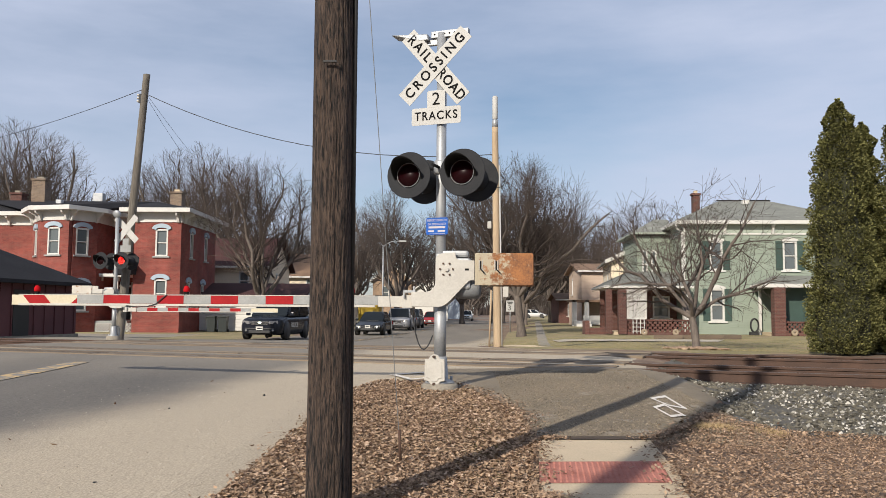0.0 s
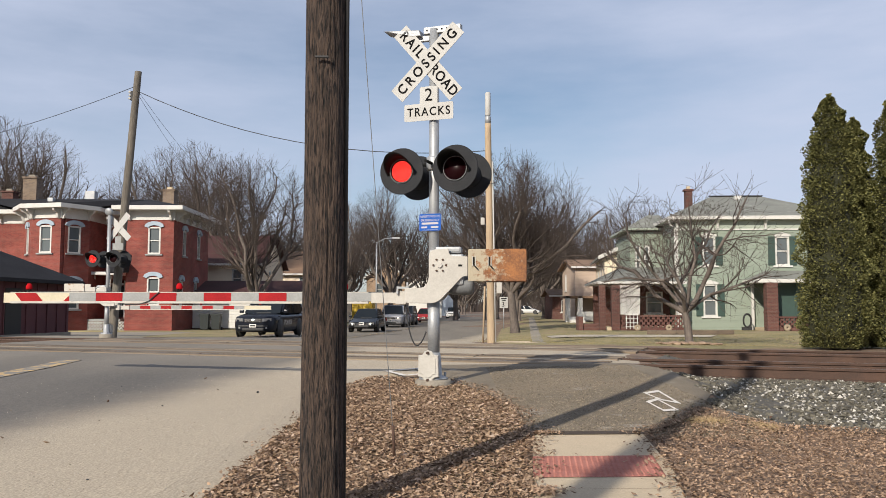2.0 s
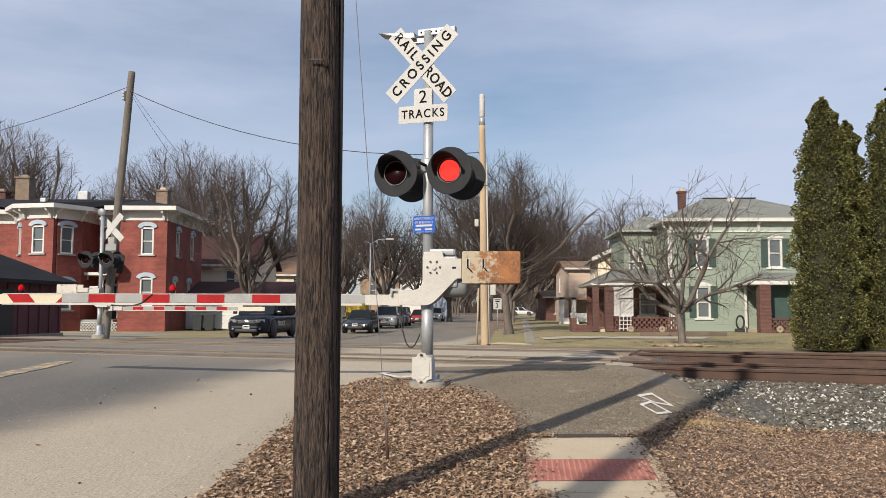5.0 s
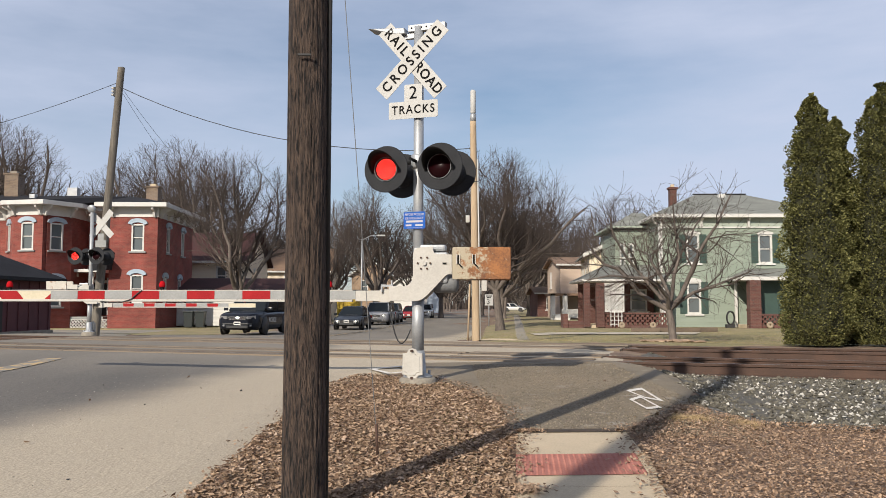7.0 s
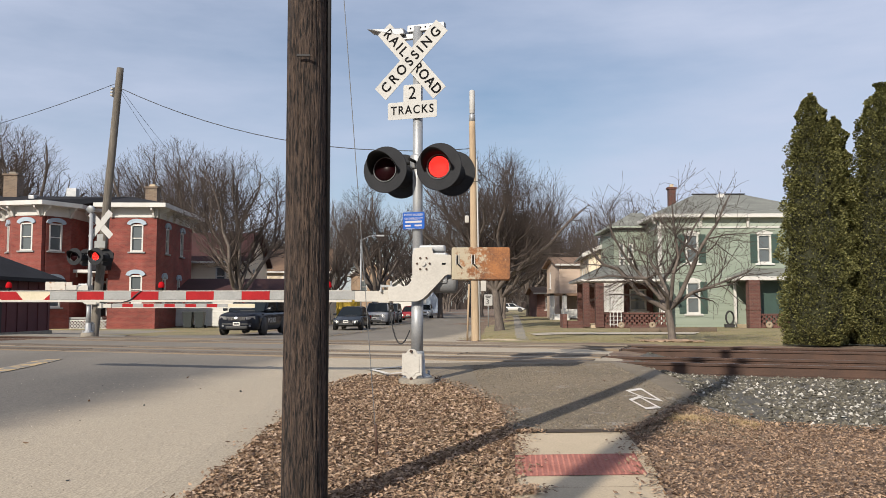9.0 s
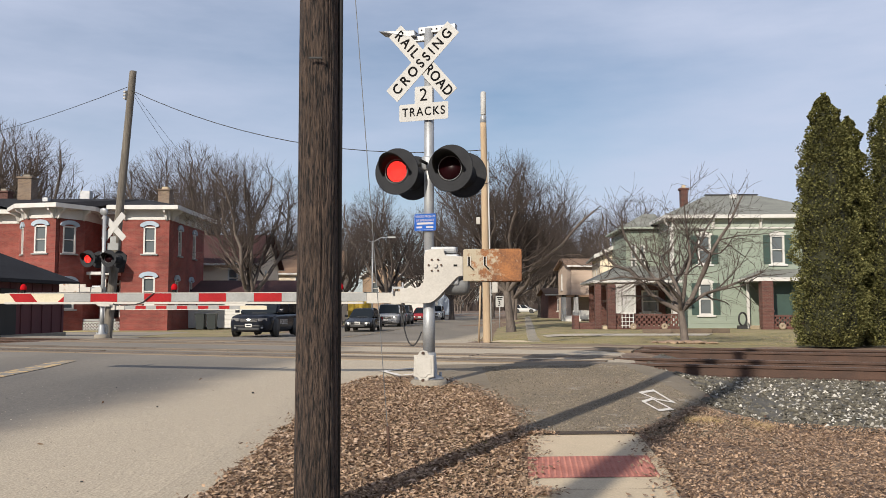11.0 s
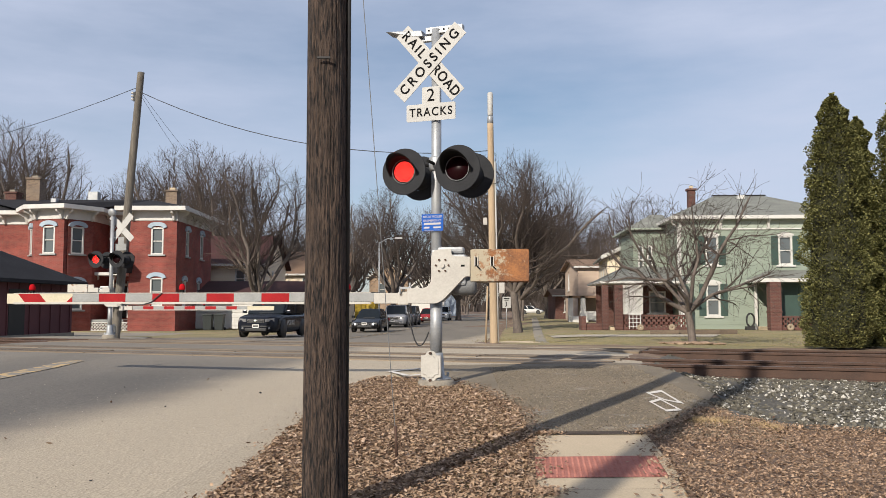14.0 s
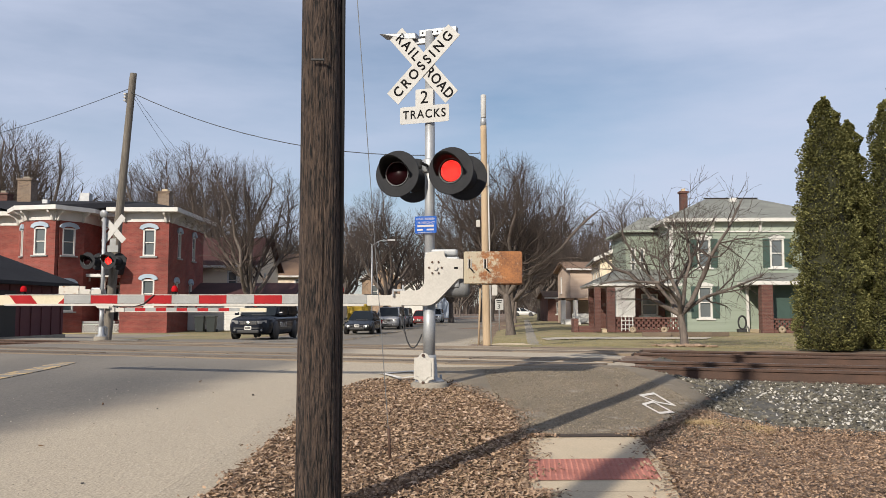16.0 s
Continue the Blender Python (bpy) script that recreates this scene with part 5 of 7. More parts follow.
def window(parent, m, hole, trim, arch=None, shutter=None, sill=True, mullion=True, crown=None, name="window"):
    u0, u1, v0, v1 = hole
    w, h, cu, cv = u1 - u0, v1 - v0, (u0 + u1) / 2, (v0 + v1) / 2
    win = new(name)
    win.parent = parent
    win.matrix_basis = m
    f = 0.095
    rows = [((u0 + f / 2, 0.06, cv), (f, 0.14, h)), ((u1 - f / 2, 0.06, cv), (f, 0.14, h)), ((cu, 0.06, v1 - f / 2), (w - 2 * f, 0.14, f)), ((cu, 0.06, v0 + f / 2), (w - 2 * f, 0.14, f))]
    if mullion:
        rows.append(((cu, 0.08, cv), (w - 2 * f, 0.08, 0.06)))
    part("frame", boxes(*rows), trim, win)
    part("pane", boxes(((cu, 0.12, (v0 + cv) / 2), (w - 2 * f, 0.012, h / 2 - f)), ), PANE, win)
    part("pane", boxes(((cu, 0.10, (v1 + cv) / 2), (w - 2 * f, 0.012, h / 2 - f)), ), PANE, win)
    if sill:
        part("sill", boxes(((cu, -0.03, v0 - 0.05), (w + 0.3, 0.16, 0.1)), bevel=0.01), sill if sill is not True else trim, win)
    if arch:
        pts = []
        k = 12
        for i in range(k + 1):
            a = math.pi * i / k
            pts.append((cu - (w / 2 + 0.22) * math.cos(a), v1 + 0.02 + 0.34 * math.sin(a)))
        for i in range(k + 1):
            a = math.pi * (1 - i / k)
            pts.append((cu - (w / 2 - 0.02) * math.cos(a), v1 - 0.06 + 0.16 * math.sin(a)))
        part("hood_mould", slab(bmesh.new(), pts, 0.12, pose(0, -0.1, 0)), arch, win, "arched blue-grey hood")
    if crown:
        part("crown", slab(bmesh.new(), [(u0 - 0.08, v1), (u1 + 0.08, v1), (u1 + 0.08, v1 + 0.1), (cu, v1 + 0.24), (u0 - 0.08, v1 + 0.1)], 0.08, pose(0, -0.06, 0)), crown, win, "pedimented window head")
    if shutter:
        for a, b in ((u0 - 0.42, u0 - 0.03), (u1 + 0.03, u1 + 0.42)):
            sh = part("shutter", boxes((((a + b) / 2, -0.02, cv), (b - a, 0.04, h)), bevel=0.008), shutter, win, "dark green louvred shutter")
            for i in range(10):
                z = v0 + h * (i + 0.5) / 10
                box_bm = boxes((((a + b) / 2, -0.045, z), (b - a - 0.1, 0.02, 0.05)))
                part("slat", box_bm, shutter, sh)
    return win


def hip_roof(parent, pts, z, ridge, material, over=0.0, label="", thick=0.0):
    """A roof from an eave outline up to a ridge given by two points."""
    bm = bmesh.new()
    lo = [bm.verts.new((x, y, z)) for x, y in pts]
    hi = [bm.verts.new(r) for r in ridge]
    n = len(pts)
    near = [min((0, 1), key=lambda j: (Vector(p) - Vector(ridge[j]).xy).length) for p in pts]
    for i in range(n):
        a, b = i, (i + 1) % n
        if near[a] == near[b]:
            bm.faces.new((lo[a], lo[b], hi[near[a]]))
        else:
            bm.faces.new((lo[a], lo[b], hi[near[b]], hi[near[a]]))
    bm.faces.new(lo[::-1])
    bmesh.ops.recalc_face_normals(bm, faces=bm.faces)
    return part("roof", bm, material, parent, label)


def grown(pts, d):
    """An outline moved outwards by d; points run with the outside on their right."""
    out = []
    n = len(pts)
    for i in range(n):
        a, b, c = (Vector(pts[(i + k) % n]) for k in (-1, 0, 1))
        e0, e1 = (b - a).normalized(), (c - b).normalized()
        n0, n1 = Vector((e0.y, -e0.x)), Vector((e1.y, -e1.x))
        v = n0 + n1
        k = d * 2 / max(0.5, v.length_squared)
        out.append((b.x + v.x * k, b.y + v.y * k))
    return out


def band(pts, z0, z1):
    bm = bmesh.new()
    lo = [bm.verts.new((x, y, z0)) for x, y in pts]
    hi = [bm.verts.new((x, y, z1)) for x, y in pts]
    n = len(pts)
    for i in range(n):
        bm.faces.new((lo[i], lo[(i + 1) % n], hi[(i + 1) % n], hi[i]))
    bm.faces.new(lo[::-1])
    bm.faces.new(hi)
    bmesh.ops.recalc_face_normals(bm, faces=bm.faces)
    return bm


def chimney(parent, x, y, z0, z1, w, material, cap=None):
    ch = part("chimney", boxes(((x, y, (z0 + z1) / 2), (w, w, z1 - z0)), ((x, y, z1 + 0.06), (w + 0.14, w + 0.14, 0.12)), bevel=0.01), material, parent)
    if cap:
        part("flue", boxes(((x, y, z1 + 0.2), (w * 0.5, w * 0.5, 0.2)), bevel=0.02), cap, ch)
    return ch


# red brick house with a bay
red = thing("house", pose(0, 0, 0), "two-storey red brick house with white bracketed eaves and a bay", "house")
foot = [(-38, 56), (-27.4, 56), (-27.3, 54.6), (-26.0, 52.8), (-23.9, 52.3), (-22.8, 54.0), (-22.8, 56.5), (-20.2, 56.5), (-20.2, 53.5), (-17.17, 53.5), (-17.17, 61.5), (-38, 61.5)]
zt = 6.55
plan = {
    0: [(1.2, 2.1, 4.4, 6.2), (6.4, 7.3, 4.4, 6.2), (6.4, 7.3, 0.9, 2.7)],
    2: [(0.75, 1.45, 4.35, 6.05)],
    3: [(0.62, 1.5, 4.35, 6.1), (0.62, 1.5, 0.8, 2.55)],
    4: [(0.5, 1.4, 4.35, 6.1), (0.5, 1.4, 0.8, 2.55)],
    6: [(0.3, 1.5, 0.25, 2.75)],
    8: [(1.38, 2.18, 4.35, 6.1), (1.38, 2.18, 1.05, 2.85)],
    9: [(1.9, 2.6, 4.35, 6.05), (5.2, 5.9, 4.35, 6.05), (1.4, 2.05, 1.05, 2.7), (4.6, 5.25, 1.05, 2.7)],
}
for i in range(len(foot)):
    p0, p1 = foot[i], foot[(i + 1) % len(foot)]
    holes = plan.get(i, [])
    before = Vector(p0) - Vector(foot[i - 1])
    ahead = Vector(p1) - Vector(p0)
    square_corner = before.normalized().cross(ahead.normalized()) > 0.9
    bm, m_ = wall_mesh(p0, p1, -0.6, zt, 0.3, holes, 0.3 if square_corner else 0.0)
    w_ = part("wall", bm, TANBRICK if i == 1 else REDBRICK, red)
    for hl in holes:
        if i == 6:
            dr = new("door")
            dr.parent, dr.matrix_basis = red, m_
            part("door_leaf", boxes((((hl[0] + hl[1]) / 2, 0.2, 1.3), (0.95, 0.06, 2.1)), bevel=0.01), DARKIN, dr, "dark panelled door")
            part("frame", boxes(((hl[0] + 0.06, 0.1, 1.5), (0.12, 0.2, 2.5)), ((hl[1] - 0.06, 0.1, 1.5), (0.12, 0.2, 2.5)), (((hl[0] + hl[1]) / 2, 0.1, 2.5), (1.0, 0.2, 0.15))), TRIM, dr)
        else:
            window(red, m_, hl, TRIM, BLUETRIM, None, GREYTAPE)
part("floor_block", band(grown(foot, -0.4), 3.1, 3.2), DARKIN, red)
part("frieze", band(grown(foot, 0.05), zt, 7.15), TRIM, red, "white frieze board")
part("eave", band(grown(foot, 0.75), 7.15, 7.42), TRIM, red, "white boxed eave")
hip_roof(red, grown(foot, 0.7), 7.42, [(-33, 58.6, 8.6), (-20.5, 58.3, 8.5)], DARKROOF)
for i in (0, 2, 3, 4, 6, 8, 9):
    p0, p1 = Vector(foot[i]), Vector(foot[i + 1])
    e = (p1 - p0)
    cnt = max(2, int(e.length / 1.6) + 1)
    o = Vector((e.y, -e.x)).normalized()
    for j in range(cnt):
        q = p0 + e * (0.06 + 0.88 * j / (cnt - 1)) + o * 0.3
        ang = math.degrees(math.atan2(o.y, o.x))
        bm = bmesh.new()
        slab(bm, [(-0.28, 7.15), (0.38, 7.15), (0.3, 6.98), (0.0, 6.85), (-0.12, 6.55), (-0.28, 6.5)], 0.14, pose(q.x, q.y, 0, 0, 0, ang) @ pose(0, -0.07, 0))
        part("eave_bracket", bm, TRIM, red)
chimney(red, -28.8, 58.5, 7.6, 9.95, 0.95, OLDBRICK, GREYCONC)
chimney(red, -30.9, 59.5, 7.6, 9.1, 0.8, DARKBRICK, GREYCONC)
chimney(red, -19.1, 58.5, 7.6, 9.1, 0.8, OLDBRICK, CONCRETE)
part("roof_unit", boxes(((-25.3, 60.0, 9.0), (0.72, 0.6, 0.62)), ((-25.3, 60.0, 8.4), (0.5, 0.4, 0.6)), bevel=0.03), SILVER, red, "grey roof cooling unit")
part("roof_vent", boxes(((-27.0, 57.5, 8.25), (0.4, 0.4, 0.5)), bevel=0.05), SILVER, red, "metal roof vent")
part("canopy", slab(bmesh.new(), [(-20.2, 3.3), (-19.1, 3.35), (-19.0, 3.95), (-19.5, 4.1), (-20.2, 3.5)], 0.9, pose(-0.9, 52.55, -0.2)), DARKROOF, red, "small dark awning")
for x in (-23.6, -22.9, -21.8):
    part("porch_post", boxes(((x, 55.0, 1.6), (0.16, 0.16, 2.9)), ((x, 55.0, 2.9), (0.3, 0.2, 0.25)), bevel=0.015), TRIM, red)
part("porch_roof", boxes(((-22.4, 55.4, 3.15), (2.6, 1.9, 0.2)), bevel=0.02), TRIM, red)
part("porch_floor", boxes(((-22.2, 55.2, 0.1), (3.0, 2.2, 0.14)), bevel=0.01), GREYTAPE, red)
lat = part("porch_lattice", boxes(((-22.2, 54.08, -0.02), (3.6, 0.03, 0.05)), ((-22.2, 54.08, -0.55), (3.6, 0.03, 0.05))), TRIM, red, "white porch lattice skirt")
for i in range(18):
    for sgn in (-1, 1):
        bm = bmesh.new()
        box(bm, (0, 0, 0), (0.04, 0.02, 0.74), pose(-23.9 + i * 0.2, 54.08 + 0.012 * sgn, -0.28, 0, 45 * sgn, 0))
        part("lattice_slat", bm, TRIM, lat)


# low dark building beyond the tracks, its long side along the road
shed = thing("storage_building", pose(-15.9, 37.3, 0, 0, 0, -7), "low dark maroon building with a wide black hip roof", "building")
sf = [(-13.5, -6.7), (-0.45, -6.7), (-0.45, -0.45), (-13.5, -0.45)]
for i in range(4):
    bm, m_ = wall_mesh(sf[i], sf[(i + 1) % 4], -0.8, 2.0, 0.2, [], 0.2)
    part("wall", bm, MAROONWALL, shed)
for i in range(9):
    part("batten", boxes(((-0.43, -6.4 + i * 0.72, 0.6), (0.05, 0.06, 2.7))), MAROONWALL, shed)
for i in range(14):
    part("batten", boxes(((-13.2 + i * 0.95, -6.72, 0.6), (0.06, 0.05, 2.7))), MAROONWALL, shed)
part("eave", band(grown(sf, 0.45), 1.9, 2.04), DARKROOF, shed)
hip_roof(shed, grown(sf, 0.45), 2.04, [(-10.3, -3.57, 3.85), (-3.55, -3.57, 3.85)], DARKROOF, label="black shingled hip roof")
part("door", boxes(((-0.42, -4.4, 0.6), (0.06, 1.0, 2.1)), bevel=0.01), DARKIN, shed)
part("plinth", boxes(((-6.97, -3.57, -0.42), (13.2, 6.4, 0.5))), GREYCONC, shed)


# sage green house
GX, GY, GZ = 13.65, 48.0, -0.29
green = thing("house", pose(GX, GY, GZ, 0, 0, -3), "two-storey sage green clapboard house with white windows and porches", "house")


def clapboards(p0, p1, z0, z1, holes, material, parent, step=0.135):
    """Overlapping boards along a wall, cut at the openings."""
    d = Vector((p1[0] - p0[0], p1[1] - p0[1], 0))
    ln = d.length
    d.normalize()
    ang = math.degrees(math.atan2(d.y, d.x))
    m = pose(p0[0], p0[1], 0, 0, 0, ang)
    bm, _ = wall_mesh(p0, p1, z0, z1, 0.18, holes, 0.18)
    w = part("wall", bm, material, parent)
    z = z0
    while z < z1 - 0.02:
        top = min(z + step, z1)
        cuts = sorted([(h[0] - 0.1, h[1] + 0.1) for h in holes if h[2] - 0.05 < top and h[3] + 0.12 > z])
        u = 0.0
        for a, b in cuts + [(ln, ln)]:
            if a - u > 0.05:
                vs = [(u, 0.0, top), (a, 0.0, top), (a, -0.02, z), (u, -0.02, z), (u, 0.0, z), (a, 0.0, z)]
                ob = pieces("board", vs, [(3, 2, 1, 0), (4, 5, 2, 3)], material, w)
                ob.matrix_basis = m
            u = max(u, b)
        z += step
    return w, m


holes = [(1.47, 2.2, 3.67, 5.35), (5.6, 6.38, 3.67, 5.35), (1.47, 2.25, 0.75, 2.6), (5.0, 5.9, 0.2, 2.3)]
w_, m_ = clapboards((0, 0), (9.6, 0), 0, 5.85, holes, GREENSIDE, green)
for hl in holes[:3]:
    window(green, m_, hl, TRIM, None, GREENTRIM, True, True, TRIM)
dr = new("door")
dr.parent, dr.matrix_basis = green, m_
part("door_leaf", boxes(((5.45, 0.1, 1.25), (0.86, 0.06, 2.05)), bevel=0.01), GREENTRIM, dr, "dark green door")
part("frame", boxes(((5.05, 0.05, 1.25), (0.1, 0.2, 2.1)), ((5.85, 0.05, 1.25), (0.1, 0.2, 2.1))), TRIM, dr)
for p0, p1 in (((0, 9), (0, 0)), ((9.6, 0), (9.6, 9)), ((9.6, 9), (0, 9))):
    hl_ = [(6.0, 6.7, 3.67, 5.35)] if p0 == (0, 9) else []
    clapboards(p0, p1, 0, 5.85, hl_, GREENSIDE, green, 0.42)
part("foundation", band([(-2.05, 0.05), (9.55, 0.05), (9.55, 8.9), (-2.05, 8.9)], -0.7, 0.0), DARKBRICK, green)
part("corner_board", boxes(((0.0, -0.03, 2.95), (0.16, 0.08, 5.9))), TRIM, green, "white corner board")
gf_ = [(0, 0), (9.6, 0), (9.6, 9), (0, 9)]
part("frieze", band(grown(gf_, 0.04), 5.75, 6.3), GREYTRIM, green, "grey-green frieze")
part("moulding", band(grown(gf_, 0.08), 5.72, 5.80), TRIM, green)
part("eave", band(grown(gf_, 0.55), 6.3, 6.5), TRIM, green, "white gutter and eave")
hip_roof(green, grown(gf_, 0.53), 6.5, [(3.2, 4.3, 8.25), (6.2, 4.3, 8.25)], SHINGLE, label="weathered grey-green shingled hip roof")
part("ridge_cap", boxes(((4.7, 4.3, 8.27), (3.3, 0.25, 0.06))), DARKROOF, green)
part("roof_vent", boxes(((4.6, 3.5, 8.05), (0.4, 0.4, 0.25)), bevel=0.03), TRIM, green)
for x in (0.12, 2.4, 5.1, 7.6):
    part("eave_bracket", slab(bmesh.new(), [(-0.5, 6.3), (0, 6.3), (0, 5.7), (-0.12, 5.75), (-0.2, 6.1)], 0.14, pose(x, 0, 0, 0, 0, 90)), TRIM, green)
chimney(green, 1.35, 2.6, 6.9, 8.35, 0.42, DARKBRICK, CONCRETE)
part("downpipe", tubes(((-0.5, -0.4, 6.3), (-0.45, -0.3, 6.05), 0.05), ((-0.45, -0.3, 6.05), (-0.1, -0.1, 5.85), 0.05), ((-0.1, -0.1, 5.85), (-0.1, -0.1, 0.1), 0.05), seg=8), TRIM, green, "white downpipe")
# set-back wing
w_, m_ = clapboards((-2.05, 3.5), (0, 3.5), 0, 5.95, [(0.3, 0.65, 3.3, 5.1), (0.85, 1.2, 3.3, 5.1)], GREENSIDE, green)
for hl in ((0.3, 0.65, 3.3, 5.1), (0.85, 1.2, 3.3, 5.1)):
    window(green, m_, hl, TRIM)
clapboards((-2.05, 9), (-2.05, 3.5), 0, 5.95, [], GREENSIDE, green, 0.42)
wf_ = [(-2.05, 3.5), (0.0, 3.5), (0.0, 9), (-2.05, 9)]
part("eave", band(grown(wf_, 0.4), 6.04, 6.15), GREYTRIM, green)
hip_roof(green, grown(wf_, 0.38), 6.15, [(-0.6, 5.4, 7.2), (0.2, 5.4, 7.2)], SHINGLE)


def brick_rail(parent, x0, x1, y, z1):
    """A low porch wall of bricks with open gaps, capped."""
    wall = part("porch_wall", boxes((((x0 + x1) / 2, y, 0.08), (x1 - x0, 0.2, 0.16)), (((x0 + x1) / 2, y, z1 - 0.05), (x1 - x0 + 0.06, 0.26, 0.1))), DARKBRICK, parent, "pierced brick porch wall")
    rows = 4
    hgt = (z1 - 0.26) / rows
    me = to_mesh(boxes(((0, 0, 0), (0.17, 0.16, hgt * 0.96)), bevel=0.006), "brick")
    me.materials.append(DARKBRICK)
    n = int((x1 - x0) / 0.27)
    for r in range(rows):
        for i in range(n):
            shared("brick", me, wall, pose(x0 + 0.1 + i * 0.27 + (0.135 if r % 2 else 0), y, 0.16 + hgt * (r + 0.5)))


# right porch
px0, px1, py = 3.7, 9.6, -2.3
part("porch_roof", band([(px0, py - 0.2), (px1, py - 0.2), (px1, 0), (px0, 0)], 2.62, 2.82), TRIM, green)
hip_roof(green, [(px0, py - 0.2), (px1, py - 0.2), (px1, 0), (px0, 0)], 2.82, [(px0 + 1.2, -0.2, 3.35), (px1, -0.2, 3.35)], SHINGLE)
part("porch_column", boxes(((4.5, py, 1.3), (0.6, 0.6, 2.64)), ((4.5, py, 1.0), (0.66, 0.66, 0.08)), bevel=0.01), DARKBRICK, green, "brown brick porch column")
part("porch_floor", band([(px0 + 0.5, py), (px1, py), (px1, 0), (px0 + 0.5, 0)], -0.6, 0.16), CONCRETE, green)
# added dark panel: the shade inside the porch is put into its colour
part("porch_shade_panel", boxes(((6.9, -1.3, 1.4), (4.9, 0.06, 2.44)), ((4.5, -1.3, 1.4), (0.1, 0.1, 2.44)), ((6.2, -1.33, 1.4), (0.06, 0.05, 2.44)), bevel=0.008), GREENTRIM, green, "dark green panel standing in for the porch's inner shade")
part("porch_post", boxes(((4.15, -0.3, 1.3), (0.14, 0.14, 2.64))), TRIM, green)
brick_rail(green, 4.82, 9.5, py, 0.78)
# left porch
lx0, lx1, ly = -4.7, -0.1, -2.2
part("porch_roof", band([(lx0 - 0.2, ly - 0.25), (lx1 + 0.1, ly - 0.25), (lx1 + 0.1, 3.4), (lx0 - 0.2, 3.4)], 2.56, 2.68), TRIM, green)
hip_roof(green, [(lx0 - 0.2, ly - 0.25), (lx1 + 0.1, ly - 0.25), (lx1 + 0.1, 3.4), (lx0 - 0.2, 3.4)], 2.68, [(lx0 + 1.9, 2.6, 3.7), (lx1 + 0.0, 2.6, 3.7)], SHINGLE)
for x, wd in ((lx0 + 0.08, 0.34), (lx0 + 0.8, 0.44)):
    part("porch_column", boxes(((x, ly, 1.25), (wd, wd, 2.45)), bevel=0.01), DARKBRICK, green, "brown brick porch column")
part("porch_column", boxes(((lx1 - 0.2, ly + 0.2, 1.6), (0.16, 0.16, 1.8))), TRIM, green)
part("porch_floor", band([(lx0, ly), (lx1, ly), (lx1, 3.4), (lx0, 3.4)], -0.6, 0.16), CONCRETE, green)
bm, m_ = wall_mesh((lx0 + 0.1, 1.6), (lx1, 1.6), 0.1, 2.58, 0.15, [(3.1, 4.1, 0.9, 2.2)])
part("porch_back_wall", bm, DARKBRICK, green)
window(green, m_, (3.1, 4.1, 0.9, 2.2), TRIM)
brick_rail(green, lx0 + 1.0, lx1, ly, 0.84)
lp = part("lattice_panel", boxes(((-3.2, ly - 0.1, 2.44), (1.2, 0.04, 0.06)), ((-3.2, ly - 0.1, 0.9), (1.2, 0.04, 0.06)), ((-3.8, ly - 0.1, 1.67), (0.05, 0.04, 1.6)), ((-2.6, ly - 0.1, 1.67), (0.05, 0.04, 1.6))), TRIM, green, "white lattice screen")
for i in range(-9, 10):
    for sgn in (-1, 1):
        c = i * 0.15
        a, b = max(-0.58, c - 0.77), min(0.58, c + 0.77)
        if b - a < 0.1:
            continue
        mid = (a + b) / 2
        bm = bmesh.new()
        box(bm, (0, 0, 0), ((b - a) * 1.414, 0.012, 0.055), pose(-3.2 + mid * sgn, ly - 0.1 + 0.007 * sgn, 1.67 + (mid - c), 0, -45 * sgn, 0))
        part("lattice_slat", bm, TRIM, lp)
tr_ = part("trellis", boxes(*[((-3.35 + 0.2 * i, ly - 0.28, 0.5), (0.035, 0.03, 0.85)) for i in range(4)], *[((-3.05, ly - 0.28, 0.2 + 0.22 * i), (0.7, 0.03, 0.035)) for i in range(4)]), TRIM, green, "small white garden trellis")
part("porch_step", boxes(((lx0 - 0.5, ly + 0.6, 0.1), (0.9, 1.3, 0.5)), ((lx0 - 1.1, ly + 0.6, 0.3), (0.25, 1.4, 0.9)), bevel=0.02), DARKBRICK, green, "brown brick porch steps")

STONEWHEEL = paint("sandstone", (0.30, 0.235, 0.165), (0.22, 0.175, 0.12), 4, 0.9, 0.3, 30)
for x, z, rr in ((10.65, 0.0, 0.17), (12.35, 0.0, 0.17), (18.75, 0.0, 0.18), (19.95, -0.05, 0.14)):
    gz_ = ground_z(x, 45.3)
    st = thing("millstone", pose(x, 45.15, gz_ + rr, 0, 0, 0), "round sandstone wheel leaning by the porch wall", "millstone", "stones by the porch")
    part("stone", lathe(bmesh.new(), [(0.04, -0.06), (rr, -0.06), (rr + 0.01, 0), (rr, 0.06), (0.04, 0.06), (0.04, -0.06)], 24, pose(0, 0, 0, 82), False), STONEWHEEL, st)
hose = thing("hose_reel", pose(17.1, 46.6, ground_z(17.1, 46.6)), "black garden hose coiled on a wall reel", "hose reel")
for k_ in range(4):
    part("hose", lathe(bmesh.new(), [(0.27, -0.03), (0.3, 0), (0.27, 0.03), (0.24, 0), (0.27, -0.03)], 24, pose(0, -0.05 * k_, 0.55, 90, 0, 0) @ Matrix.Diagonal((0.8, 1.35, 1, 1)), False), CABLEBLACK, hose)
part("foot", boxes(((0, 0, 0.1), (0.5, 0.3, 0.2)), bevel=0.02), CABLEBLACK, hose)


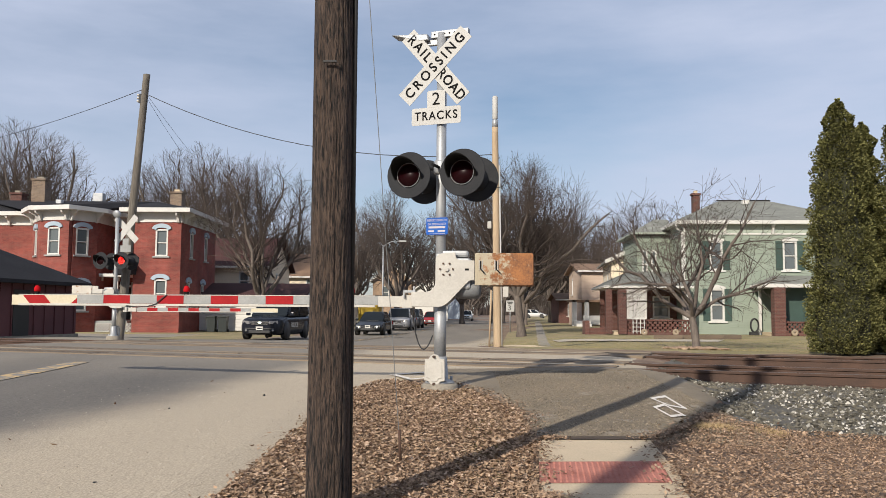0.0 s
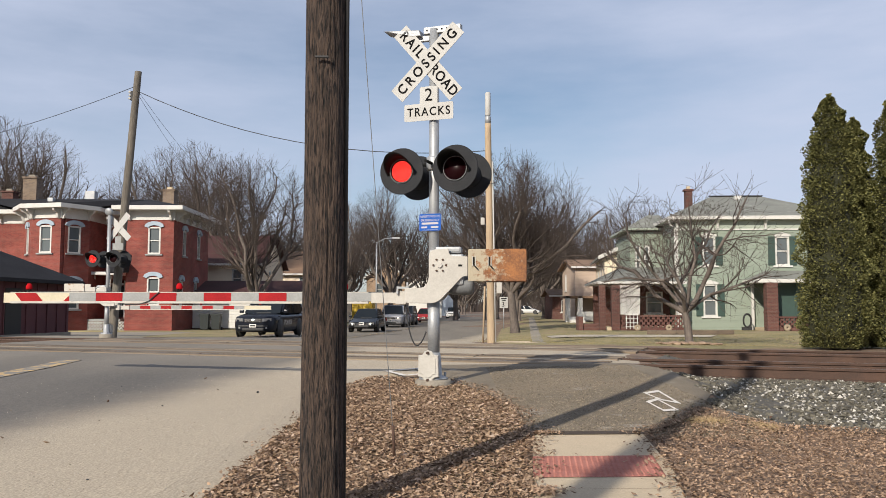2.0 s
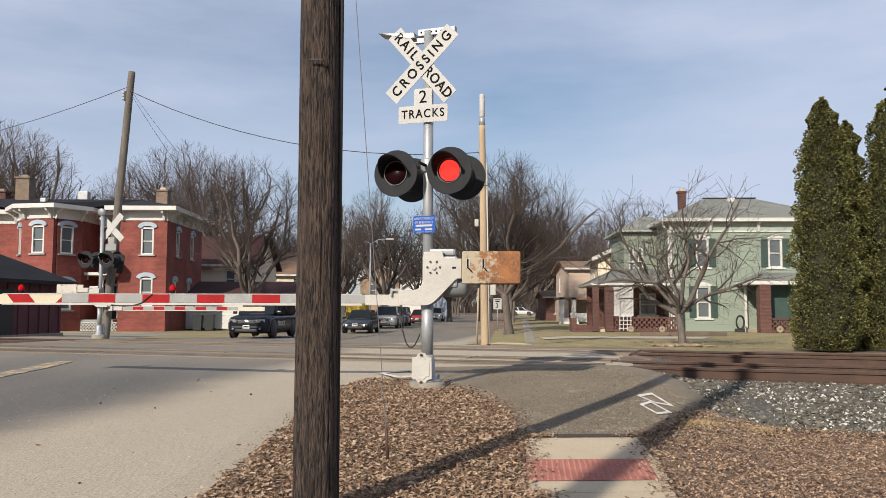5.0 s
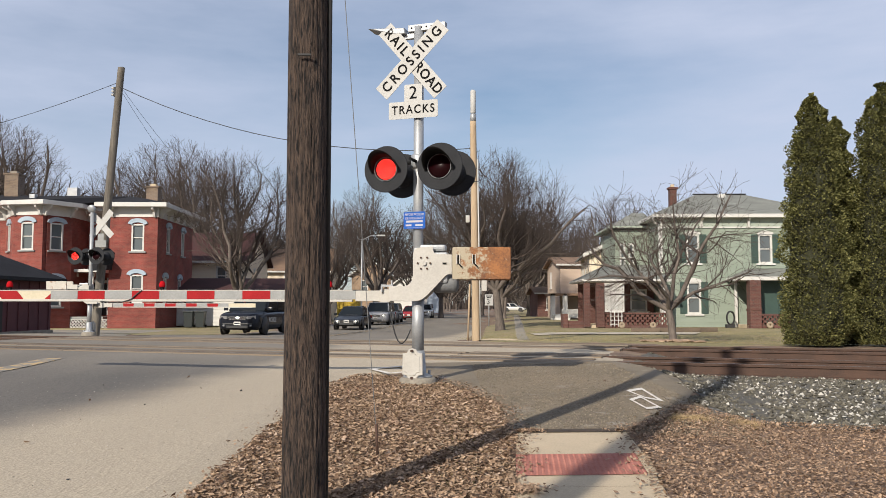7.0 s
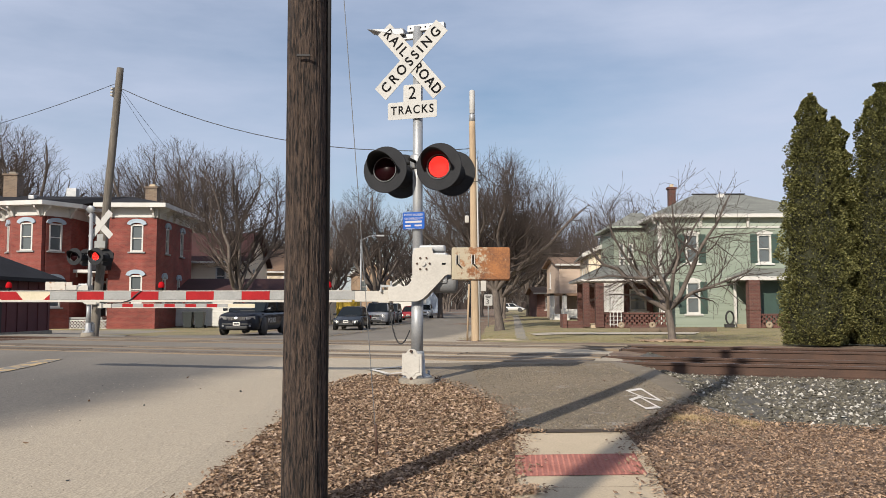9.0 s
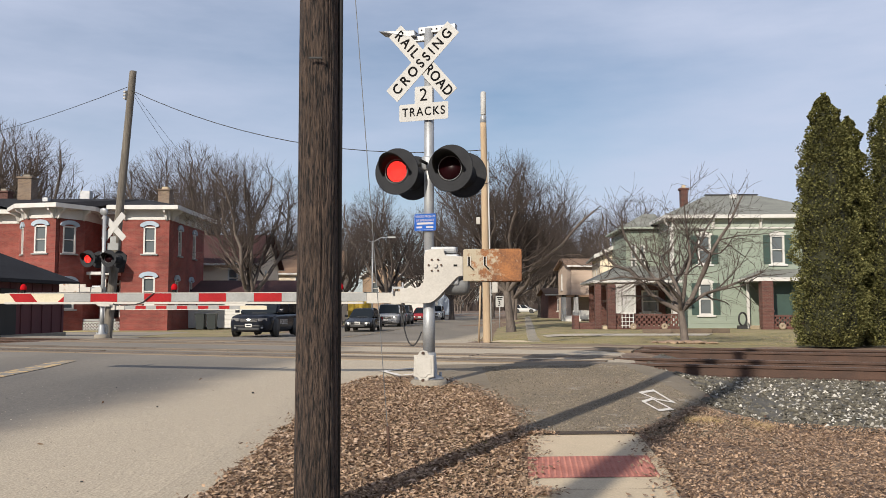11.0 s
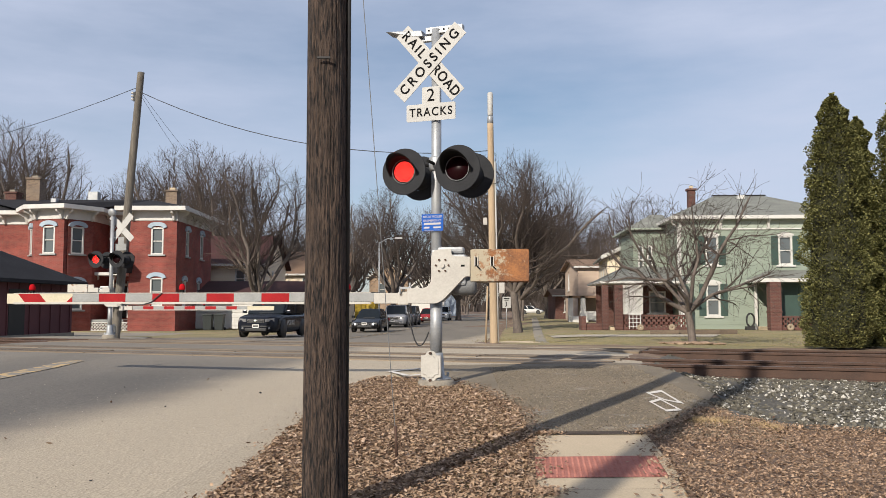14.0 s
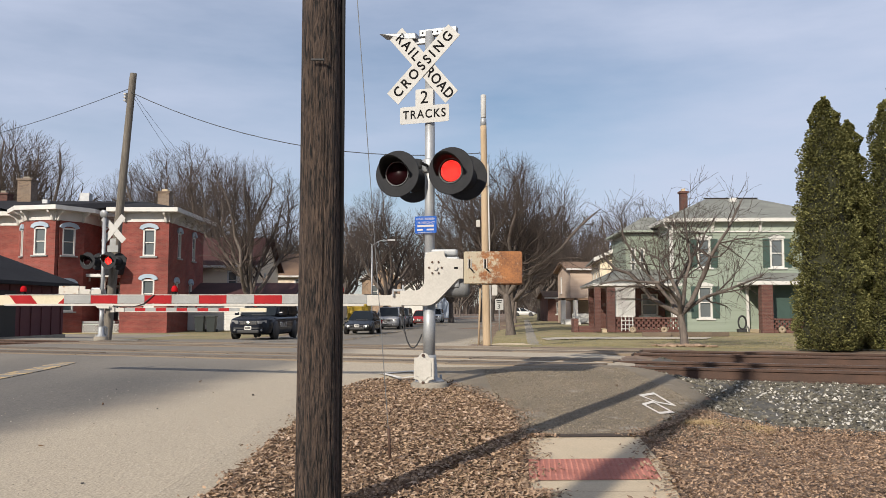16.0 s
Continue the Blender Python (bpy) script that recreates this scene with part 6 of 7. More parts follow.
# plainer houses further off
def plain_house(x0, x1, y0, y1, h, rise, wall_mt, roof_mt, label, gable="x", wins=(), side_wins=(), z=-0.5, roof_label="", trim=TRIM):
    hs = thing("house", pose(0, 0, z), label, "house")
    fp = [(x0, y0), (x1, y0), (x1, y1), (x0, y1)]
    for i in range(4):
        hl = list(wins) if i == 0 else list(side_wins) if i in (1, 3) else []
        bm, m = wall_mesh(fp[i], fp[(i + 1) % 4], 0, h, 0.2, hl, 0.2)
        part("wall", bm, wall_mt, hs)
        for q in hl:
            window(hs, m, q, trim)
    o = 0.45
    ym, xm = (y0 + y1) / 2, (x0 + x1) / 2
    if gable == "x":
        bm = bmesh.new()
        slab(bm, [(y0, h), (y1, h), (ym, h + rise)], x1 - x0 - 0.02, pose(x1 - 0.01, 0, 0, 0, 0, 90))
        part("gable", bm, wall_mt, hs)
        for s in (-1, 1):
            ye = ym + s * ((y1 - y0) / 2 + o)
            ze = h - rise * o / ((y1 - y0) / 2)
            vs = [(x0 - o, ym, h + rise), (x1 + o, ym, h + rise), (x1 + o, ye, ze), (x0 - o, ye, ze)]
            vs += [(a, b, c + 0.14) for a, b, c in vs]
            part("roof", pieces_bm(vs), roof_mt, hs, roof_label)
            part("gutter", boxes((((x0 + x1) / 2, ye, ze + 0.07), (x1 - x0 + 2 * o, 0.1, 0.16))), trim, hs)
    else:
        bm = bmesh.new()
        slab(bm, [(x0, h), (x1, h), (xm, h + rise)], y1 - y0 - 0.02, pose(0, y0 + 0.01, 0))
        part("gable", bm, wall_mt, hs)
        for s in (-1, 1):
            xe = xm + s * ((x1 - x0) / 2 + o)
            ze = h - rise * o / ((x1 - x0) / 2)
            vs = [(xm, y0 - o, h + rise), (xm, y1 + o, h + rise), (xe, y1 + o, ze), (xe, y0 - o, ze)]
            vs += [(a, b, c + 0.14) for a, b, c in vs]
            part("roof", pieces_bm(vs), roof_mt, hs, roof_label)
            vs = [(xm, y0 - o, h + rise - 0.1), (xm, y0 - o - 0.06, h + rise - 0.1), (xe, y0 - o - 0.06, ze - 0.1), (xe, y0 - o, ze - 0.1)]
            vs += [(a, b, c + 0.26) for a, b, c in vs]
            part("bargeboard", pieces_bm(vs), trim, hs)
    return hs


def pieces_bm(vs):
    bm = bmesh.new()
    v = [bm.verts.new(p) for p in vs]
    for f in ((0, 1, 2, 3), (7, 6, 5, 4), (0, 4, 5, 1), (1, 5, 6, 2), (2, 6, 7, 3), (3, 7, 4, 0)):
        bm.faces.new([v[i] for i in f])
    bmesh.ops.recalc_face_normals(bm, faces=bm.faces)
    return bm


# cream house behind the porch, tan and white houses along the street
cream = plain_house(11.25, 17.8, 57, 66, 5.05, 1.5, CREAMSIDE, SHINGLE, "cream clapboard house with white gable trim", "y", [(1.6, 2.3, 2.4, 4.0)], [(2, 2.8, 2.6, 4.2), (5, 5.8, 2.6, 4.2)])
cream.matrix_basis = pose(11.25, 57, -0.5, 0, 0, -7) @ pose(-11.25, -57, 0)
tan = plain_house(12.6, 18.3, 78, 86, 5.3, 0.8, PINKTAN, BROWNROOF, "pinkish tan house with a white front porch", "x", [(3.6, 4.4, 3.2, 4.8)], [(2, 2.8, 3.2, 4.8)])
part("porch_roof", band([(11.2, 74.5), (16.5, 74.5), (16.5, 78), (11.2, 78)], 2.35, 2.55), BROWNROOF, tan)
part("porch_wall", boxes(((14.2, 74.7, 0.75), (4.0, 0.2, 0.8)), bevel=0.02), TRIM, tan, "white porch wall")
for x in (11.4, 12.5, 15.9):
    part("porch_column", boxes(((x, 74.7, 1.35), (0.4, 0.4, 2.4)), bevel=0.02), TRIM, tan)
part("stairs", boxes(((12.0, 73.6, 0.2), (1.3, 1.4, 0.4)), ((12.0, 73.9, 0.55), (1.3, 0.8, 0.3)), bevel=0.01), TRIM, tan)
brickp = plain_house(12.9, 16.5, 96, 103, 2.9, 0.7, DARKBRICK, BROWNROOF, "low red brick house with a brown porch roof", "x", [(1, 1.9, 1.0, 2.4)])
white2 = plain_house(19.5, 27, 112, 122, 5.6, 2.2, WHITESIDE, SHINGLE, "white two-storey house among trees", "y", [(2, 2.9, 3.2, 4.8), (4.5, 5.4, 3.2, 4.8), (2, 2.9, 0.8, 2.3)])
# left side of the street
maroon = plain_house(-21.5, -14.2, 66, 75, 5.0, 2.4, CREAMSIDE, MAROONROOF, "pale house under a maroon roof", "x", [(1, 1.8, 3.0, 4.5), (5, 5.8, 3.0, 4.5)], [(3, 3.8, 3.0, 4.5)])
garage = plain_house(-19.8, -10.2, 58, 64, 2.35, 0.9, WHITESIDE, MAROONROOF, "long white garage with a maroon roof", "x")
for i in range(12):
    part("board", boxes(((-15.0, 57.985, 0.12 + 0.18 * i), (9.5, 0.03, 0.15)), bevel=0.01), WHITESIDE, garage)
tanroof = plain_house(-15.5, -9.6, 82, 90, 4.9, 2.2, CREAMSIDE, BROWNROOF, "cream house with a brown shingled roof", "x", [(1.6, 2.3, 3.0, 4.5), (4.1, 4.8, 3.0, 4.5)])
chimney(tanroof, -13.2, 86, 6.6, 8.2, 0.7, DARKBRICK)
grey3 = plain_house(-9.2, -4.4, 104, 112, 5.4, 1.8, TANBRICK, SHINGLE, "tan brick street house behind bare trees", "y", [(1.2, 2.0, 3.0, 4.6), (3.0, 3.8, 3.0, 4.6)])
white4 = plain_house(-5.0, 0.2, 132, 142, 5.0, 2.0, WHITESIDE, SHINGLE, "white street house far along the road", "y", [(1.2, 2.0, 3.0, 4.6), (3.2, 4.0, 3.0, 4.6)])
blue5 = plain_house(-1.6, 3.2, 168, 178, 5.0, 2.0, BLUESIDE, SHINGLE, "blue-grey street house far along the road", "y", [(1.2, 2.0, 3.0, 4.6)])

# ---- trees ----
def limb_list(seed, height, r0, fork, limbs, spread, droop, levels, dense, zig=0.14, multi=False, crown=(0.6, 0.42, 0.36), rise=0.0):
    """Segments of a bare tree: start, end, radii, level."""
    r = random.Random(seed)
    segs = []
    mid, hh, hw = (height * k for k in crown)

    def outside(p):
        return (p.x / hw) ** 2 + (p.y / hw) ** 2 + ((p.z - mid) / hh) ** 2 > r.uniform(0.85, 1.1) and p.z > mid - hh * 0.9

    def vec(a):
        return Vector((r.gauss(0, a), r.gauss(0, a), r.gauss(0, a)))

    def branch(p, d, length, rad, level):
        n = max(2, int(length / (0.5 if level < 2 else 0.34))) if level < 3 else 3
        n = min(n, 9)
        step = length / n
        taper = (rad - max(rad * 0.28, 0.004)) / n
        for i in range(n):
            up = Vector((0, 0, 1)) * (0.10 if level < 2 else 0.07) * (1 - droop)
            d = (d + vec(zig) + up - Vector((0, 0, 0.05 * droop * level))).normalized()
            q = p + d * step
            r1 = max(rad - taper, 0.004)
            segs.append((p, q, rad, r1, level))
            p, rad = q, r1
            if outside(q) and level > 0:
                tip = (d + vec(0.2)).normalized()
                reach = max(0.45, rad * 9)
                mid_q = q + tip * reach * 0.5
                segs.append((q, mid_q, rad, rad * 0.5, min(level + 1, 3)))
                segs.append((mid_q, mid_q + (tip + vec(0.2)) * reach * 0.5, rad * 0.5, 0.005, min(level + 1, 3)))
                if level < 3:
                    for _ in range(3):
                        branch(q, (tip + vec(0.45)).normalized(), 0.9, max(rad * 0.5, 0.006), max(level + 1, 3))
                return
            if level < levels and (i > 0 or level > 1):
                kids = dense[min(level, len(dense) - 1)]
                count = int(kids) + (1 if r.random() < kids - int(kids) else 0)
                for _ in range(count):
                    side = d.cross(vec(1)).normalized()
                    a = r.uniform(0.5, 1.05)
                    nd = (d * math.cos(a) + side * math.sin(a) + Vector((0, 0, rise))).normalized()
                    left = length * (1 - 0.55 * i / n)
                    branch(p, nd, left * r.uniform(0.42, 0.66), rad * r.uniform(0.38, 0.6), level + 1)

    p, d = Vector((0, 0, -0.15)), Vector((0, 0, 1))
    if not multi:
        k = 4
        for i in range(k):
            d = (d + vec(0.04)).normalized()
            q = p + d * (fork + 0.15) / k
            flare = 1.35 if i == 0 else 1.0
            segs.append((p, q, r0 * flare * (1 - 0.05 * i), r0 * (1 - 0.05 * (i + 1)), 0))
            p = q
    for j in range(limbs):
        a = 2 * math.pi * (j + r.uniform(-0.25, 0.25)) / limbs
        lean = spread * r.uniform(0.45, 1.1) if j else spread * 0.12
        nd = Vector((math.cos(a) * math.sin(lean), math.sin(a) * math.sin(lean), math.cos(lean)))
        start = p if not multi else Vector((0.1 * math.cos(a), 0.1 * math.sin(a), -0.15))
        branch(start, nd, (height - fork) * r.uniform(0.8, 1.0) / max(0.55, math.cos(lean * 0.6)), r0 * r.uniform(0.5, 0.68), 1)
    return segs


def limbs_mesh(segs, name, material, thin):
    vs, fs = [], []
    for p, q, a, b, level in segs:
        k = 8 if level == 0 else 6 if level == 1 else 4 if level == 2 else 3
        d = (q - p).normalized()
        s = d.orthogonal().normalized()
        t = d.cross(s)
        a, b = max(a, thin), max(b, thin * 0.8)
        base = len(vs)
        for c, rad in ((p, a), (q + d * b * 0.3, b)):
            for i in range(k):
                an = 2 * math.pi * i / k
                vs.append(tuple(c + s * (rad * math.cos(an)) + t * (rad * math.sin(an))))
        for i in range(k):
            fs.append((base + i, base + (i + 1) % k, base + k + (i + 1) % k, base + k + i))
    me = bpy.data.meshes.new(name)
    me.from_pydata(vs, [], fs)
    me.polygons.foreach_set("use_smooth", [True] * len(fs))
    me.materials.append(material)
    return me


def bare_tree(m, label, thin, **kw):
    segs = limb_list(**kw)
    tree = thing("tree", m, label, "tree", "bare street trees")
    for nm, keep, mt in (("trunk", lambda l: l < 2, BARK), ("crown", lambda l: l >= 2, TWIG)):
        ob = new(nm, limbs_mesh([s for s in segs if keep(s[4])], nm, mt, thin))
        ob.parent = tree
    return tree


def at(x, y, turn=0.0, sc=1.0, sz=None):
    sz = sz or sc
    return pose(x, y, ground_z(x, y), 0, 0, turn) @ Matrix.Diagonal((sc, sc, sz, 1))


maple = bare_tree(at(4.3, 48), "large bare spreading tree on the verge, dense brown twigs", 0.0062, seed=5, height=10.2, r0=0.25, fork=2.3, limbs=10, spread=0.9, droop=0.05, levels=4, dense=(0, 2.1, 1.9, 1.7), zig=0.17, crown=(0.58, 0.42, 0.45), rise=0.3)
locust = bare_tree(at(7.75, 26), "small bare locust tree with crooked spreading branches", 0.0048, seed=12, height=4.85, r0=0.135, fork=1.0, limbs=8, spread=1.05, droop=0.3, levels=4, dense=(0, 1.8, 1.6, 1.3), zig=0.27, crown=(0.60, 0.44, 0.54))
elm = bare_tree(at(-12.0, 54), "bare many-stemmed tree before a maroon-roofed house", 0.0072, seed=21, height=10.6, r0=0.26, fork=1.9, limbs=8, spread=0.5, droop=0.0, levels=4, dense=(0, 1.6, 1.3, 0.9), zig=0.19, crown=(0.58, 0.46, 0.40), rise=0.3)
ash = bare_tree(at(-5.6, 92), "bare round-crowned street tree", 0.0085, seed=31, height=14.5, r0=0.36, fork=2.6, limbs=8, spread=0.7, droop=0.0, levels=4, dense=(0, 1.65, 1.45, 1.0), zig=0.17, crown=(0.56, 0.45, 0.40), rise=0.3)
# the same kinds again along the street and behind the houses
for src, x, y, turn, sc, lab in (
        (ash, -25.5, 84, 40, 1.2, "tall bare tree rising behind the red brick house"), (ash, -32.0, 90, 100, 1.1, "tall bare tree rising behind the red brick house"),
        (elm, -21.5, 78, 30, 1.42, "bare tree behind the brick house"), (ash, -37.2, 74, 160, 1.16, "bare tree with fine drooping twigs beside the brick house"),
        (ash, -43.0, 80, 60, 1.3, "bare tree with fine drooping twigs beside the brick house"),
        (ash, 1.9, 104, 70, 0.95, "bare street tree on the verge"), (maple, 6.2, 70, 130, 0.95, "bare street tree on the verge"),
        (maple, 8.6, 92, 200, 1.05, "bare street tree on the verge"), (ash, 22.5, 92, 20, 0.9, "bare tree behind the green house"), (elm, 15.8, 96, 80, 1.1, "bare tree behind the cream house"),
        (elm, -8.0, 70, 120, 0.8, "bare street tree beside the road"), (ash, 13.2, 106, 210, 0.9, "bare tree behind the tan house"),
        (maple, 17.0, 126, 15, 1.1, "bare tree behind the tan house"), (ash, 8.2, 122, 300, 0.9, "bare street tree on the verge"), (ash, -12.5, 108, 250, 1.0, "bare street tree beside the road")):
    tagged(copy_thing(src, at(x, y, turn, sc)), lab)
far_tree = bare_tree(at(-9.5, 200), "bare tree in the far woods", 0.024, seed=41, height=13.0, r0=0.3, fork=2.2, limbs=8, spread=0.75, droop=0.0, levels=3, dense=(0, 1.6, 1.5), zig=0.13, crown=(0.56, 0.45, 0.42), rise=0.3)
woods_x = random.Random(77)
for i in range(64):
    d_ = woods_x.uniform(115, 330) if i < 42 else woods_x.uniform(300, 400)
    side_ = woods_x.choice((-1, 1)) * woods_x.uniform(9, 42)
    xx_ = 0.0906 * d_ - 3.5 + (side_ if d_ < 290 else woods_x.uniform(-30, 30))
    tagged(copy_thing(far_tree, at(xx_, d_, 37 * i, woods_x.uniform(0.7, 1.15))), "bare tree in the far woods", "", "far woods")


# the wooded skyline at the end of the street
r_ = np.random.RandomState(52)
wv, wf = [], []
for layer in range(3):
    for i in range(2600):
        x_ = -380 + 860 * (i + r_.rand()) / 2600
        y_ = 430 + 22 * layer + r_.uniform(-8, 8)
        h_ = (9 + 4 * noise.noise(Vector((x_ * 0.05, layer * 3.1, 0))) + 2.5 * noise.noise(Vector((x_ * 0.3, layer, 7)))) * r_.uniform(0.55, 1.1)
        w_, k = r_.uniform(0.12, 0.42), len(wv)
        lean_ = r_.normal(0, 0.9)
        wv += [(x_ - w_, y_, -0.8), (x_ + w_, y_ + 0.3, -0.8), (x_ + lean_ * 0.5 + w_ * 0.7, y_ + 0.3, h_ * 0.5), (x_ + lean_, y_ + 0.1, h_), (x_ + lean_ * 0.5 - w_ * 0.7, y_, h_ * 0.5)]
        wf += [(k, k + 1, k + 2, k + 3, k + 4)]
tagged(pieces("distant_woods", wv, wf, TWIG), "brown bare woods along the skyline", "woods", "", "stuff")


def rad_x(a, w):
    return math.cos(a) * w


def rad_y(a, w):
    return math.sin(a) * w


def cypress(m, height, radius, seed, label):
    tree = thing("conifer", m, label, "conifer", "tall evergreen row")
    r = np.random.RandomState(seed)

    def wide(u, a):
        prof = float(np.interp(u, [0, 0.04, 0.15, 0.35, 0.6, 0.8, 0.92, 0.98, 1.0], [0.75, 0.92, 1.0, 0.97, 0.82, 0.58, 0.36, 0.17, 0.02]))
        lump = 1 + 0.24 * noise.noise(Vector((math.cos(a) * 1.6, math.sin(a) * 1.6, u * height * 0.9 + seed))) + 0.16 * noise.noise(Vector((math.cos(a) * 4, math.sin(a) * 4, u * height * 2.4)))
        return radius * prof * lump

    part("trunk", tubes(((0, 0, -0.2), (0, 0, height * 0.9), 0.11, 0.03), seg=8), BARK, tree)
    # near-black core: the shade between leaf clumps is put into its colour
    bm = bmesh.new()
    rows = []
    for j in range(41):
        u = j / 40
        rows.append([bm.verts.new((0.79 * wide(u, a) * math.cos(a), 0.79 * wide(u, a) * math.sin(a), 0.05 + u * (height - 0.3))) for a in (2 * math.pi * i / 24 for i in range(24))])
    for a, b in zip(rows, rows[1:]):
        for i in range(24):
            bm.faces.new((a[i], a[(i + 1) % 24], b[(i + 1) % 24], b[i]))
    part("inner_shade_core", bm, CYPSHADE, tree)
    verts, faces = [], []
    for i in range(60000):
        u = r.rand() ** 1.1
        a = r.rand() * 6.283
        w = wide(u, a)
        clump = noise.noise(Vector((rad_x(a, w) * 3.4, rad_y(a, w) * 3.4, u * height * 2.6 + seed * 3)))
        if clump < -0.22 and r.rand() < 0.45:
            continue
        rad = w * r.uniform(0.80, 1.03) + 0.02 + 0.3 * clump
        c = Vector((rad * math.cos(a), rad * math.sin(a), 0.03 + u * (height - 0.05)))
        out = Vector((math.cos(a) + r.normal(0, 0.45), math.sin(a) + r.normal(0, 0.45), r.normal(0.55, 0.5))).normalized()
        side = out.cross(Vector((r.normal(0, 0.5), r.normal(0, 0.5), 1))).normalized()
        s = r.uniform(0.02, 0.046)
        k = len(verts)
        tip = c + out * s * 1.5
        verts += [tuple(c - side * s * 0.35), tuple(c + side * s * 0.35), tuple(c + out * s * 0.8 + side * s * 0.6), tuple(tip), tuple(c + out * s * 0.8 - side * s * 0.6)]
        faces += [(k, k + 1, k + 2, k + 3, k + 4)]
    tagged(pieces("foliage", verts, faces, CYPLEAF, tree), "olive-green evergreen foliage")
    return tree


CYPLEAF = varied("evergreen_spray", (0.075, 0.08, 0.026), (0.27, 0.26, 0.092), 0.85, True)
CYPSHADE = paint("evergreen_inner_shade", (0.03, 0.031, 0.012), (0.015, 0.016, 0.007), 3, 0.95, 0.6, 14)
cypress(at(10.88, 23.0), 7.1, 0.86, 2, "tall narrow evergreen with dense olive-green foliage")
cypress(at(12.12, 24.2), 6.75, 0.72, 5, "slender evergreen between two larger ones")
cypress(at(13.0, 23.2, 0), 7.45, 0.95, 9, "tall evergreen at the end of the row")

# rocks round the small tree
r_ = random.Random(3)
ROCK = paint("tan_rock", (0.34, 0.24, 0.165), (0.20, 0.135, 0.095), 4, 0.9, 0.4, 25)
for i in range(22):
    a = 2 * math.pi * i / 22
    x_, y_ = 7.75 + 0.85 * math.cos(a) * r_.uniform(0.4, 1.1), 26 + 0.55 * math.sin(a) * r_.uniform(0.5, 1.1)
    bm = bmesh.new()
    bmesh.ops.create_icosphere(bm, subdivisions=2, radius=1.0)
    for v in bm.verts:
        v.co *= 1 + 0.35 * noise.noise(v.co * 1.3 + Vector((i * 3, 0, 0)))
    s_ = r_.uniform(0.07, 0.17)
    bmesh.ops.scale(bm, vec=(s_ * 1.7, s_ * 1.1, s_ * 0.38), verts=bm.verts)
    rk = tagged(part("rock", bm, ROCK, None), "tan field stone in a ring round a tree", "rock", "stones round the tree")
    rk.matrix_basis = pose(x_, y_, ground_z(x_, y_) + s_ * 0.3, 0, 0, r_.uniform(0, 180))
for i in range(4):
    bm = boxes(((0, 0, 0), (1.3, 0.22, 0.2)), bevel=0.02)
    tmb = tagged(part("garden_timber", bm, TIE), "dark weathered garden timber lying on the lawn", "timber", "garden timbers")
    tmb.matrix_basis = pose(10.2 + i * 0.95, 38.6 + 0.25 * (i % 2), ground_z(11, 38.6) + 0.1, 0, 0, -15 + 11 * i)

# ---- vehicles ----
TYRE = paint("tyre_rubber", (0.02, 0.02, 0.02), (0.03, 0.03, 0.03), 8, 0.9, 0.1)
RIM = glassy("alloy_rim", (0.45, 0.45, 0.46), 0.3, 0.9)
CARGLASS = glassy("car_glass", (0.012, 0.015, 0.017), 0.04, 0, 0, 0.35)
HEADLAMP = glassy("headlamp", (0.34, 0.34, 0.34), 0.12, 0.5)
HEADLIT = glow("lit_headlamp", (1.0, 0.93, 0.8), 1.6)
CHROME = glassy("chrome", (0.6, 0.6, 0.6), 0.15, 1.0)
PLASTIC = paint("black_plastic", (0.018, 0.018, 0.019), (0.026, 0.026, 0.027), 8, 0.6, 0.05)
PLATE = paint("number_plate", (0.62, 0.60, 0.56), (0.55, 0.53, 0.5), 8, 0.5, 0.0)


def car_paint(name, col):
    return glassy(name, col, 0.22, 0.0, 0.1, 0.16)


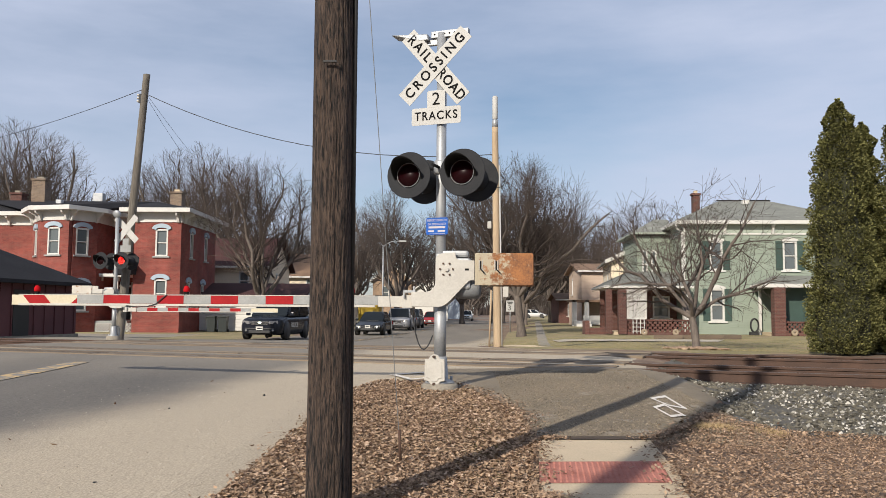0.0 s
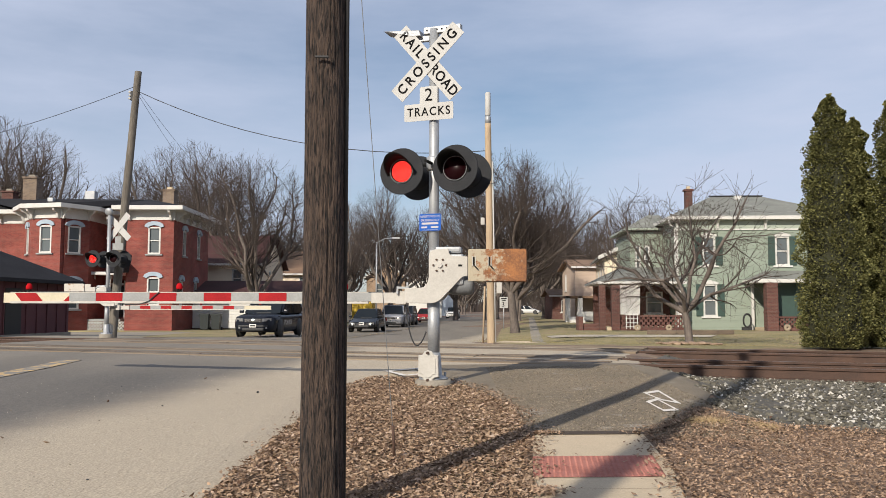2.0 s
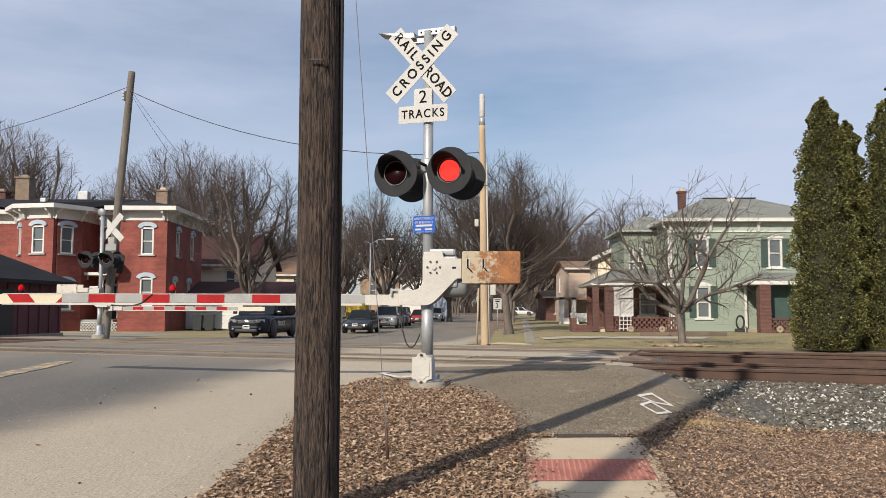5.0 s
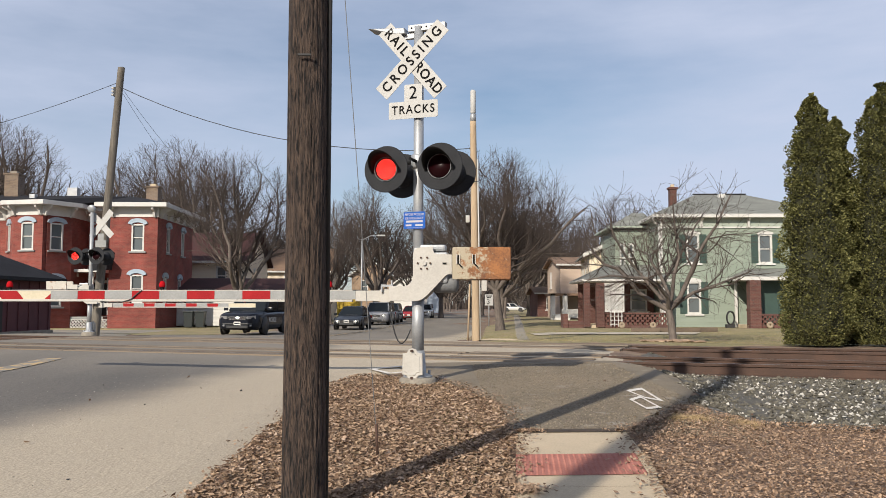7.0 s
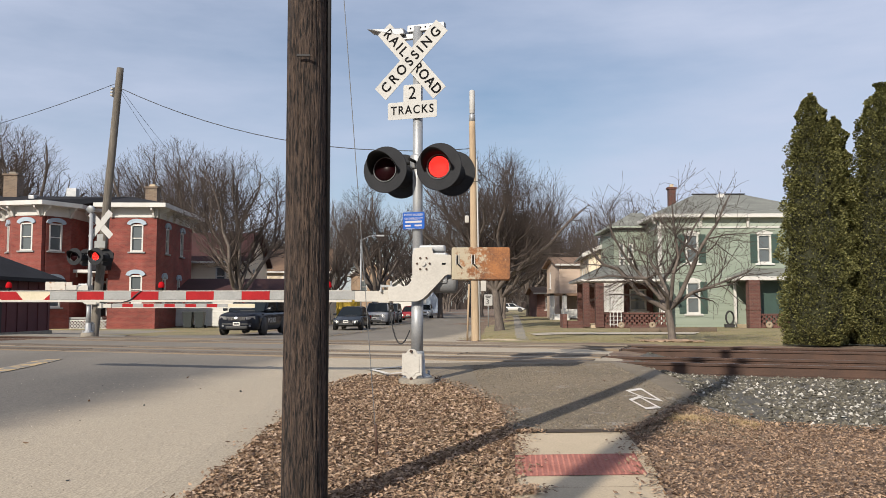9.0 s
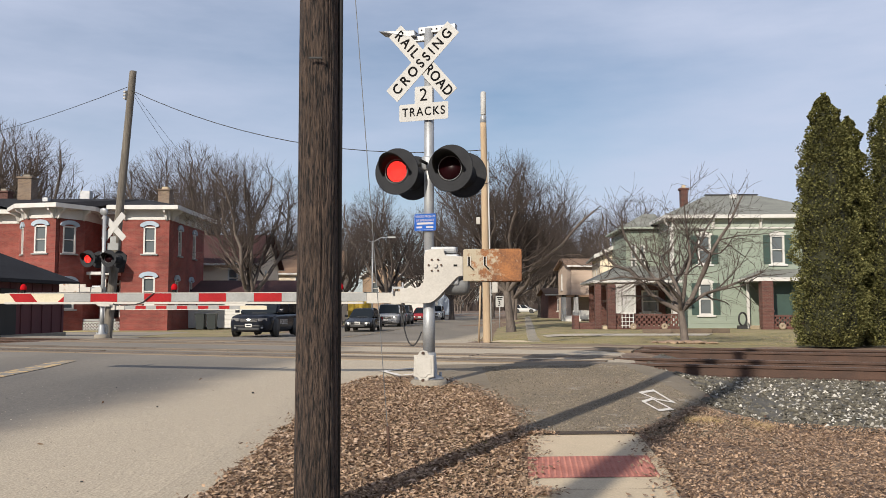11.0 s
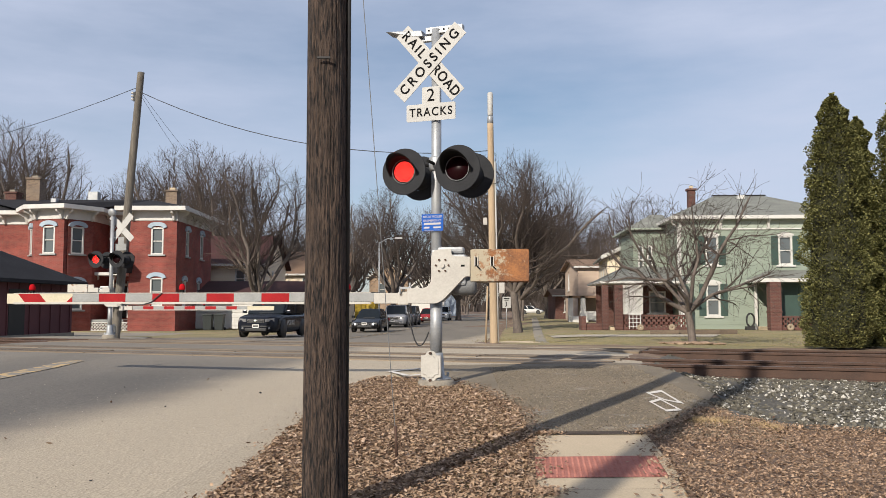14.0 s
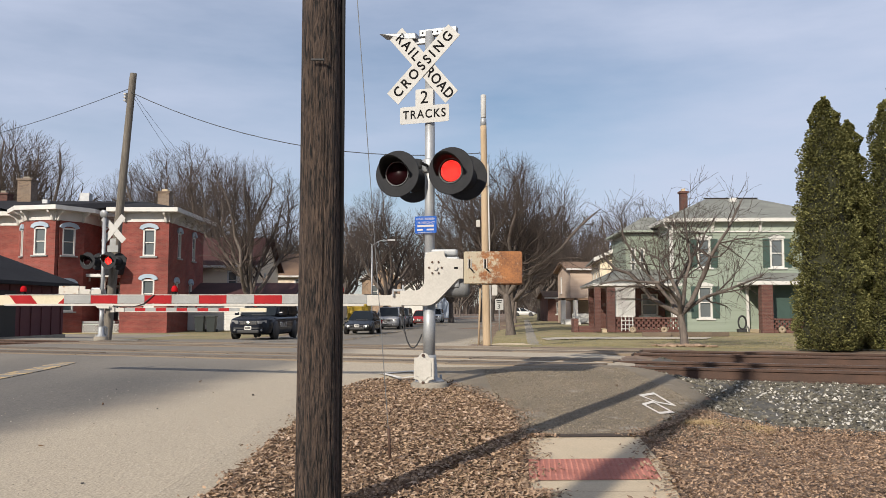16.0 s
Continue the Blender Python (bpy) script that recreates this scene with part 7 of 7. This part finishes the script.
def car(m, label, colour, length, width, height, hood, deck, category="car", lit=False, van=False, police=False, name="car"):
    """A car facing -y, its front at y = 0, standing on z = 0."""
    c = thing(name, m, label, category)
    w, half = width, width / 2
    belt = height * (0.60 if not van else 0.58)
    nose = belt * (0.74 if height < 1.55 else 0.90)
    ws0 = hood
    # body lofted through cross-sections from nose to tail
    ys = [0.0, 0.03, 0.1, 0.22, 0.45, hood * 0.7, hood, hood + 0.5, length * 0.5, length - 1.0, length - 0.5, length - 0.2, length - 0.06, length]
    wide = [(0, 0.70), (0.03, 0.78), (0.1, 0.86), (0.25, 0.94), (0.7, 1.0), (length - 0.7, 1.0), (length - 0.2, 0.95), (length, 0.84)]
    high = [(0, nose * 0.80), (0.03, nose * 0.88), (0.1, nose * 0.95), (0.22, nose), (hood, belt), (length - deck, belt + 0.03), (length - 0.1, belt), (length, belt * 0.8)]
    low = [(0, 0.36), (0.1, 0.26), (0.7, 0.20), (length - 0.8, 0.20), (length - 0.1, 0.3), (length, 0.4)]
    bm = bmesh.new()
    rings = []
    for y in ys:
        hw, zt, zb = ramped(y, wide) * half, ramped(y, high), ramped(y, low)
        hz = zt - zb
        side = [(0.86, 0.0), (0.97, 0.10), (1.0, 0.34), (1.0, 0.52), (0.975, 0.72), (0.95, 0.84), (0.88, 0.94), (0.70, 0.985), (0.35, 1.0)]
        row = [(k * hw, zb + u * hz) for k, u in side]
        row = row + [(-a, b) for a, b in row[::-1]]
        rings.append([bm.verts.new((a, y, b)) for a, b in row])
    for a, b in zip(rings, rings[1:]):
        for q in range(len(a)):
            bm.faces.new((a[q], a[(q + 1) % len(a)], b[(q + 1) % len(a)], b[q])).smooth = True
    bm.faces.new(rings[0])
    bm.faces.new(rings[-1][::-1])
    bmesh.ops.recalc_face_normals(bm, faces=bm.faces)
    body = part("body", bm, colour, c)
    # cabin
    roof0, roof1 = ws0 + (0.95 if not van else 0.85), length - deck - (0.35 if deck > 0.3 else 0.15)
    b0, b1 = ws0 + 0.05, length - (deck * 0.7 + 0.12)
    lo, hi = half - 0.07, half - (0.30 if height < 1.55 else 0.22)
    bm = bmesh.new()
    pts = [(-lo, b0, belt - 0.04), (lo, b0, belt - 0.04), (lo, b1, belt - 0.02), (-lo, b1, belt - 0.02), (-hi, roof0, height - 0.03), (hi, roof0, height - 0.03), (hi, roof1, height), (-hi, roof1, height)]
    v = [bm.verts.new(p) for p in pts]
    for f in ((0, 1, 5, 4), (1, 2, 6, 5), (2, 3, 7, 6), (3, 0, 4, 7), (4, 5, 6, 7), (3, 2, 1, 0)):
        bm.faces.new([v[i] for i in f])
    bmesh.ops.bevel(bm, geom=list(bm.edges), offset=0.09, segments=4, affect="EDGES")
    part("cabin", bm, colour, c, "", True)

    def pane(name, a, b, d, e, inset, push):
        a, b, d, e = (Vector(p) for p in (a, b, d, e))
        mid = (a + b + d + e) / 4
        n = (b - a).cross(e - a).normalized()
        bm = bmesh.new()
        q = [bm.verts.new(p + (mid - p) * inset + n * push) for p in (a, b, d, e)]
        bm.faces.new(q)
        r = bmesh.ops.extrude_face_region(bm, geom=list(bm.faces))
        bmesh.ops.translate(bm, vec=n * -0.02, verts=[g for g in r["geom"] if isinstance(g, bmesh.types.BMVert)])
        bmesh.ops.recalc_face_normals(bm, faces=bm.faces)
        return part(name, bm, CARGLASS, c)

    P = pts
    pane("windshield", P[0], P[1], P[5], P[4], 0.10, 0.012)
    pane("rear_window", P[2], P[3], P[7], P[6], 0.14, 0.012)
    for sgn, (i, j, k, l) in ((1, (1, 2, 6, 5)), (-1, (3, 0, 4, 7))):
        A, B, C, D = (Vector(P[q]) for q in (i, j, k, l))
        for u0, u1 in ((0.06, 0.46), (0.5, 0.92)):
            pane("side_window", A.lerp(B, u0), A.lerp(B, u1), D.lerp(C, u1), D.lerp(C, u0), 0.1, 0.012)
    r = 0.33 if height < 1.6 else 0.37
    wheelbase = (length * 0.19, length * 0.19 + length * 0.59)
    for y in wheelbase:
        for sgn in (-1, 1):
            wh = new("wheel")
            wh.parent = c
            wh.matrix_basis = pose(sgn * (half - 0.12), y, r)
            t = lathe(bmesh.new(), [(r * 0.62, -0.11), (r * 0.9, -0.115), (r, -0.08), (r, 0.08), (r * 0.9, 0.115), (r * 0.62, 0.11)], 24, pose(0, 0, 0, 0, 90))
            part("tyre", t, TYRE, wh)
            bm = lathe(bmesh.new(), [(r * 0.62, 0.06), (r * 0.55, 0.09), (r * 0.16, 0.10), (0, 0.11)], 16, pose(0, 0, 0, 0, 90 * sgn))
            part("rim", bm, RIM, wh)
            arch = lathe(bmesh.new(), [(r * 1.18, -0.02), (r * 1.18, 0.02), (0.0, 0.02)], 24, pose(sgn * (half - 0.018), y, r + 0.02, 0, 90))
            part("wheel_arch", arch, PLASTIC, c)
    lampz = nose * 0.80
    lw = w * 0.2
    for sgn in (-1, 1):
        bm = slab(bmesh.new(), [(-lw / 2, -0.07), (lw / 2, -0.05), (lw / 2, 0.09), (-lw / 2, 0.06)] if sgn > 0 else [(-lw / 2, -0.05), (lw / 2, -0.07), (lw / 2, 0.06), (-lw / 2, 0.09)], 0.16, pose(sgn * (half * 0.86 - lw * 0.55), 0.005, lampz, 0, 0, 20 * sgn))
        hd = part("headlight", bm, HEADLAMP, c, "clear headlight")
        if lit:
            part("bulb", lathe(bmesh.new(), [(0.06, 0), (0.045, 0.03), (0, 0.04)], 12, pose(sgn * (half * 0.84 - lw * 0.55), -0.005, lampz, 90)), HEADLIT, hd, "lit bulb")
        part("fog_lamp", lathe(bmesh.new(), [(0.05, 0), (0.05, 0.03), (0, 0.035)], 12, pose(sgn * half * 0.62, -0.002, 0.42, 90)), HEADLAMP, c)
        mir = boxes(((sgn * (half + 0.06), ws0 + 0.28, belt + 0.08), (0.2, 0.1, 0.15)), bevel=0.03)
        part("mirror", mir, colour, c)
        part("tail_light", boxes(((sgn * (half * 0.84), length - 0.02, belt * 0.85), (0.2, 0.08, 0.2)), bevel=0.02), REDTAPE, c)
    gr = part("grille", boxes(((0, 0.005, lampz - 0.03), (w * 0.40, 0.05, 0.17)), bevel=0.012), PLASTIC, c, "dark grille")
    for i in range(3):
        part("grille_bar", boxes(((0, -0.024, lampz - 0.08 + 0.05 * i), (w * 0.38, 0.012, 0.014))), CHROME, gr)
    part("badge", boxes(((0, -0.03, lampz - 0.02), (0.16, 0.02, 0.07)), bevel=0.015), CHROME, gr, "plain chrome badge")
    part("lower_intake", boxes(((0, 0.0, 0.36), (w * 0.5, 0.05, 0.12)), bevel=0.02), PLASTIC, c)
    part("bumper", boxes(((0, 0.0, 0.5), (w * 0.68, 0.06, 0.07)), bevel=0.02), colour if not police else PLASTIC, c)
    pl = part("plate", boxes(((0, -0.035, 0.52), (0.31, 0.012, 0.155))), PLATE, c, "pale number plate")
    part("text_bar", boxes(((0, -0.0425, 0.52), (0.24, 0.004, 0.06))), DARKPLATE, pl)
    part("wiper", boxes(((0.1, ws0 + 0.02, belt + 0.03), (0.7, 0.03, 0.02))), PLASTIC, c)
    if police:
        for sgn in (-1, 1):
            lettering("letters", "POLICE", 0.32, PLATE, c, pose(sgn * (half + 0.006), length * 0.40, belt * 0.60) @ pose(0, 0, 0, 0, 0, 90 * sgn), 0.003, 1.1)
    return c


def road_pose(x, y, turn=-5.2):
    return pose(x, y, ground_z(x, y) + 0.004, 0, 0, turn)


car(road_pose(-8.42, 37.6, -7), "dark navy police utility vehicle waiting on the road shoulder", car_paint("navy_paint", (0.012, 0.014, 0.02)), 5.0, 2.0, 1.80, 1.15, 0.1, "police car", False, False, True, "police_car")
car(road_pose(-4.72, 50.0), "black sedan at the head of a waiting queue", car_paint("black_paint", (0.014, 0.015, 0.017)), 4.5, 1.76, 1.43, 1.1, 0.6, "car", True)
car(road_pose(-3.85, 64.0), "silver minivan waiting in the queue", car_paint("silver_paint", (0.34, 0.34, 0.35)), 5.1, 1.98, 1.75, 0.95, 0.05, "minivan", True, True, False, "minivan")
car(road_pose(-3.35, 72.5), "grey sport utility vehicle waiting in the queue", car_paint("grey_paint", (0.12, 0.12, 0.125)), 4.6, 1.86, 1.72, 1.15, 0.08, "suv", True, False, False, "suv")
car(road_pose(-1.75, 86.0), "red car waiting in the queue", car_paint("red_paint", (0.32, 0.02, 0.02)), 4.5, 1.8, 1.5, 1.1, 0.5, "car", True)
late_car = car(road_pose(-0.25, 102.0), "white sport utility vehicle joining the queue", car_paint("white_paint", (0.72, 0.72, 0.71)), 4.6, 1.88, 1.72, 1.1, 0.08, "suv", True, False, False, "suv")
car(pose(18.2, 152, ground_z(18, 152) + 0.25, 0, 0, 75), "silver hatchback parked by a house far off", car_paint("pale_silver_paint", (0.5, 0.5, 0.5)), 4.3, 1.75, 1.5, 1.0, 0.15, "car")


# ---- street furniture ----
def round_post(name, m, label, category, h, r, material):
    t = thing(name, m, label, category)
    part("post", tubes(((0, 0, -0.2), (0, 0, h), r), seg=10), material, t)
    return t


sp = round_post("speed_sign", pose(4.55, 60, ground_z(4.55, 60), 0, 0, 5), "white speed limit sign on a steel post", "road sign", 2.3, 0.035, SILVER)
sg = part("sign_plate", slab(bmesh.new(), [(-0.3, 1.5), (0.3, 1.5), (0.3, 2.3), (-0.3, 2.3)], 0.01, pose(0, -0.05, 0)), SIGNWHITE, sp)
lettering("letters", "3", 0.5, SIGNBLACK, sg, pose(-0.05, -0.055, 1.75), 0.002)
text_bars(sg, [(0, 2.18, 0.42, 0.07), (0, 2.06, 0.3, 0.07)], SIGNBLACK, pose(0, -0.054, 0))
lampst = round_post("street_lamp", pose(-6.3, 82, ground_z(-6.3, 82)), "tall grey street lamp with a curved arm", "street lamp", 8.0, 0.08, SILVER)
part("arm", tubes(((0, 0, 7.9), (0.8, 0, 8.35), 0.04), ((0.8, 0, 8.35), (1.6, 0, 8.4), 0.035), seg=8), SILVER, lampst)
part("lamp_head", boxes(((1.9, 0, 8.4), (0.75, 0.3, 0.14)), bevel=0.04), SIGNWHITE, lampst, "pale cobra-head lamp")
for x_, y_, h_ in ((-4.6, 96, 10.5), (6.0, 112, 10.0), (-1.4, 140, 10), (9.0, 160, 10), (2.4, 190, 10), (13.6, 210, 10)):
    fp_ = rough_pole("utility_pole", (x_, y_, -0.7), (x_, y_, h_ - 0.6), 0.16, 0.11, GREYPOLE, "grey wooden utility pole far along the street", 0, 6, 10)
    part("crossarm", boxes(((0, 0, h_ - 0.6), (2.2, 0.12, 0.14))), GREYPOLE, fp_)
BINGREEN = paint("bin_plastic", (0.012, 0.018, 0.018), (0.009, 0.014, 0.014), 5, 0.6, 0.05)
for x_ in (-15.6, -14.85):
    wb = thing("wheelie_bin", pose(x_, 55.5, ground_z(x_, 55.5)), "dark green plastic wheeled bin beside the garage", "bin", "pair of bins")
    bmb = bmesh.new()
    box(bmb, (0, 0, 0.52), (0.6, 0.62, 0.95))
    for v in bmb.verts:
        if v.co.z < 0.3:
            v.co.x *= 0.8
            v.co.y *= 0.8
    part("bin_body", bmb, BINGREEN, wb)
    part("lid", boxes(((0, 0, 1.03), (0.66, 0.7, 0.08)), bevel=0.02), BINGREEN, wb)
    for s_ in (-1, 1):
        part("wheel", tubes(((0.25 * s_, 0.3, 0.1), (0.32 * s_, 0.3, 0.1), 0.1)), TYRE, wb)
YELLOW = paint("yellow_paint", (0.55, 0.38, 0.03), (0.46, 0.31, 0.03), 3, 0.6, 0.05)
skip = thing("waste_container", pose(-8.9, 98, ground_z(-8.9, 98), 0, 0, -5), "bright yellow waste container beside the road", "container")
part("box", boxes(((0, 0, 1.3), (2.4, 3, 1.8)), bevel=0.05), YELLOW, skip)
for i in range(5):
    part("rib", boxes(((-1.0 + 0.5 * i, -1.53, 1.3), (0.1, 0.08, 1.7)), bevel=0.01), YELLOW, skip)
part("skids", boxes(((-0.8, 0, 0.2), (0.2, 2.9, 0.42)), ((0.8, 0, 0.2), (0.2, 2.9, 0.42)), bevel=0.02), RAILRUST, skip)

# ---- what moves ----
def motions():
    # the late car rolls up to the end of the queue and stops
    rolling = [(0, 142), (1, 132.5), (2, 123.5), (3, 115.5), (4, 109.5), (5, 105.6), (6, 103.2), (7, 102.1), (7.6, 102.0), (16, 102.0)]
    walk(late_car, [(t, road_pose(-0.25 + 0.0906 * (y - 102), y)) for t, y in rolling])
    # the added discs swing aside and back to imitate the flashing
    shut, opened = pose(0, 0.003, 0), pose(-0.147, 0.144, 0, 0, 0, 89)
    rights = [(0.83 + 1.32 * k, 1.53 + 1.32 * k) for k in range(12)]
    lefts = [(1.53 + 1.32 * k, 2.15 + 1.32 * k) for k in range(12)]
    for leaf, (near, ident) in COVER_DISCS:
        spans = {"right": rights, "left": lefts, "none": []}[ident]
        if not near and ident == "right":
            spans = [(-0.49, 0.21)] + spans
        if not near and ident == "left":
            spans = [(0.21, 0.83)] + spans
        if not near:
            # the far lamps stay dark for a few turns
            spans = [(a, b) for a, b in spans if b < 2.2 or a > 6.0]
        rows = []
        now = shut
        for a, b in spans:
            a, b = max(a, 0.0), min(b, 16.0)
            if a >= 15.95:
                break
            if a > 0.05:
                rows += [(a - 0.034, shut), (a, opened)]
            else:
                rows += [(0.0, opened)]
            rows += [(b - 0.034, opened), (b, shut)] if b < 15.97 else [(16.0, opened)]
        if not rows or rows[0][0] > 0.05:
            rows = [(0.0, shut)] + rows
        if rows[-1][0] < 15.97:
            rows += [(16.0, shut)]
        walk(leaf, rows)

motions()
